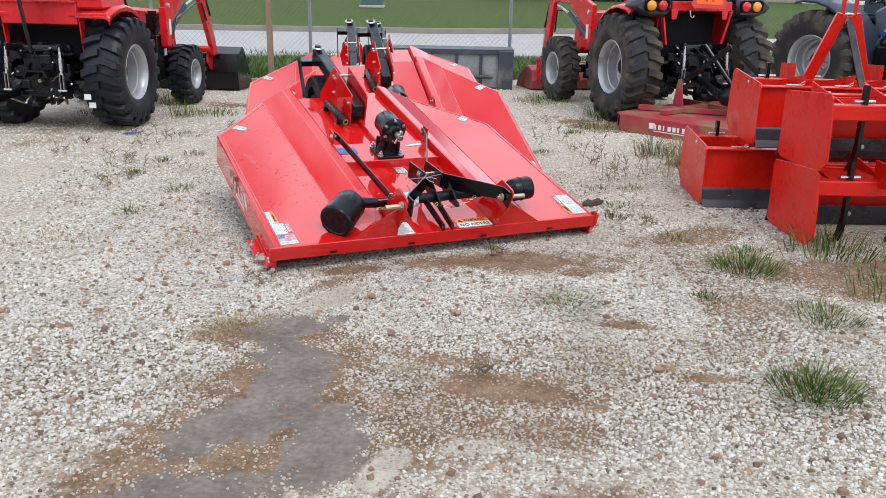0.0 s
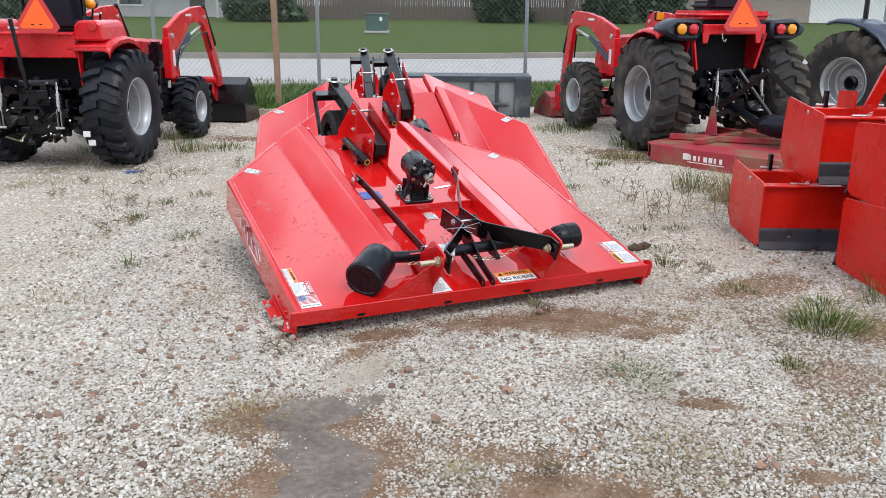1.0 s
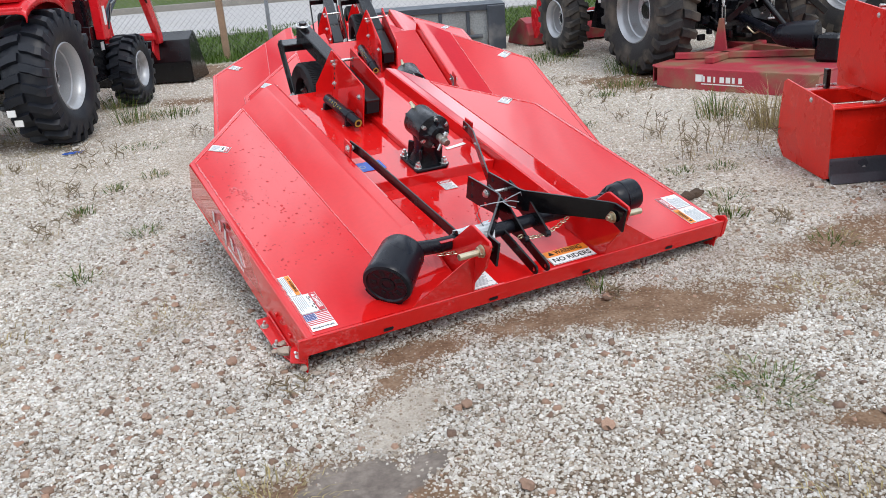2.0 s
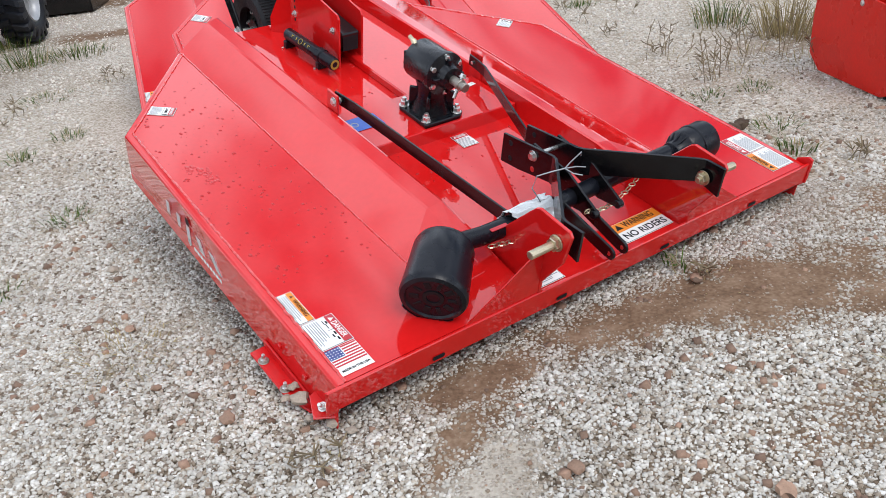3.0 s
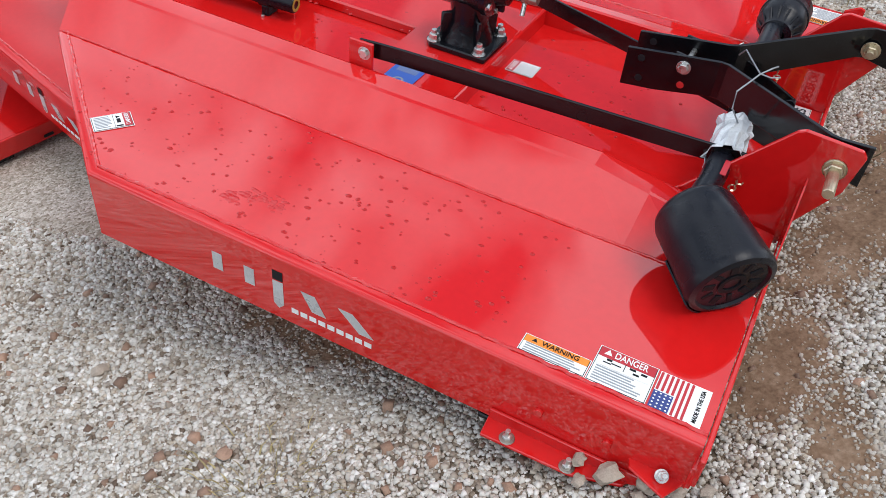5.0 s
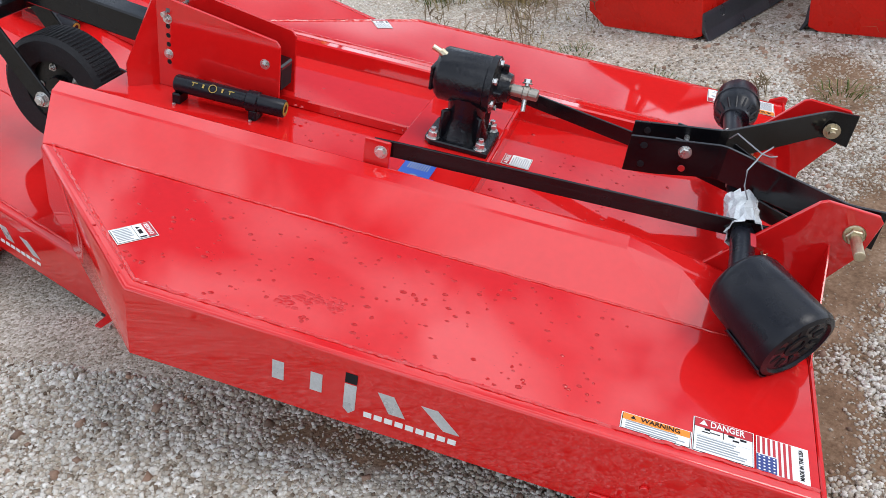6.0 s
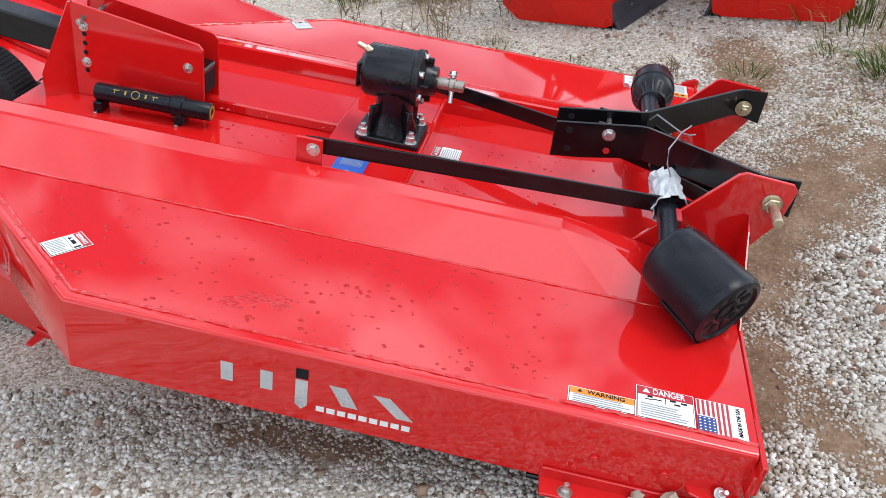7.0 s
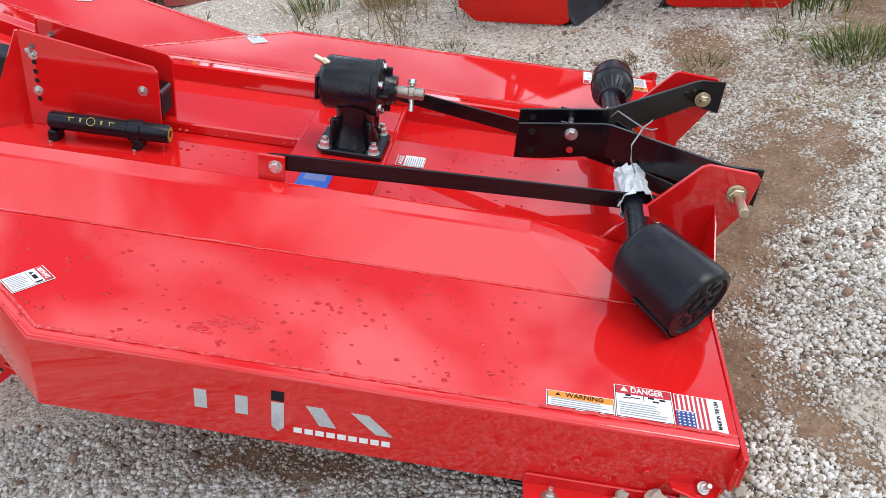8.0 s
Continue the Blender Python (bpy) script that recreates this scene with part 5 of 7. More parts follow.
# ---- tractors ----
def tyre_mesh(D, W, rim, lugs, lug_h):
    """Industrial-tread tyre about the x axis, centred, with slanting lugs."""
    R = D / 2 - lug_h
    r0 = rim / 2
    prof = [(r0, -W * 0.40), (r0 + 0.02, -W * 0.44), (r0 + (R - r0) * 0.45, -W * 0.5), (R - 0.05, -W * 0.47), (R - 0.012, -W * 0.38), (R, -W * 0.15), (R, W * 0.15), (R - 0.012, W * 0.38), (R - 0.05, W * 0.47), (r0 + (R - r0) * 0.45, W * 0.5), (r0 + 0.02, W * 0.44), (r0, W * 0.40)]
    T = Matrix.Rotation(radians(90), 4, "Y")
    bm = lathe(prof, 48, T)
    return bm


def lug_mesh(D, W, lugs, lug_h, s):
    """One slanting tread lug at the top of the tyre, on the side s."""
    R = D / 2 - lug_h
    bm = bmesh.new()
    wd = 0.42 * math.pi / lugs * 1.15
    rows = []
    for u, lead in ((0.02, 0.16), (0.2, 0.1), (0.36, 0.0), (0.47, -0.04), (0.5, -0.05)):
        rad = R + lug_h if u < 0.4 else (R + lug_h * 0.55 if u < 0.48 else R - 0.07)
        a = lead * 9.7 / lugs
        rows.append([bm.verts.new((s * u * W, (rad + dr) * math.sin(a + da), (rad + dr) * math.cos(a + da))) for da, dr in ((-wd * 1.15, -lug_h * 1.3), (-wd * 0.8, 0), (wd * 0.8, 0), (wd * 1.15, -lug_h * 1.3))])
    for p, q in zip(rows, rows[1:]):
        for j in range(3):
            bm.faces.new((p[j], p[j + 1], q[j + 1], q[j]))
    bm.faces.new(rows[0]), bm.faces.new(rows[-1])
    bmesh.ops.recalc_face_normals(bm, faces=bm.faces)
    return bm


def wheel(parent, name, c, D, W, rim, lugs, lug_h, side, rubber):
    M = Matrix.Translation(c)
    bm = tyre_mesh(D, W, rim, lugs, lug_h)
    bmesh.ops.transform(bm, matrix=M, verts=bm.verts)
    w = part(name, bm, rubber, parent, "heavy black tyre with slanting lugs", smooth=True)
    for s in (-1, 1):
        me = None
        for i in range(lugs):
            if me is None:
                lg = part("lug", lug_mesh(D, W, lugs, lug_h, s), rubber, w)
                me = lg.data
            else:
                lg = new("lug", me)
                lg.parent = w
            lg.matrix_basis = M @ Matrix.Rotation(2 * math.pi * (i + (0.5 if s > 0 else 0)) / lugs, 4, "X")
    r = rim / 2
    T = M @ Matrix.Rotation(radians(90 * side), 4, "Y")
    h = W * 0.4
    part("rim", lathe([(r, -h), (r - 0.01, h * 0.55), (r + 0.012, h), (r - 0.004, h + 0.012), (r - 0.03, h * 0.9), (r - 0.042, h * 0.75), (r - 0.046, h * 0.45), (r - 0.058, h * 0.4), (r - 0.066, -h * 0.25), (r - 0.1, -h * 0.35), (r * 0.62, -h * 0.2), (r * 0.54, -h * 0.05), (r * 0.36, -h * 0.05), (0, -h * 0.05)], 36, T), SILVER, w, smooth=True)
    part("hub", lathe([(r * 0.3, -h * 0.15), (r * 0.27, h * 0.15), (r * 0.2, h * 0.22), (0, h * 0.22)], 18, T), BLACK, w)
    for k in range(8):
        a = 2 * math.pi * k / 8
        p = T @ Vector((r * 0.42 * math.cos(a), r * 0.42 * math.sin(a), -h * 0.05))
        part("wheel_nut", hexbolt(p, T.to_3x3() @ Vector((0, 0, 1)), 0.018, 0.02), ZINC, w)
    return w


def shell(pts, width, material, name, parent, label="", x=0.0, bevel=0.015):
    """A side profile (y, z) given a width about x."""
    return part(name, prism(pts, x - width / 2, x + width / 2, "x", bevel=bevel), material, parent, label)


def fender(parent, s, inner, outer, path, material, lip=0.045):
    """Mudguard over a rear wheel: a rounded sheet along a (y, z) path with a turned-down outer lip."""
    bm = bmesh.new()
    rows = []
    for y, z in path:
        rows.append([bm.verts.new((s * x, y, z - d)) for x, d in ((inner, 0.0), (outer - 0.07, 0.0), (outer - 0.025, 0.012), (outer, 0.035), (outer + 0.004, 0.035 + lip))])
    for p, q in zip(rows, rows[1:]):
        for j in range(4):
            bm.faces.new((p[j], p[j + 1], q[j + 1], q[j]))
    bmesh.ops.recalc_face_normals(bm, faces=bm.faces)
    ob = part("fender", bm, material, parent, smooth=True)
    ob.modifiers.new("thickness", "SOLIDIFY").thickness = 0.01
    return ob


def loader(parent, xr, post_y, knee, tip, bucket_x, bucket_y, bucket_h, material, bucket_mat):
    ky, kz = knee
    ty, tz = tip
    dy = ky - post_y
    outline = [(post_y - 0.09, 1.02), (post_y - 0.1, 1.42), (post_y + 0.3 * dy, 1.40 + (kz - 1.28) * 0.75), (post_y + 0.62 * dy, kz + 0.13), (ky - 0.12, kz + 0.15), (ky + 0.02, kz + 0.1), (ky + 0.1, kz - 0.02),
               (ty + 0.08, tz + 0.03), (ty + 0.06, tz - 0.08), (ty - 0.06, tz - 0.08), (ty - 0.09, tz + 0.02), (ky - 0.07, kz - 0.1), (ky - 0.2, kz - 0.06), (post_y + 0.55 * dy, kz - 0.07), (post_y + 0.28 * dy, 1.24), (post_y + 0.1, 1.1)]
    for s in (-1, 1):
        arm = part("loader_arm", prism(outline, s * xr - 0.035, s * xr + 0.035, "x", bevel=0.008), material, parent, "red loader arm")
        for sx in (-1, 1):
            part("boom_mark", box((s * xr + sx * 0.0365, post_y + 0.5 * dy, kz + 0.035), (0.002, 0.2, 0.03), 0), WHITE, arm)
        part("pivot", rod((s * xr - 0.06, post_y, 1.32), (s * xr + 0.06, post_y, 1.32), 0.035, 14), ZINC, arm)
        part("knee_pin", rod((s * xr - 0.05, ky - 0.02, kz), (s * xr + 0.05, ky - 0.02, kz), 0.03, 14), ZINC, arm)
        post = part("loader_post", box((s * xr, post_y - 0.02, 1.05), (0.1, 0.17, 0.5), 0.008), material, parent)
        part("post_label", box((s * (xr + 0.052), post_y, 1.05), (0.002, 0.07, 0.2), 0), WHITE, post)
        part("loader_mount", prism([(post_y - 0.28, 0.36), (post_y - 0.2, 0.95), (post_y + 0.08, 0.95), (post_y + 0.2, 0.62), (post_y + 0.3, 0.36)], s * (xr - 0.1) - 0.04, s * (xr - 0.1) + 0.04, "x", bevel=0.006), BLACK, parent, "black loader mounting bracket")
        part("mount_label", box((s * (xr - 0.055), post_y + 0.05, 0.72), (0.003, 0.09, 0.09), 0), WHITE, parent)
        part("lift_cylinder", rod((s * xr, post_y + 0.1, 0.98), (s * xr, post_y + 0.55 * dy, kz - 0.22), 0.036, 12), NAVY, parent)
        part("cylinder_rod", rod((s * xr, post_y + 0.5 * dy, kz - 0.25), (s * xr, ky - 0.14, kz - 0.12), 0.018, 10), ZINC, parent)
        part("bucket_cylinder", rod((s * xr, ky + 0.03, kz + 0.16), (s * xr, (ky + ty) / 2 + 0.17, (kz + tz) / 2 + 0.06), 0.028, 10), BLACK, parent)
        part("bucket_rod", rod((s * xr, (ky + ty) / 2 + 0.16, (kz + tz) / 2 + 0.08), (s * xr, ty + 0.12, tz + 0.1), 0.014, 10), ZINC, parent)
        part("hydraulic_hose", tube([(s * xr + 0.05, post_y + 0.05, 0.9), (s * xr + 0.07, post_y + 0.2, 1.15), (s * xr + 0.06, ky - 0.3, kz - 0.2), (s * xr + 0.05, ky - 0.02, kz - 0.2), (s * xr + 0.05, (ky + ty) / 2 - 0.1, (kz + tz) / 2)], 0.012, 8), BLACK, parent)
        part("bucket_mount", prism([(ty - 0.14, tz - 0.16), (ty - 0.1, tz - 0.03), (ty + 0.05, tz + 0.12), (ty + 0.16, tz + 0.12), (ty + 0.16, tz - 0.3), (ty + 0.02, tz - 0.3)], s * xr - 0.07, s * xr - 0.045, "x", bevel=0.003), material, parent)
    part("loader_valve", box((xr - 0.16, post_y - 0.05, 1.0), (0.12, 0.2, 0.5), 0.03, seg=2), BLACK_CAST, parent)
    part("front_guard", box((0, post_y + dy * 0.75, 0.98), (0.7, 0.06, 0.08), 0.01), material, parent)
    part("front_guard", box((0, post_y + dy * 0.75, 0.7), (0.7, 0.06, 0.08), 0.01), material, parent)
    part("cross_tube", rod((-xr, ty - 0.12, tz + 0.02), (xr, ty - 0.12, tz + 0.02), 0.05, 16), material, parent)
    prof = [(0.0, 0.02), (0.75, 0.0), (0.75, 0.02), (0.06, 0.06), (0.03, bucket_h * 0.45), (0.1, bucket_h * 0.85), (0.32, bucket_h), (0.3, bucket_h + 0.03), (0.06, bucket_h * 0.9), (-0.02, bucket_h * 0.45)]
    b = part("bucket", prism([(bucket_y + y, z) for y, z in prof], -bucket_x, bucket_x, "x", bevel=0.004), bucket_mat, parent, "loader bucket resting on the ground")
    side = [(0.0, 0.02), (0.75, 0.0), (0.62, 0.2), (0.34, bucket_h), (0.08, bucket_h * 0.88), (-0.02, bucket_h * 0.45)]
    for s in (-1, 1):
        part("bucket_side", prism([(bucket_y + y, z) for y, z in side], s * (bucket_x - 0.012), s * (bucket_x + 0.004), "x"), bucket_mat, b)


def smv(parent, x, y, z, w=0.42):
    """Orange slow-moving-vehicle triangle with dark red border, leaning a little back."""
    h = w * 0.86
    def tri(k, cut):
        return [(-w / 2 * k + cut, -h * 0.4 * k), (w / 2 * k - cut, -h * 0.4 * k), (w / 2 * k, -h * 0.4 * k + cut * 1.3), (cut * 0.7, h * 0.55 * k), (-cut * 0.7, h * 0.55 * k), (-w / 2 * k, -h * 0.4 * k + cut * 1.3)]
    m = pose(x, y, z, -8)
    t = part("smv_sign", prism(tri(1, 0.04), -0.004, 0.004, "y", None, m), RED_BORDER, parent, "orange slow moving vehicle triangle")
    part("orange_field", prism(tri(0.74, 0.02), -0.0075, -0.004, "y", None, m), ORANGE, t)
    for sx in (-0.045, 0.045):
        part("slot", box((sx * w * 2, -0.008, -h * 0.2), (0.03, 0.002, 0.012), 0, m), INK_AND_SHADE, t)
    part("sign_bracket", box((0, 0.05, -h * 0.3), (0.06, 0.1, 0.05), 0.006, m), BLACK, t)


def base_tractor(M, label, D, Df, track, ftrack, base, body, dusty):
    """Wheels, running gear, hood, platform, seat and steering, shared by the parked tractors."""
    t = thing("tractor", M, label, "tractor", "parked tractors")
    R, Rf = D / 2, Df / 2
    rub = RUBBER_DUSTY if dusty else RUBBER
    for s in (-1, 1):
        wheel(t, "rear_wheel", (s * track / 2, 0, R), D, 0.46 if D > 1.3 else 0.43, D * 0.5, 21, 0.04, s, rub)
        wheel(t, "front_wheel", (s * ftrack / 2, base, Rf), Df, 0.30, Df * 0.5, 19, 0.028, s, rub)
    shell([(-0.25, 0.42), (-0.25, 0.78), (0.3, 0.85), (1.1, 0.72), (base + 0.2, 0.62), (base + 0.2, 0.42), (0.9, 0.36)], 0.34, BLACK, "chassis", t, "black transmission and chassis")
    part("rear_axle", rod((-track / 2 + 0.1, 0, R), (track / 2 - 0.1, 0, R), 0.12, 16), BLACK, t)
    part("front_axle", box((0, base, Rf), (ftrack - 0.2, 0.14, 0.12), 0.01), BLACK, t)
    hood = shell([(0.75, 0.8), (0.75, R + 0.66), (1.2, R + 0.69), (base + 0.3, R + 0.62), (base + 0.55, R + 0.5), (base + 0.66, R + 0.36), (base + 0.7, 0.7)], 0.66, body, "hood", t, "", 0, 0.04)
    for s in (-1, 1):
        part("side_grille", box((s * 0.332, base - 0.35, R + 0.36), (0.006, 0.42, 0.22), 0.002), INK_AND_SHADE, hood)
        for k in range(3):
            part("hood_vent", box((s * 0.333, 1.0, R + 0.52 - k * 0.045), (0.006, 0.2 - 0.03 * k, 0.02), 0.002), INK_AND_SHADE, hood)
    part("dashboard", prism([(0.5, R + 0.35), (0.42, R + 0.7), (0.6, R + 0.8), (0.82, R + 0.72), (0.86, R + 0.3)], -0.27, 0.27, "x", bevel=0.04), DASH, t)
    st = part("steering_wheel", lathe([(0.168, -0.012), (0.182, 0), (0.168, 0.012), (0.155, 0), (0.168, -0.012)], 28, Matrix.Translation((0, 0.34, R + 0.9)) @ Matrix.Rotation(radians(35), 4, "X")), PLASTIC, t, smooth=True)
    part("spoke", box((0, 0, 0), (0.32, 0.025, 0.012), 0.003, Matrix.Translation((0, 0.34, R + 0.9)) @ Matrix.Rotation(radians(35), 4, "X")), PLASTIC, st)
    part("steering_column", rod((0, 0.34, R + 0.9), (0, 0.52, R + 0.68), 0.03, 10), PLASTIC, st)
    part("floor_pan", box((0, 0.45, R + 0.0), (track - 0.45, 0.9, 0.05), 0.01), DASH if dusty else body, t)
    return t, R


def rear_end(t, R, body, x_span, z_top, rr):
    """Black rear housing with three-point hitch, valves, fittings, hoses and lift rods."""
    # Black sheet added for the dark void under the seat; its shade is painted.
    part("shade_backing", box((0, 0.02, (0.5 + z_top) / 2), (x_span, 0.06, z_top - 0.5), 0.015), INK_AND_SHADE, t)
    part("rear_housing", box((0, -0.34, R - 0.02), (0.46, 0.30, 0.46), 0.04, seg=2), BLACK_CAST, t)
    part("pto_guard", prism([(-0.14, R - 0.02), (-0.1, R + 0.06), (0.1, R + 0.06), (0.14, R - 0.02), (0.12, R - 0.02), (0.09, R + 0.04), (-0.09, R + 0.04), (-0.12, R - 0.02)], -0.66, -0.46, "y"), BLACK, t)
    part("pto_stub", rod((0, -0.46, R - 0.06), (0, -0.58, R - 0.06), 0.022, 12), STEEL, t)
    part("drawbar", box((0, -0.5, R - 0.3), (0.08, 0.45, 0.04), 0.006), BLACK, t)
    part("rockshaft", rod((-0.3, -0.38, R + 0.27), (0.3, -0.38, R + 0.27), 0.05, 14), BLACK_CAST, t)
    for s in (-1, 1):
        part("lower_link", bar((s * 0.24, -0.2, R - 0.16), (s * 0.34, -0.88, R - 0.24), 0.02, 0.07), BLACK, t)
        part("lift_arm", bar((s * 0.24, -0.36, R + 0.27), (s * 0.30, -0.66, R + 0.31), 0.035, 0.075), BLACK, t)
        lr = part("lift_rod", rod((s * 0.30, -0.65, R + 0.31), (s * 0.31, -0.68, R + 0.02), 0.012, 10), ZINC, t)
        part("turnbuckle", rod((s * 0.303, -0.66, R + 0.2), (s * 0.306, -0.67, R + 0.06), 0.02, 8), ZINC, lr)
        for sx in (-0.018, 0.018):
            part("clevis", box((s * 0.31 + sx, -0.685, R - 0.06), (0.007, 0.025, 0.2), 0.002), ZINC, lr)
        part("clevis_pin", rod((s * 0.31 - 0.045, -0.685, R - 0.15), (s * 0.31 + 0.045, -0.685, R - 0.15), 0.012, 8), ZINC, lr)
        part("check_chain", tube([(s * 0.18, -0.36, R - 0.2), (s * 0.25, -0.5, R - 0.32), (s * 0.33, -0.72, R - 0.22)], 0.011, 6), BRASS, t)
        part("hydraulic_hose", tube([(s * 0.1, -0.4, R + 0.25), (s * 0.14, -0.52, R + 0.1), (s * 0.17, -0.45, R - 0.1), (s * 0.2, -0.34, R - 0.15)], 0.013, 6), BLACK, t)
    for _ in range(30):
        x, z = rr.uniform(-0.36, 0.36), rr.uniform(R - 0.32, R + 0.3)
        part("valve_block", box((x, -0.42 + rr.uniform(-0.08, 0.06), z), (rr.uniform(0.03, 0.13), rr.uniform(0.03, 0.1), rr.uniform(0.03, 0.12)), 0.008), BLACK_CAST, t)
    for _ in range(14):
        x, z = rr.uniform(-0.36, 0.36), rr.uniform(R - 0.3, R + 0.4)
        part("fitting", rod((x, -0.53, z), (x + rr.uniform(-0.02, 0.02), -0.55, z + rr.uniform(-0.03, 0.03)), 0.009, 8), ZINC, t)
    for _ in range(5):
        x, z = rr.uniform(-0.3, 0.3), rr.uniform(R - 0.1, R + 0.35)
        part("hydraulic_hose", tube([(x, -0.45, z), (x + rr.uniform(-0.1, 0.1), -0.55, z - 0.08), (x + rr.uniform(-0.15, 0.15), -0.46, z - rr.uniform(0.12, 0.3))], 0.01, 6), BLACK, t)


def build_compact():
    """Clean red compact tractor with squared fender boxes and an open station."""
    t, R = base_tractor(pose(-4.50, 9.42, 0, 0, 0, -2.8), "red compact tractor with front loader, seen from behind", 1.24, 0.80, 1.37, 1.42, 2.0, RED_TRACTOR, False)
    rear_end(t, R, RED_TRACTOR, 0.84, 1.2, random.Random(1240))
    path = [(-0.47, 1.235), (-0.44, 1.285), (-0.36, 1.325), (-0.2, 1.365), (0.0, 1.38), (0.15, 1.36), (0.28, 1.31), (0.38, 1.23), (0.44, 1.13)]
    for s in (-1, 1):
        f = fender(t, s, 0.42, 0.80, path, RED_TRACTOR)
        part("fender_box", prism([(s * 0.41, 1.33), (s * 0.74, 1.33), (s * 0.72, 1.49), (s * 0.67, 1.535), (s * 0.47, 1.535), (s * 0.42, 1.48)][::s], -0.42, 0.12, "y", bevel=0.02), RED_TRACTOR, f)
        part("fender_ledge", box((s * 0.55, -0.42, 1.265), (0.44, 0.07, 0.05), 0.012), RED_TRACTOR, f)
        part("reflector", rod((s * 0.63, -0.415, 1.47), (s * 0.63, -0.44, 1.47), 0.042, 18), RED_BORDER, f)
        part("fender_strut", prism([(-0.43, 1.27), (-0.30, 1.27), (-0.33, 0.86), (-0.38, 0.86)], s * 0.43, s * 0.445, "x", bevel=0.003), RED_TRACTOR, f)
        part("rops_post", box((s * 0.33, 0.02, 1.75), (0.05, 0.05, 0.9), 0.012), BLACK, t)
    panel = part("rear_panel", box((0, -0.43, 1.285), (0.86, 0.035, 0.25), 0.008), RED_TRACTOR, t)
    part("panel_lip", box((0, -0.44, 1.40), (0.86, 0.07, 0.03), 0.008), RED_TRACTOR, panel)
    part("deck_top", box((0, -0.18, 1.40), (0.86, 0.5, 0.03), 0.008), RED_TRACTOR, panel)
    part("top_link", rod((-0.10, -0.66, 1.55), (-0.04, -0.60, 0.86), 0.022, 12), BLACK, t)
    part("link_hook", rod((-0.14, -0.64, 1.46), (-0.02, -0.62, 1.46), 0.018, 10), ZINC, t)
    seat = part("seat", box((0.16, -0.0, 1.5), (0.5, 0.46, 0.14), 0.05, seg=3), SEAT, t, "dark vinyl seat")
    part("seat_back", box((0, 0, 0), (0.5, 0.15, 0.62), 0.072, pose(0.16, -0.2, 1.72, 10), seg=4), SEAT, seat, smooth=True)
    lamp = part("amber_lamp", rod((0.40, 0.06, 1.70), (0.40, 0.12, 1.70), 0.06, 20), BLACK, t)
    part("lens", lathe([(0.056, 0), (0.052, 0.03), (0.03, 0.05), (0, 0.055)], 20, aim((0.40, 0.06, 1.70), (0.40, -0.1, 1.70))[0]), AMBER, lamp, "round amber lens", smooth=True)
    part("lamp_stalk", rod((0.40, 0.1, 1.65), (0.36, 0.08, 1.4), 0.012, 8), BLACK, lamp)
    part("control_lever", rod((0.36, 0.3, 1.35), (0.42, 0.22, 1.62), 0.012, 8), BLACK, t)
    part("lever_knob", lathe([(0, -0.013), (0.011, -0.008), (0.014, 0), (0.011, 0.009), (0, 0.013)], 12, Matrix.Translation((0.43, 0.21, 1.6))), WHITE, t, smooth=True)
    smv(t, 0.16, -0.62, 1.575, 0.47)
    for x, y, z in ((0.53, -0.583, 0.40), (0.56, -0.546, 0.305)):
        part("tyre_label", box((x, y, z), (0.075, 0.012, 0.06), 0.001), WHITE, t)
    loader(t, 0.62, 1.6, (2.88, 1.53), (3.4, 0.62), 0.98, 3.45, 0.62, RED_TRACTOR, BLACK)


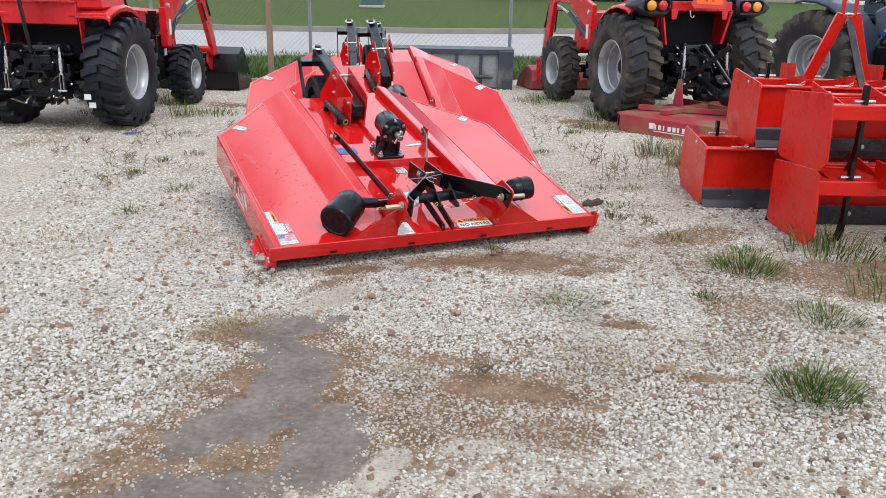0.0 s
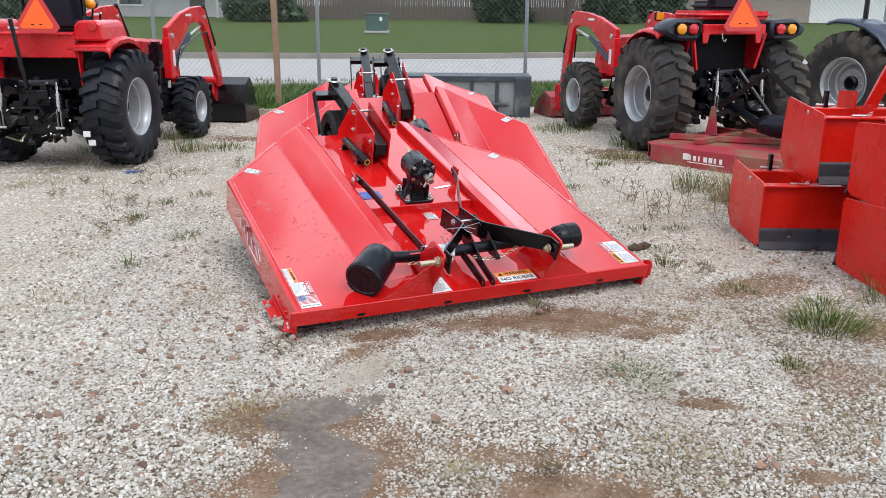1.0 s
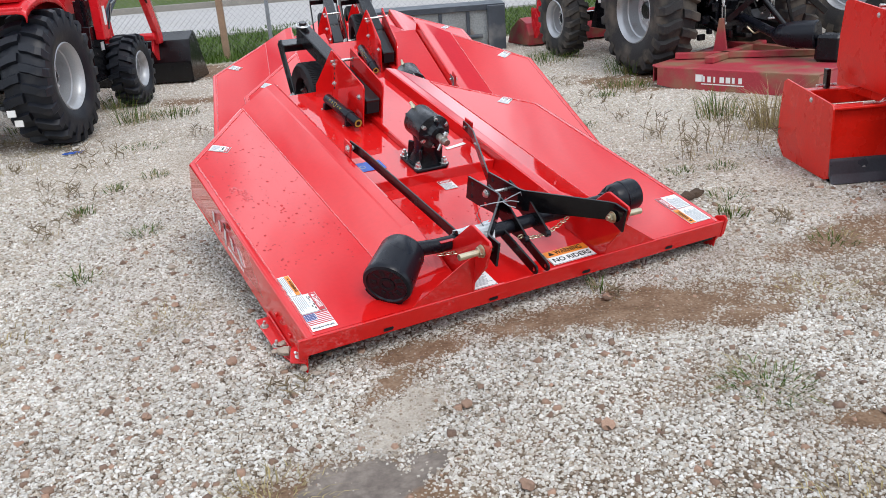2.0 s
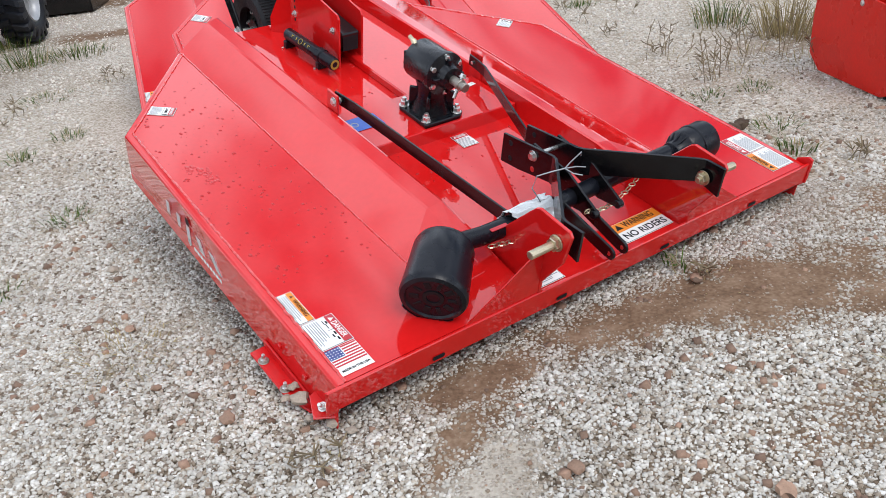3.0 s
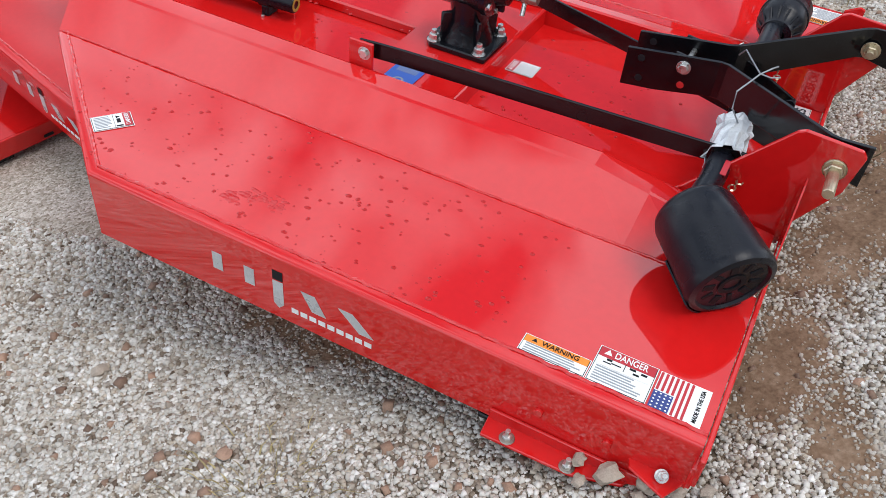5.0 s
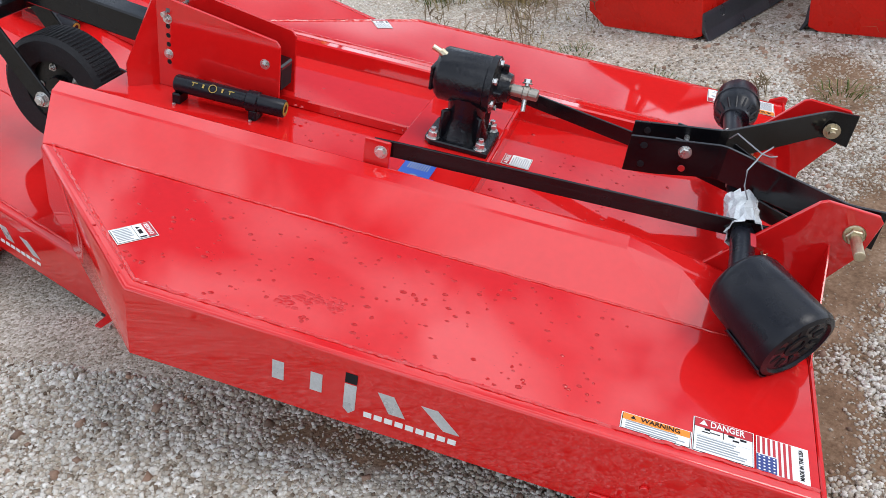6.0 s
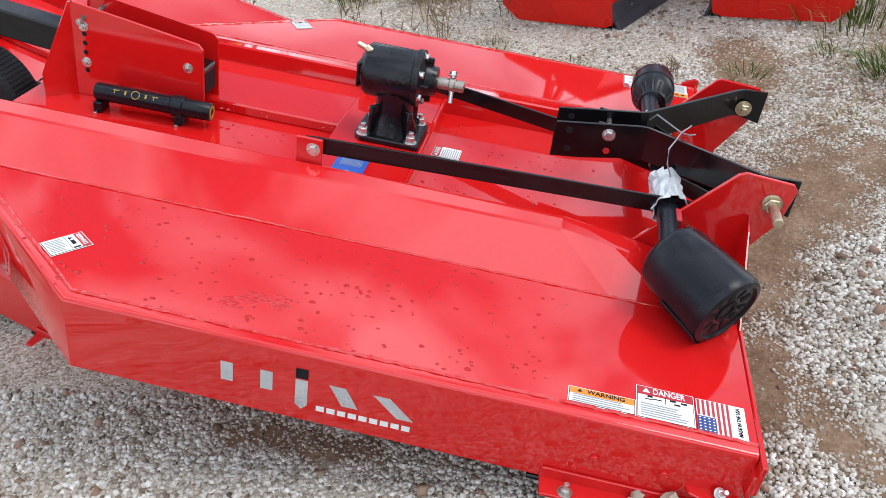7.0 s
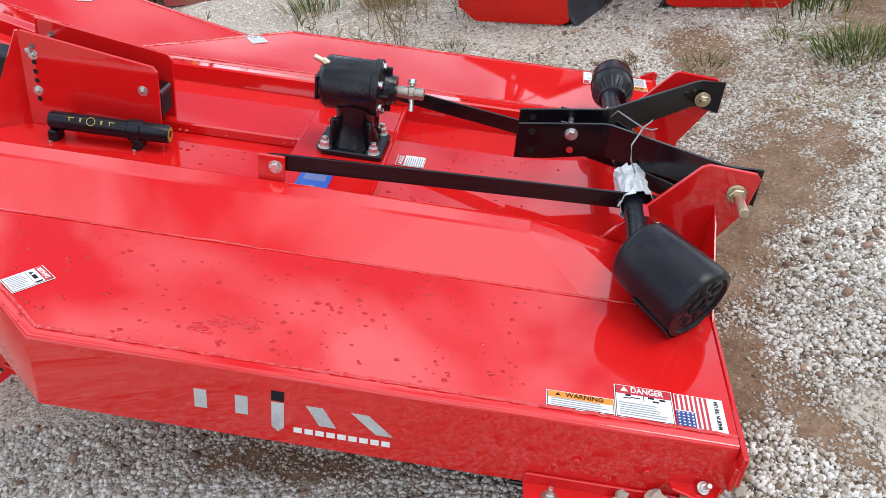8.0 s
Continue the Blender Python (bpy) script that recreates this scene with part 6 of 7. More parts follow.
def build_dusty():
    """Older red tractor with dusty tyres, dark light housings on the fenders and a wide seat deck."""
    t, R = base_tractor(pose(2.97, 11.06, 0, 0, 0, 17.2), "red tractor with dusty tyres and front loader", 1.36, 0.95, 1.58, 1.66, 1.95, RED_TRACTOR, True)
    rear_end(t, R, RED_TRACTOR, 0.98, 1.42, random.Random(1360))
    path = [(-0.32, 1.40), (-0.22, 1.45), (0.0, 1.475), (0.2, 1.45), (0.38, 1.38), (0.52, 1.27), (0.6, 1.14)]
    for s in (-1, 1):
        f = fender(t, s, 0.5, 0.93, path, RED_TRACTOR, 0.02)
        part("fender_plate", prism([(-0.36, 1.42), (0.3, 1.42), (0.36, 1.1), (-0.14, 0.96), (-0.22, 0.98)], s * 0.50, s * 0.515, "x", bevel=0.003), RED_TRACTOR, f)
        part("fender_strut", bar((s * 0.50, -0.36, 1.42), (s * 0.40, -0.33, 0.98), 0.05, 0.03), RED_TRACTOR, f)
        c = s * 0.71 + 0.05
        house = prism([(c - s * 0.24, 1.57), (c - s * 0.25, 1.43), (c - s * 0.2, 1.33), (c + s * 0.06, 1.33), (c + s * 0.24, 1.41), (c + s * 0.26, 1.49), (c + s * 0.1, 1.585)][::s], -0.44, -0.12, "y", bevel=0.035)
        lb = part("light_housing", house, DARK_MOULD, t, "dark moulded light housing", smooth=True)
        part("light_bezel", box((c - s * 0.035, -0.442, 1.465), (0.33, 0.012, 0.15), 0.03), PLASTIC, lb)
        for k, mt in ((0.04, AMBER), (-0.115, RED_LENS)):
            part("tail_light", lathe([(0.064, 0), (0.06, 0.016), (0.034, 0.03), (0, 0.034)], 24, aim((c + s * k, -0.447, 1.465), (c + s * k, -0.6, 1.465))[0]), mt, lb, "round amber lamp" if mt is AMBER else "round red lamp", smooth=True)
    bar_ = part("rear_panel", box((0.03, -0.40, 1.46), (0.86, 0.05, 0.12), 0.012), RED_TRACTOR, t)
    for s in (-1, 1):
        part("tab", prism([(s * 0.36 - 0.05, 1.42), (s * 0.36 + 0.05, 1.42), (s * 0.36 + 0.03, 1.3), (s * 0.36 - 0.03, 1.3)], -0.43, -0.415, "y", bevel=0.004), RED_TRACTOR, bar_)
    part("seat_deck", box((0.03, -0.10, 1.625), (1.02, 0.62, 0.1), 0.045, seg=3), RED_TRACTOR, t, "rounded red seat deck", smooth=True)
    part("deck_riser", box((0.03, -0.12, 1.53), (0.9, 0.5, 0.1), 0.01), BLACK, t)
    part("hook", tube([(-0.16, -0.45, 1.42), (-0.15, -0.46, 1.34), (-0.12, -0.46, 1.32), (-0.1, -0.46, 1.35)], 0.008, 6), ZINC, t)
    seat = part("seat", box((0.05, 0.05, 1.73), (0.5, 0.46, 0.12), 0.05, seg=3), SEAT, t, "dark vinyl seat")
    part("seat_back", box((0, 0, 0), (0.48, 0.14, 0.5), 0.06, pose(0.05, -0.16, 1.92, 10), seg=3), SEAT, seat, smooth=True)
    for s in (-1, 1):
        al = part("marker_lamp", box((s * 0.56, 0.35, 1.6), (0.12, 0.05, 0.11), 0.015), BLACK, t)
        part("lens", box((s * 0.56, 0.318, 1.6), (0.1, 0.02, 0.09), 0.008), AMBER, al, "square amber lens")
    smv(t, 0.0, -0.60, 1.62, 0.52)
    part("grab_rod", rod((0.06, -0.52, R + 0.32), (0.42, -0.95, 0.32), 0.03, 12), BLACK, t)
    loader(t, 0.65, 1.35, (2.72, 1.5), (3.0, 0.42), 0.8, 3.1, 0.36, RED_TRACTOR, RED_OLD)


def build_navy():
    """Dark navy tractor turned side-on, its wheel under a broad curved fender."""
    t, R = base_tractor(pose(5.98, 12.74, 0, 0, 0, -148), "dark navy tractor parked at an angle by the fence", 1.42, 0.9, 1.6, 1.5, 2.1, NAVY, True)
    path = [(-0.35, 1.55), (-0.22, 1.58), (0.0, 1.57), (0.22, 1.51), (0.44, 1.38), (0.61, 1.19), (0.73, 0.97), (0.79, 0.69), (0.79, 0.55)]
    for s in (-1, 1):
        f = fender(t, s, 0.44, 1.0, path, NAVY, 0.03)
        part("fender_plate", prism([(-0.22, 1.55), (0.22, 1.5), (0.61, 1.18), (0.77, 0.66), (0.55, 0.6), (-0.22, 1.0)], s * 0.44, s * 0.455, "x", bevel=0.003), NAVY, f)
        part("rops_post", box((s * 0.5, -0.12, 1.9), (0.06, 0.06, 1.0), 0.012), BLACK, t)
        part("step", box((s * 0.62, 1.0, 0.45), (0.25, 0.3, 0.04), 0.006), BLACK, t)
    part("side_tank", box((0.5, 1.0, 0.75), (0.3, 0.5, 0.5), 0.06, seg=3), BLACK, t)
    for k in range(3):
        lv = part("remote_lever", rod((0.56, 0.72 + k * 0.09, 0.95), (0.62, 0.86 + k * 0.1, 1.12), 0.014, 8), ZINC, t)
        part("lever_knob", rod((0.615, 0.85 + k * 0.1, 1.10), (0.64, 0.90 + k * 0.1, 1.17), 0.03, 12), VINYL_BLUE, lv)
    part("seat", box((0, 0.2, 1.3), (0.5, 0.46, 0.14), 0.05, seg=3), SEAT, t, "dark vinyl seat")


build_compact()
build_dusty()
build_navy()


# ---- faded mower behind the dusty tractor ----
def build_mower():
    m = thing("mower", pose(2.80, 10.45, 0, 0, 0, 45), "faded red mower deck with dirt on top", "mower")
    part("deck", prism([(-0.96, 0.1), (-0.86, 0.22), (0.86, 0.22), (0.96, 0.1), (0.96, -1.5), (-0.96, -1.5)], 0.19, 0.21, bevel=0.006), RED_OLD, m)
    for s in (-1, 1):
        part("side_skirt", prism([(0.1, 0.03), (0.1, 0.2), (-1.5, 0.2), (-1.5, 0.0), (-0.1, 0.0)], s * 0.95, s * 0.965, "x"), RED_OLD, m)
    part("front_skirt", box((0, 0.2, 0.12), (1.72, 0.012, 0.16), 0.002), RED_OLD, m)
    part("rear_skirt", box((0, -1.5, 0.1), (1.92, 0.012, 0.18), 0.002), RED_OLD, m)
    mk = bmesh.new()
    for i, w in enumerate((0.09, 0.04, 0.04, 0.02, 0.05, 0.05, 0.03, 0.04)):
        flat(-0.26 + i * 0.063, -0.03, -0.26 + i * 0.063 + w * 0.9, 0.025 if i else 0.04, 0, Matrix.Translation((-0.967, -0.58, 0.115)) @ Matrix(((0, 0, -1), (-1, 0, 0), (0, 1, 0))).to_4x4(), mk)
    flat(-0.2, -0.055, 0.24, -0.045, 0, Matrix.Translation((-0.967, -0.58, 0.115)) @ Matrix(((0, 0, -1), (-1, 0, 0), (0, 1, 0))).to_4x4(), mk)
    part("maker_mark", mk, WHITE, m, "white maker's mark as plain bars")
    part("cross_beam", box((0, -0.3, 0.245), (1.3, 0.1, 0.07), 0.01), RED_OLD, m)
    part("frame_bar", bar((-0.5, 0.15, 0.25), (0.1, -1.1, 0.25), 0.08, 0.06), RED_OLD, m)
    part("frame_bar", bar((0.5, 0.15, 0.25), (0.1, -1.1, 0.25), 0.08, 0.06), RED_OLD, m)
    part("mast", prism([(-0.27, 0.21), (-0.1, 0.21), (-0.16, 0.6), (-0.21, 0.6)], -0.16, -0.14, "x", bevel=0.003), RED_OLD, m)
    part("a_frame", bar((-0.03, -0.75, 1.03), (0.3, -1.08, 0.62), 0.03, 0.06), BLACK, m)
    part("a_frame", bar((-0.03, -0.75, 1.03), (0.12, -0.9, 0.21), 0.022, 0.03), BLACK, m)
    part("a_frame", bar((-0.03, -0.75, 1.03), (-0.15, -0.25, 0.58), 0.03, 0.06), BLACK, m)
    part("driveline", rod((0.34, -0.13, 0.58), (-0.2, -0.8, 0.45), 0.05, 14), PLASTIC, m)
    part("driveline_shield", lathe([(0.05, 0), (0.1, 0.06), (0.13, 0.2), (0.14, 0.42), (0.13, 0.43), (0, 0.43)], 24, aim((-0.2, -0.76, 0.45), (-0.18, -1.22, 0.46))[0]), PLASTIC, m, smooth=True)
    part("gearbox", box((-0.18, -1.32, 0.34), (0.22, 0.24, 0.26), 0.03), BLACK_CAST, m)
    return m


build_mower()


# ---- box blades, stacked in pairs ----
def build_blade(M, label, W=1.62, mast=False):
    b = thing("box_blade", M, label, "box blade", "stacked box blades")
    for x in (0, W):
        part("end_plate", prism([(0.0, 0.03), (0.0, 0.46), (0.025, 0.49), (0.68, 0.545), (0.72, 0.52), (0.76, 0.3), (0.77, 0.1), (0.66, 0.012), (0.06, 0.008)], x - 0.006, x + 0.006, "x", bevel=0.002), RED_BLADE, b)
        part("plate_bolt", hexbolt((x - 0.006, 0.3, 0.47), (-1, 0, 0), 0.013, 0.008), ZINC, b)
    part("moldboard", prism([(0.016, 0.08), (0.03, 0.2), (0.045, 0.46), (0.057, 0.46), (0.042, 0.2), (0.028, 0.08)], 0.006, W - 0.006, "x"), RED_BLADE, b)
    part("top_rail", box((W / 2, 0.055, 0.463), (W - 0.012, 0.1, 0.014), 0.003), RED_BLADE, b)
    edge = part("cutting_edge", prism([(-0.05, 0.004), (-0.04, 0.0), (0.0, 0.05), (0.014, 0.15), (-0.002, 0.158), (-0.01, 0.14), (-0.022, 0.06)], -0.004, W + 0.004, "x", bevel=0.003), EDGE, b, "black curved cutting edge with plough bolts")
    for k in range(4):
        part("plough_bolt", rod((0.21 + k * 0.385, 0.0, 0.085), (0.21 + k * 0.385, -0.017, 0.085), 0.017, 14), ZINC, edge)
    inner = part("inner_edge", prism([(0.035, 0.0), (0.05, 0.0), (0.072, 0.06), (0.076, 0.15), (0.062, 0.155), (0.058, 0.06)], 0.008, W - 0.008, "x", bevel=0.003), EDGE, b, "black cutting edge inside the box")
    for k in range(4):
        part("plough_bolt", rod((0.27 + k * 0.385, 0.06, 0.09), (0.27 + k * 0.385, 0.082, 0.09), 0.017, 14), ZINC, inner)
    part("rear_board", prism([(0.2, 0.3), (0.2, 0.45), (0.212, 0.45), (0.212, 0.3)], 0.006, W - 0.006, "x"), RED_BLADE, b)
    part("shank_bar", box((W / 2, 0.64, 0.42), (W - 0.012, 0.1, 0.1), 0.006), RED_BLADE, b)
    part("front_rail", box((W / 2, 0.09, 0.425), (W - 0.012, 0.06, 0.06), 0.005), RED_BLADE, b)
    for k in range(4):
        x = 0.25 + k * (W - 0.5) / 3
        sh = part("ripper_shank", prism([(0.60, 0.03), (0.53, 0.0), (0.58, 0.1), (0.615, 0.2), (0.615, 0.6), (0.665, 0.6), (0.665, 0.18), (0.64, 0.09)], x - 0.014, x + 0.014, "x", bevel=0.003), BLACK, b, "black ripper shank")
        part("pin", rod((x - 0.07, 0.64, 0.49), (x + 0.07, 0.64, 0.49), 0.011, 10), ZINC, sh)
        part("gusset", prism([(0.08, 0.46), (0.6, 0.46), (0.08, 0.56)], x + 0.1, x + 0.11, "x"), RED_BLADE, b)
        part("clip_pin", rod((x - 0.05, 0.05, 0.478), (x + 0.06, 0.05, 0.478), 0.008, 10), ZINC, b)
        part("clip_ring", tube([(x + 0.05, 0.04, 0.478), (x + 0.065, 0.03, 0.502), (x + 0.085, 0.035, 0.507), (x + 0.09, 0.05, 0.487), (x + 0.06, 0.055, 0.474)], 0.003, 6), ZINC, b)
    for s in (-1, 1):
        part("lower_hitch", prism([(0.58, 0.42), (0.58, 0.6), (0.88, 0.58), (0.88, 0.44)], W / 2 + s * 0.36 - 0.008, W / 2 + s * 0.36 + 0.008, "x"), RED_BLADE, b)
    if mast:
        for s in (-1, 1):
            part("mast", bar((W / 2 + s * 0.24, 0.62, 0.45), (W / 2 + s * 0.05, 0.55, 1.0), 0.09, 0.035, up=(0, 1, 0)), RED_BLADE, b)
            part("mast_ear", box((W / 2 + s * 0.05, 0.55, 1.07), (0.014, 0.06, 0.2), 0.004), RED_BLADE, b)
        part("mast_brace", bar((W / 2, 0.1, 0.46), (W / 2, 0.52, 0.95), 0.06, 0.012, up=(0, 1, 0)), BLACK, b)
        part("mast_pin", rod((W / 2 - 0.09, 0.55, 1.0), (W / 2 + 0.07, 0.55, 1.0), 0.014, 10), ZINC, b)
    return b


build_blade(pose(2.085, 6.18, 0.0, 0, 0, 0), "red box blade with black cutting edge on gravel")
build_blade(pose(2.42, 6.09, 0.508, 0, 0, 0), "red box blade stacked on another, hitch mast upright", mast=True)
build_blade(pose(4.088, 5.824, 0.0, 0, 0, 183), "red box blade standing among weeds")
build_blade(pose(4.098, 5.814, 0.508, 0, 0, 183), "red box blade stacked on the near pair")


# ---- grey bucket against the fence ----
def build_bucket():
    b = thing("loader_bucket", pose(-0.07, 13.75, 0, 0, 0, 2), "worn grey loader bucket standing by the fence", "bucket")
    part("back", prism([(0.1, 0.0), (0.1, 0.58), (0.13, 0.58), (0.13, 0.0)], -1.02, 1.02, "x"), LIGHT_GREY, b)
    part("top_lip", prism([(0.06, 0.56), (0.06, 0.64), (0.5, 0.66), (0.5, 0.62)], -1.04, 1.04, "x", bevel=0.004), GREY, b)
    part("floor", box((0, 0.45, 0.02), (2.04, 0.8, 0.03), 0.004), GREY, b)
    part("side", prism([(0.0, 0.0), (0.0, 0.62), (0.5, 0.64), (0.85, 0.05), (0.85, 0.0)], 0.78, 1.03, "x", bevel=0.006), GREY, b)
    part("side", prism([(0.0, 0.0), (0.0, 0.62), (0.5, 0.64), (0.85, 0.05), (0.85, 0.0)], -1.03, -1.01, "x", bevel=0.004), GREY, b)
    for x in (-0.5, 0.1, 0.5):
        part("rib", box((x, 0.085, 0.3), (0.05, 0.03, 0.5), 0.004), GREY, b)
    part("mount_bar", rod((-0.7, 0.04, 0.2), (0.7, 0.04, 0.2), 0.03, 12), GREY, b)


build_bucket()


# ---- chain-link fence ----
def build_fence():
    f = thing("chain_link_fence", pose(0, 15.45, 0, 0, 0, 2.6), "galvanised chain-link fence along the yard", "fence")
    v, fc = [], []
    a, r, top = 0.045, 0.0023, 2.0
    k = int(top / a)
    for i in range(int(33 / a)):
        base = len(v)
        for j in range(k + 1):
            x, z, y = -15 + i * a + (a if (i + j) % 2 else 0), 0.03 + j * a, 0.002 if j % 2 else -0.002
            for q in (0, 2.094, 4.189):
                v.append((x + r * math.cos(q) * 1.2, y + r * math.sin(q), z))
        for j in range(k):
            for q in range(3):
                o = base + j * 3
                fc.append((o + q, o + (q + 1) % 3, o + 3 + (q + 1) % 3, o + 3 + q))
    tagged(raw("wire_mesh", v, fc, WIRE, f), kind="stuff")
    for x in (-14.2, -11.3, -8.4, -5.5, -2.66, 0.98, 4.2, 7.3, 10.4, 13.5):
        part("post", rod((x, 0.04, 0), (x, 0.04, 2.1), 0.032, 14), GALV, f)
    part("top_rail", rod((-15, 0.03, 2.02), (18, 0.03, 2.02), 0.02, 10), GALV, f)


build_fence()
wp = thing("wooden_post", pose(-3.37, 15.25, 0, 0, -0.5, 4), "square weathered timber post beside the fence", "post")
part("post", box((0, 0, 1.2), (0.1, 0.1, 2.6), 0.008), TIMBER, wp)


# ---- grass and weeds ----
def blades(n, seed, spread, h, w, lean=0.5, droop=0.5):
    r = random.Random(seed)
    v, f = [], []
    for _ in range(n):
        a, d = r.uniform(0, 2 * math.pi), r.random() ** 0.7 * spread
        x, y = d * math.cos(a), d * math.sin(a)
        t = r.uniform(0, 2 * math.pi)
        out = r.uniform(0.1, lean) + d / max(spread, 1e-3) * lean * 0.6
        hh, ww = h * r.uniform(0.45, 1.1), w * r.uniform(0.7, 1.3)
        dx, dy = math.cos(a + r.uniform(-0.8, 0.8)), math.sin(a + r.uniform(-0.8, 0.8))
        sx, sy = -math.sin(t) * ww / 2, math.cos(t) * ww / 2
        b = len(v)
        m1 = (x + dx * out * hh * 0.35, y + dy * out * hh * 0.35, hh * 0.6)
        tip = (x + dx * out * hh * (0.7 + droop), y + dy * out * hh * (0.7 + droop), hh * (1 - droop * out * 0.5))
        v += [(x - sx, y - sy, 0), (x + sx, y + sy, 0), (m1[0] + sx * 0.8, m1[1] + sy * 0.8, m1[2]), (m1[0] - sx * 0.8, m1[1] - sy * 0.8, m1[2]), tip]
        f += [(b, b + 1, b + 2, b + 3), (b + 3, b + 2, b + 4)]
    return v, f


def tuft(x, y, n, spread, h, seed, material=None, w=0.006, label="green grass tuft growing through the gravel", lean=0.6, dry=0):
    g = thing("grass_tuft", pose(x, y, -0.005, 0, 0, seed * 40), label, "grass")
    v, f = blades(n, seed, spread, h, w, lean)
    tagged(raw("foliage", v, f, material or GRASS, g), kind="stuff")
    if dry:
        v, f = blades(dry, seed + 50, spread * 1.25, h * 0.7, w * 0.8, lean * 1.4)
        tagged(raw("dry_foliage", v, f, GRASS_DRY, g), kind="stuff")
    return g


def weed(x, y, n, spread, h, seed, label="dry brown weed stalks on the gravel"):
    g = thing("weed_clump", pose(x, y, -0.005), label, "weeds")
    r = random.Random(seed)
    bm = bmesh.new()
    for _ in range(n):
        a, d = r.uniform(0, 6.28), r.random() * spread
        p = Vector((d * math.cos(a), d * math.sin(a), 0))
        q = p + Vector((r.uniform(-0.25, 0.25) * h, r.uniform(-0.25, 0.25) * h, h * r.uniform(0.5, 1)))
        mid = p.lerp(q, 0.5) + Vector((r.uniform(-0.03, 0.03), r.uniform(-0.03, 0.03), 0))
        tube([p, mid, q], 0.0025, 4, bm)
        for k in range(5):
            t = r.uniform(0.35, 1)
            c = mid.lerp(q, t) if t > 0.5 else p.lerp(mid, t * 2)
            e = c + Vector((r.uniform(-0.05, 0.05), r.uniform(-0.05, 0.05), r.uniform(0.0, 0.05)))
            tube([c, e], 0.003, 3, bm)
    tagged(part("stalk_growth", bm, WEED, g), kind="stuff")
    v, f = blades(int(n * 3), seed + 9, spread * 1.1, h * 0.3, 0.005, 1.0)
    tagged(raw("dry_foliage", v, f, GRASS_DRY, g), kind="stuff")


tuft(1.95, 4.58, 300, 0.2, 0.12, 1, dry=260, lean=1.1, w=0.005)
tuft(1.72, 2.86, 420, 0.18, 0.11, 2, dry=160, lean=1.2, w=0.0045)
tuft(2.12, 3.75, 160, 0.18, 0.08, 3, dry=260, lean=1.2, w=0.0045)
tuft(2.38, 7.75, 160, 0.22, 0.42, 4, GRASS_DRY, label="tall straw-coloured grass clump by the mower", dry=120)
tuft(2.15, 8.3, 90, 0.2, 0.3, 5, dry=80)
tuft(2.62, 5.0, 160, 0.3, 0.2, 6, dry=160)
tuft(2.75, 4.2, 140, 0.3, 0.16, 7, dry=160)
tuft(3.2, 4.75, 120, 0.3, 0.22, 8, dry=160)
tuft(1.46, 9.6, 80, 0.14, 0.06, 9, dry=60)
tuft(-2.95, 8.9, 60, 0.2, 0.04, 10, dry=80, lean=1.2)
tuft(-2.78, 6.85, 60, 0.1, 0.06, 11, dry=30)
tuft(-2.5, 4.75, 30, 0.25, 0.05, 12, GRASS_DRY, dry=60)
tuft(-3.05, 10.4, 130, 0.3, 0.12, 13, label="weedy grass beside the tractor wheel", dry=120)
tuft(-4.35, 10.2, 120, 0.4, 0.15, 14, dry=160)
tuft(-4.0, 8.2, 50, 0.4, 0.07, 15, GRASS_DRY, dry=120)
tuft(2.0, 10.9, 160, 0.25, 0.25, 16, label="leafy weeds by the dusty tractor wheel", dry=60)
tuft(1.75, 10.0, 110, 0.3, 0.1, 17, dry=140)
tuft(1.3, 12.3, 160, 0.4, 0.16, 18, dry=120)
tuft(1.55, 4.0, 60, 0.1, 0.05, 19, dry=60)
tuft(1.33, 5.75, 50, 0.09, 0.07, 20, dry=30)
tuft(0.35, 4.95 - 0.1, 14, 0.06, 0.09, 21, label="sparse green blades on bare dirt", dry=10)
tuft(0.75, 3.85, 130, 0.16, 0.045, 22, dry=130, lean=2.0, w=0.005, label="flattened straw and green grass in the gravel")
tuft(0.95, 3.1, 26, 0.3, 0.05, 23, GRASS_DRY, dry=40)
tuft(-1.0, 3.4, 90, 0.17, 0.035, 24, GRASS_DRY, dry=120, lean=2.0, w=0.005, label="flattened dead grass on bare dirt")
tuft(-0.1, 2.95, 60, 0.09, 0.035, 25, GRASS_DRY, dry=60, lean=2.0, w=0.005, label="small flattened clump of brown dead grass")
weed(1.62, 7.0, 8, 0.25, 0.32, 1)
weed(1.9, 7.35, 7, 0.2, 0.34, 2)
weed(1.45, 7.6, 6, 0.2, 0.24, 3)
weed(2.15, 7.0, 8, 0.25, 0.36, 4)
weed(1.25, 9.0, 10, 0.5, 0.12, 5)
weed(-3.2, 7.4, 8, 0.5, 0.12, 6)
weed(-3.4, 8.6, 8, 0.5, 0.12, 7)
weed(0.25, 2.95, 5, 0.12, 0.06, 8)
weed(-1.0, 5.0 - 0.9, 4, 0.1, 0.05, 9)
weed(0.42, 4.75, 4, 0.15, 0.05, 10)
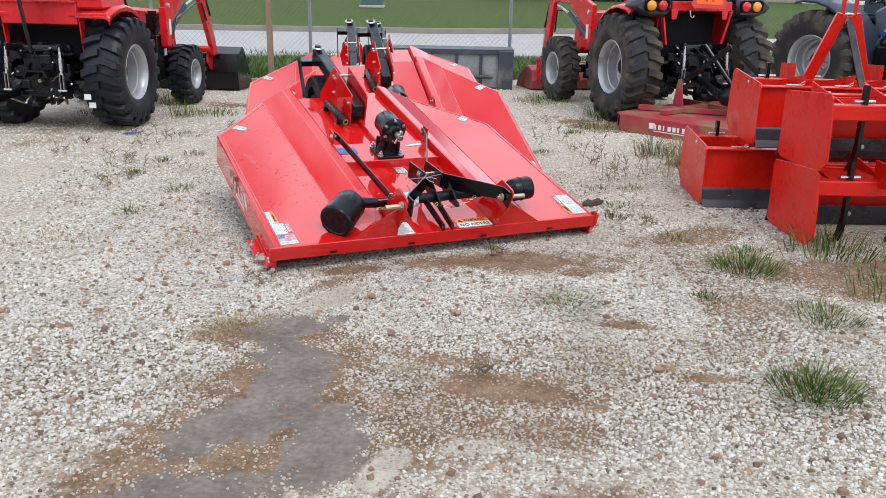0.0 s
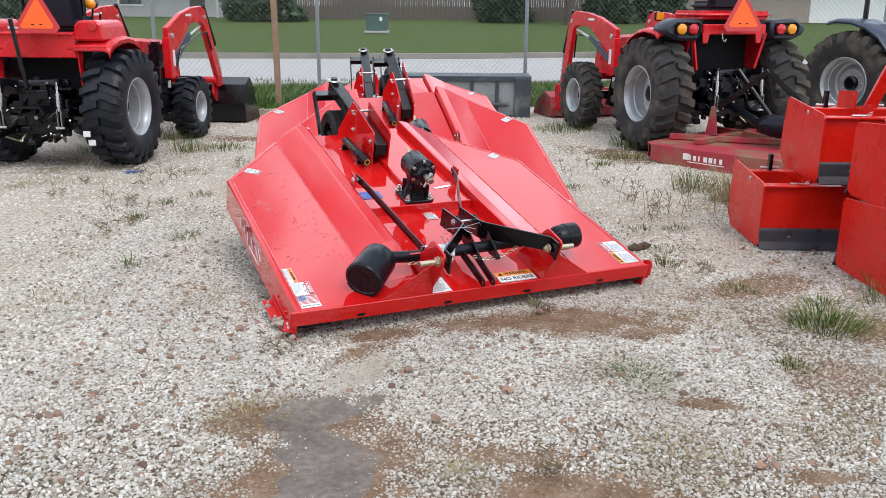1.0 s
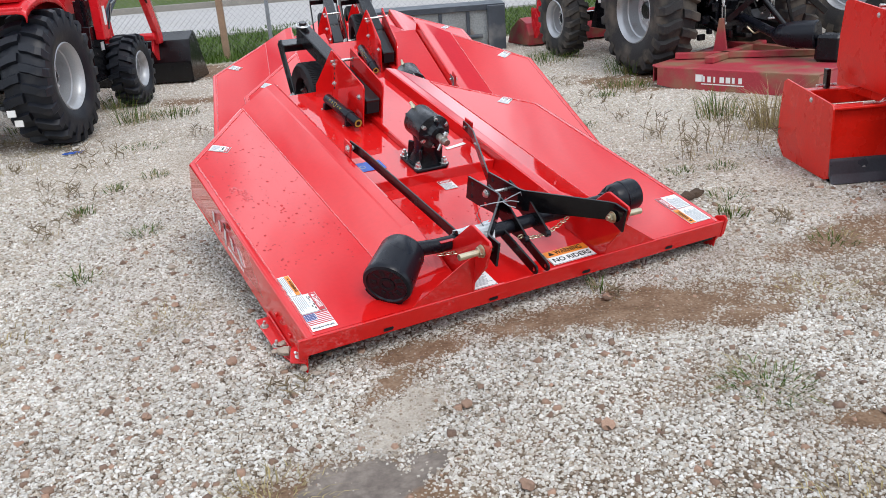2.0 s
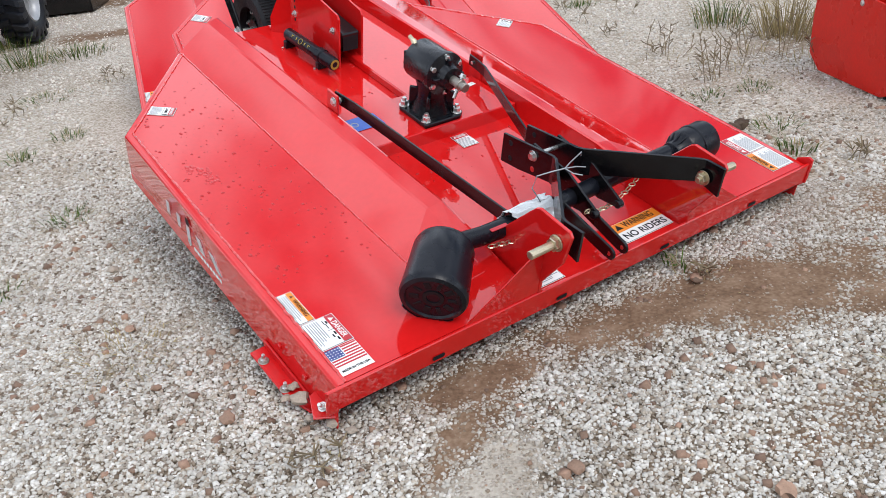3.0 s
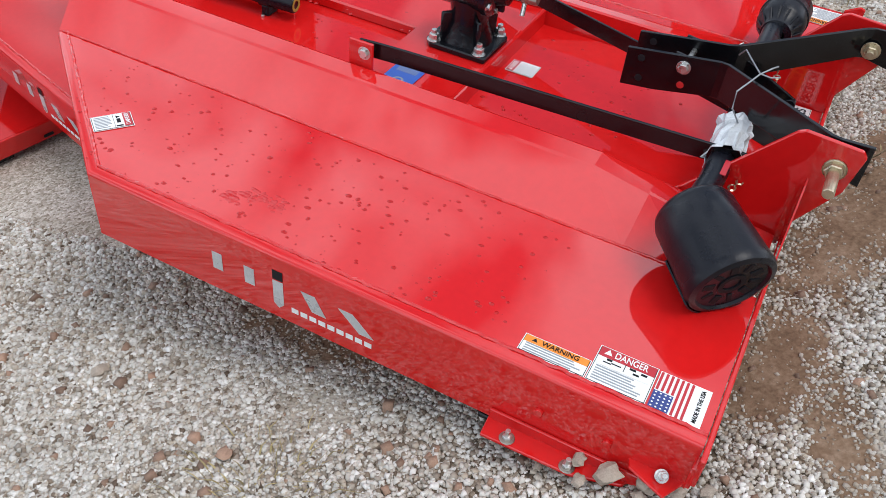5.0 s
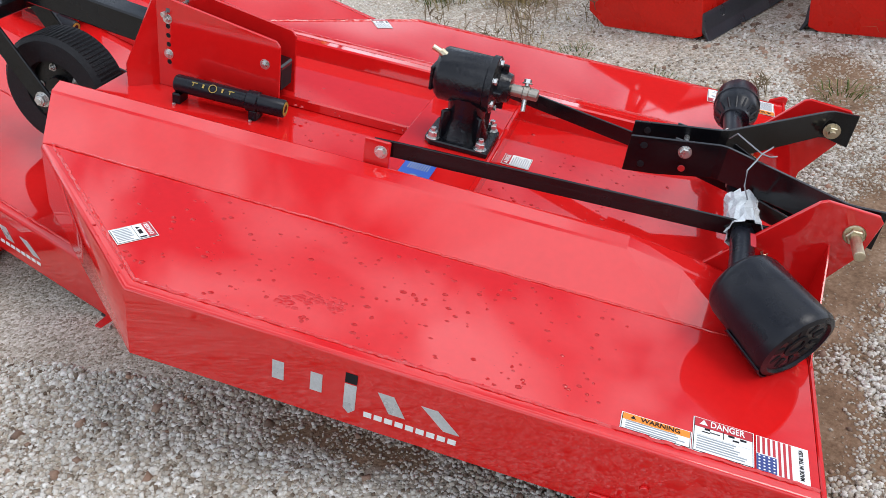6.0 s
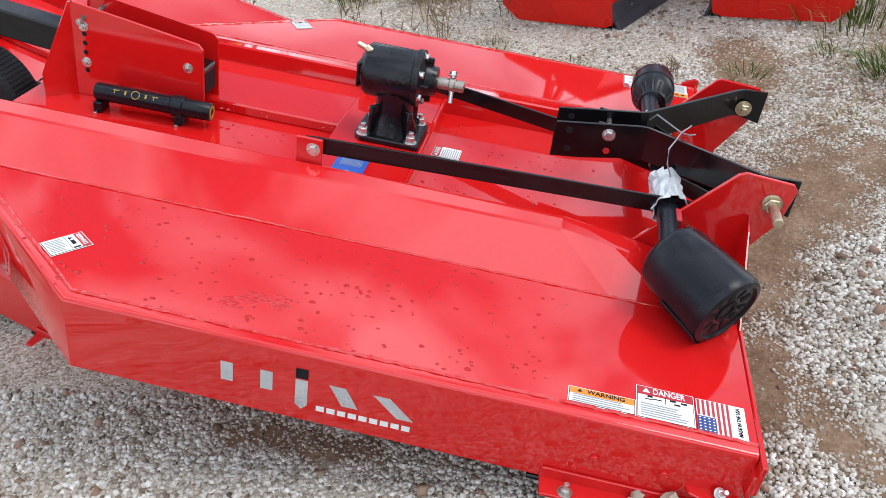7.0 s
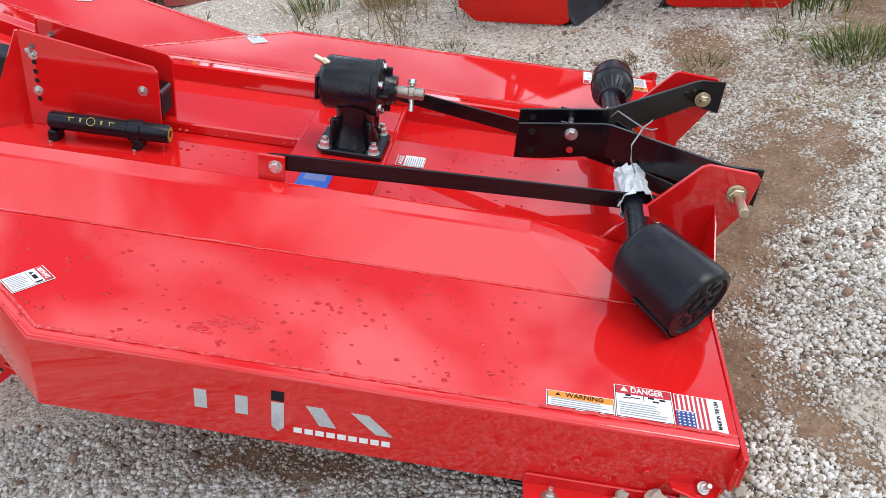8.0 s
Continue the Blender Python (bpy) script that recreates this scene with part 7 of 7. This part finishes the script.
# sparse growth over the open gravel
for k, (x, y) in enumerate(((-3.74, 8.21), (-3.75, 7.63), (-2.99, 7.28), (-2.83, 6.32), (-2.75, 6.57), (-3.15, 8.1), (-3.05, 8.5), (-2.52, 9.17), (1.47, 7.86), (1.57, 7.33), (1.18, 10.32), (1.62, 10.04), (1.34, 8.46), (1.46, 5.54))):
    weed(x, y, 4, 0.11 + 0.03 * (k % 3), 0.06 + 0.02 * (k % 4), 30 + k, "thin dry weed sprigs in the gravel")
for k, (x, y) in enumerate(((-2.53, 7.77), (-2.74, 7.42), (1.32, 6.7), (1.63, 6.72), (1.41, 6.07), (1.66, 5.22), (2.09, 4.95), (0.98, 8.33), (-2.2, 6.3), (-2.35, 5.55))):
    tuft(x, y, 50, 0.12, 0.06, 60 + k, dry=40, lean=1.2, w=0.005, label="low green tuft in the gravel")
for k, (x, y) in enumerate(((-4.44, 8.88), (-4.4, 8.14), (-4.43, 9.53), (-3.9, 9.0), (0.75, 3.05), (1.3, 4.6), (1.45, 3.35), (-1.7, 4.9))):
    tuft(x, y, 110, 0.2, 0.035, 80 + k, GRASS_DRY, dry=60, lean=2.0, w=0.005, label="flattened patch of straw-coloured dead grass")
for k, (x, y) in enumerate(((-3.86, 11.16), (-3.41, 10.16))):
    tuft(x, y, 70, 0.18, 0.3, 90 + k, dry=60, w=0.005, label="tall thin grass beside the tractor tyre")
scrap = thing("blue_scrap", pose(-3.55, 8.82, 0.0, 0, 0, 20), "scrap of bright blue plastic on the gravel", "litter")
part("sheet", prism([(-0.09, -0.02), (-0.03, -0.035), (0.08, -0.02), (0.1, 0.02), (0.02, 0.03), (-0.07, 0.02)], 0.008, 0.016, bevel=0.002), VINYL_BLUE, scrap)


def lawn():
    """Ragged grass along the fence and over the near lawn, as one mass."""
    r = np.random.default_rng(12)
    n = 26000
    x, y = r.uniform(-14, 16, n), 15.1 + 5.2 * r.random(n) ** 1.4
    y = y + 0.06 * x + 0.25 * np.sin(2.1 * x)
    h = 0.05 + 0.10 * r.random(n) + 0.12 * np.exp(-((y - 15.55 - 0.045 * x) / 0.25) ** 2) * r.random(n)
    a = r.uniform(0, 2 * np.pi, n)
    w = 0.012
    z = height_at(x, y)
    lx, ly = r.normal(0, 0.5, n) * h, r.normal(0, 0.5, n) * h
    v = np.stack((np.stack((x - np.cos(a) * w, y - np.sin(a) * w, z), -1), np.stack((x + np.cos(a) * w, y + np.sin(a) * w, z), -1), np.stack((x + lx, y + ly, z + h), -1)), 1)
    f = np.arange(3 * n).reshape(-1, 3)
    ob = raw("lawn_grass", v.reshape(-1, 3).tolist(), f.tolist(), GRASS)
    tagged(ob, "ragged green grass along the fence line", "grass", kind="stuff")


lawn()


# ---- far side of the street ----
def build_far():
    box_ = thing("utility_cabinet", pose(-4.08, 40, 0.5), "green metal utility cabinet on the lawn", "utility box")
    part("body", box((0, 0, 0.46), (0.92, 0.8, 0.72), 0.03), UTIL_GREEN, box_)
    part("lid", box((0, 0, 0.83), (0.98, 0.86, 0.07), 0.02), UTIL_GREEN, box_)
    part("base_pad", box((0, 0, 0.05), (1.1, 1.0, 0.12), 0.02), CONCRETE, box_)
    part("label", box((0.22, -0.405, 0.62), (0.12, 0.006, 0.16), 0), WHITE, box_)
    pf = thing("privacy_fence", pose(-3, 56, 0.82), "weathered grey-brown board fence", "fence")
    r = random.Random(4)
    me = None
    for i in range(150):
        h = 1.85 + r.uniform(-0.03, 0.03)
        if me is None:
            b = part("board", box((0, 0, 0.95), (0.145, 0.02, 1.9), 0.004), FENCE_WOOD, pf)
            me = b.data
        else:
            b = new("board", me)
            b.parent = pf
        b.location, b.scale = (-9 + i * 0.155, r.uniform(-0.01, 0.01), 0), (1, 1, h / 1.9)
    part("rail", box((2.6, 0.05, 0.5), (23.3, 0.05, 0.09), 0.005), FENCE_WOOD, pf)
    h1 = thing("house", pose(-19, 58, 0.75), "pale sided house across the street", "house")
    part("wall", box((0, 0, 1.5), (12, 0.3, 3.0), 0.02), SIDING, h1)
    d = part("door", box((1.4, -0.16, 1.05), (1.0, 0.06, 2.1), 0.01), DOOR_DARK, h1)
    part("door_handle", rod((1.8, -0.2, 1.0), (1.8, -0.26, 1.0), 0.03, 8), ZINC, d)
    for x in (-3.4, -1.2, 3.0, 4.6):
        part("porch_post", box((x, -1.2, 1.4), (0.16, 0.16, 2.8), 0.01), SIDING, h1)
    wn_ = part("window", box((-3.0, -0.16, 1.5), (1.4, 0.06, 1.2), 0.01), GLASS_DARK, h1)
    part("window_frame", box((-3.0, -0.18, 0.86), (1.6, 0.08, 0.1), 0.01), WHITE, wn_)
    part("roof", prism([(-1.6, 2.95), (4, 5.4), (9, 2.95), (9, 2.8), (-1.6, 2.8)], -6.4, 6.4, "x"), KERB, h1)
    h2 = thing("house", pose(20.5, 56, 0.85, 0, 0, -12), "tan masonry house with a white garage door", "house")
    part("wall", box((0, 0, 1.5), (16, 0.3, 3.0), 0.02), BRICK_FAR, h2)
    g = part("garage_door", box((3.2, -0.16, 1.1), (4.8, 0.06, 2.2), 0.01), WHITE, h2)
    for k in range(6):
        part("pane", box((1.2 + k * 0.8, -0.2, 1.75), (0.5, 0.03, 0.35), 0.005), GLASS_DARK, g)
    part("roof", prism([(-1.2, 2.95), (4, 5.6), (9, 2.95), (9, 2.8), (-1.2, 2.8)], -8.4, 8.4, "x"), KERB, h2)

    def shrub(x, y, w, h, seed):
        s = thing("shrub", pose(x, y, 0.8), "dense dark green shrub by the houses", "shrub")
        rr = np.random.default_rng(seed)
        n = 2600
        p = rr.normal(0, 1, (n, 3))
        p /= np.linalg.norm(p, axis=1)[:, None]
        lump = 1 + 0.22 * np.sin(5 * p[:, 0] + seed) * np.sin(4 * p[:, 1]) + 0.18 * np.sin(7 * p[:, 2] + 2 * p[:, 0])
        p *= (lump * (0.6 + 0.4 * rr.random(n) ** 0.4))[:, None]
        p[:, 2] = np.abs(p[:, 2])
        c = p * np.array((w / 2, w / 2.6, h))
        u, q = rr.normal(0, 0.11, (n, 3)), rr.normal(0, 0.11, (n, 3))
        v = np.stack((c - u, c + q, c + u, c - q), 1).reshape(-1, 3)
        v[:, 2] = np.maximum(v[:, 2], 0)
        tagged(raw("leaves", v.tolist(), np.arange(4 * n).reshape(-1, 4).tolist(), LEAF, s), kind="stuff")
        part("stem", tube([(0, 0, 0), (0.05, 0, h * 0.4), (0.2, 0, h * 0.8)], 0.06, 6), BARK, s)
    shrub(-12.0, 52, 4.6, 2.6, 1)
    shrub(2.2, 53, 3.2, 2.4, 2)
    shrub(8.5, 53, 3.0, 2.6, 3)
    shrub(12.0, 55, 3.4, 2.4, 4)
    shrub(-27.0, 54, 4.0, 2.4, 5)
    tr = thing("tree", pose(5.7, 50, 0.8), "tree with dark trunk and spreading crown", "tree")
    part("trunk", tube([(0, 0, -0.2), (0.05, 0, 1.2), (-0.05, 0.1, 2.6), (0.1, 0, 4.2)], 0.24, 12), BARK, tr)
    for k in range(5):
        a = k * 1.26
        part("limb", tube([(0.0, 0, 2.6 + 0.3 * k), (0.9 * math.cos(a), 0.9 * math.sin(a), 3.8 + 0.2 * k), (2.0 * math.cos(a), 2.0 * math.sin(a), 4.9)], 0.09, 7), BARK, tr)
    rr = np.random.default_rng(77)
    n = 7000
    cl = rr.normal(0, 1, (26, 3)) * (1.5, 1.5, 0.8) + (0, 0, 5.4)
    c = cl[rr.integers(0, 26, n)] + rr.normal(0, 0.42, (n, 3))
    u, q = rr.normal(0, 0.1, (n, 3)), rr.normal(0, 0.1, (n, 3))
    v = np.stack((c - u, c + q, c + u, c - q), 1).reshape(-1, 3)
    tagged(raw("crown", v.tolist(), np.arange(4 * n).reshape(-1, 4).tolist(), LEAF, tr), kind="stuff")


build_far()


# ---- plain wall added unseen behind the viewer, closing the yard to darken reflections ----
wall = part("unseen_wall_south", box((2, -16, 2.6), (60, 0.3, 5.4), 0.02), BRICK_FAR)
tagged(wall, "added plain tan wall, unseen, closing the yard and darkening reflections", "wall", kind="structure")
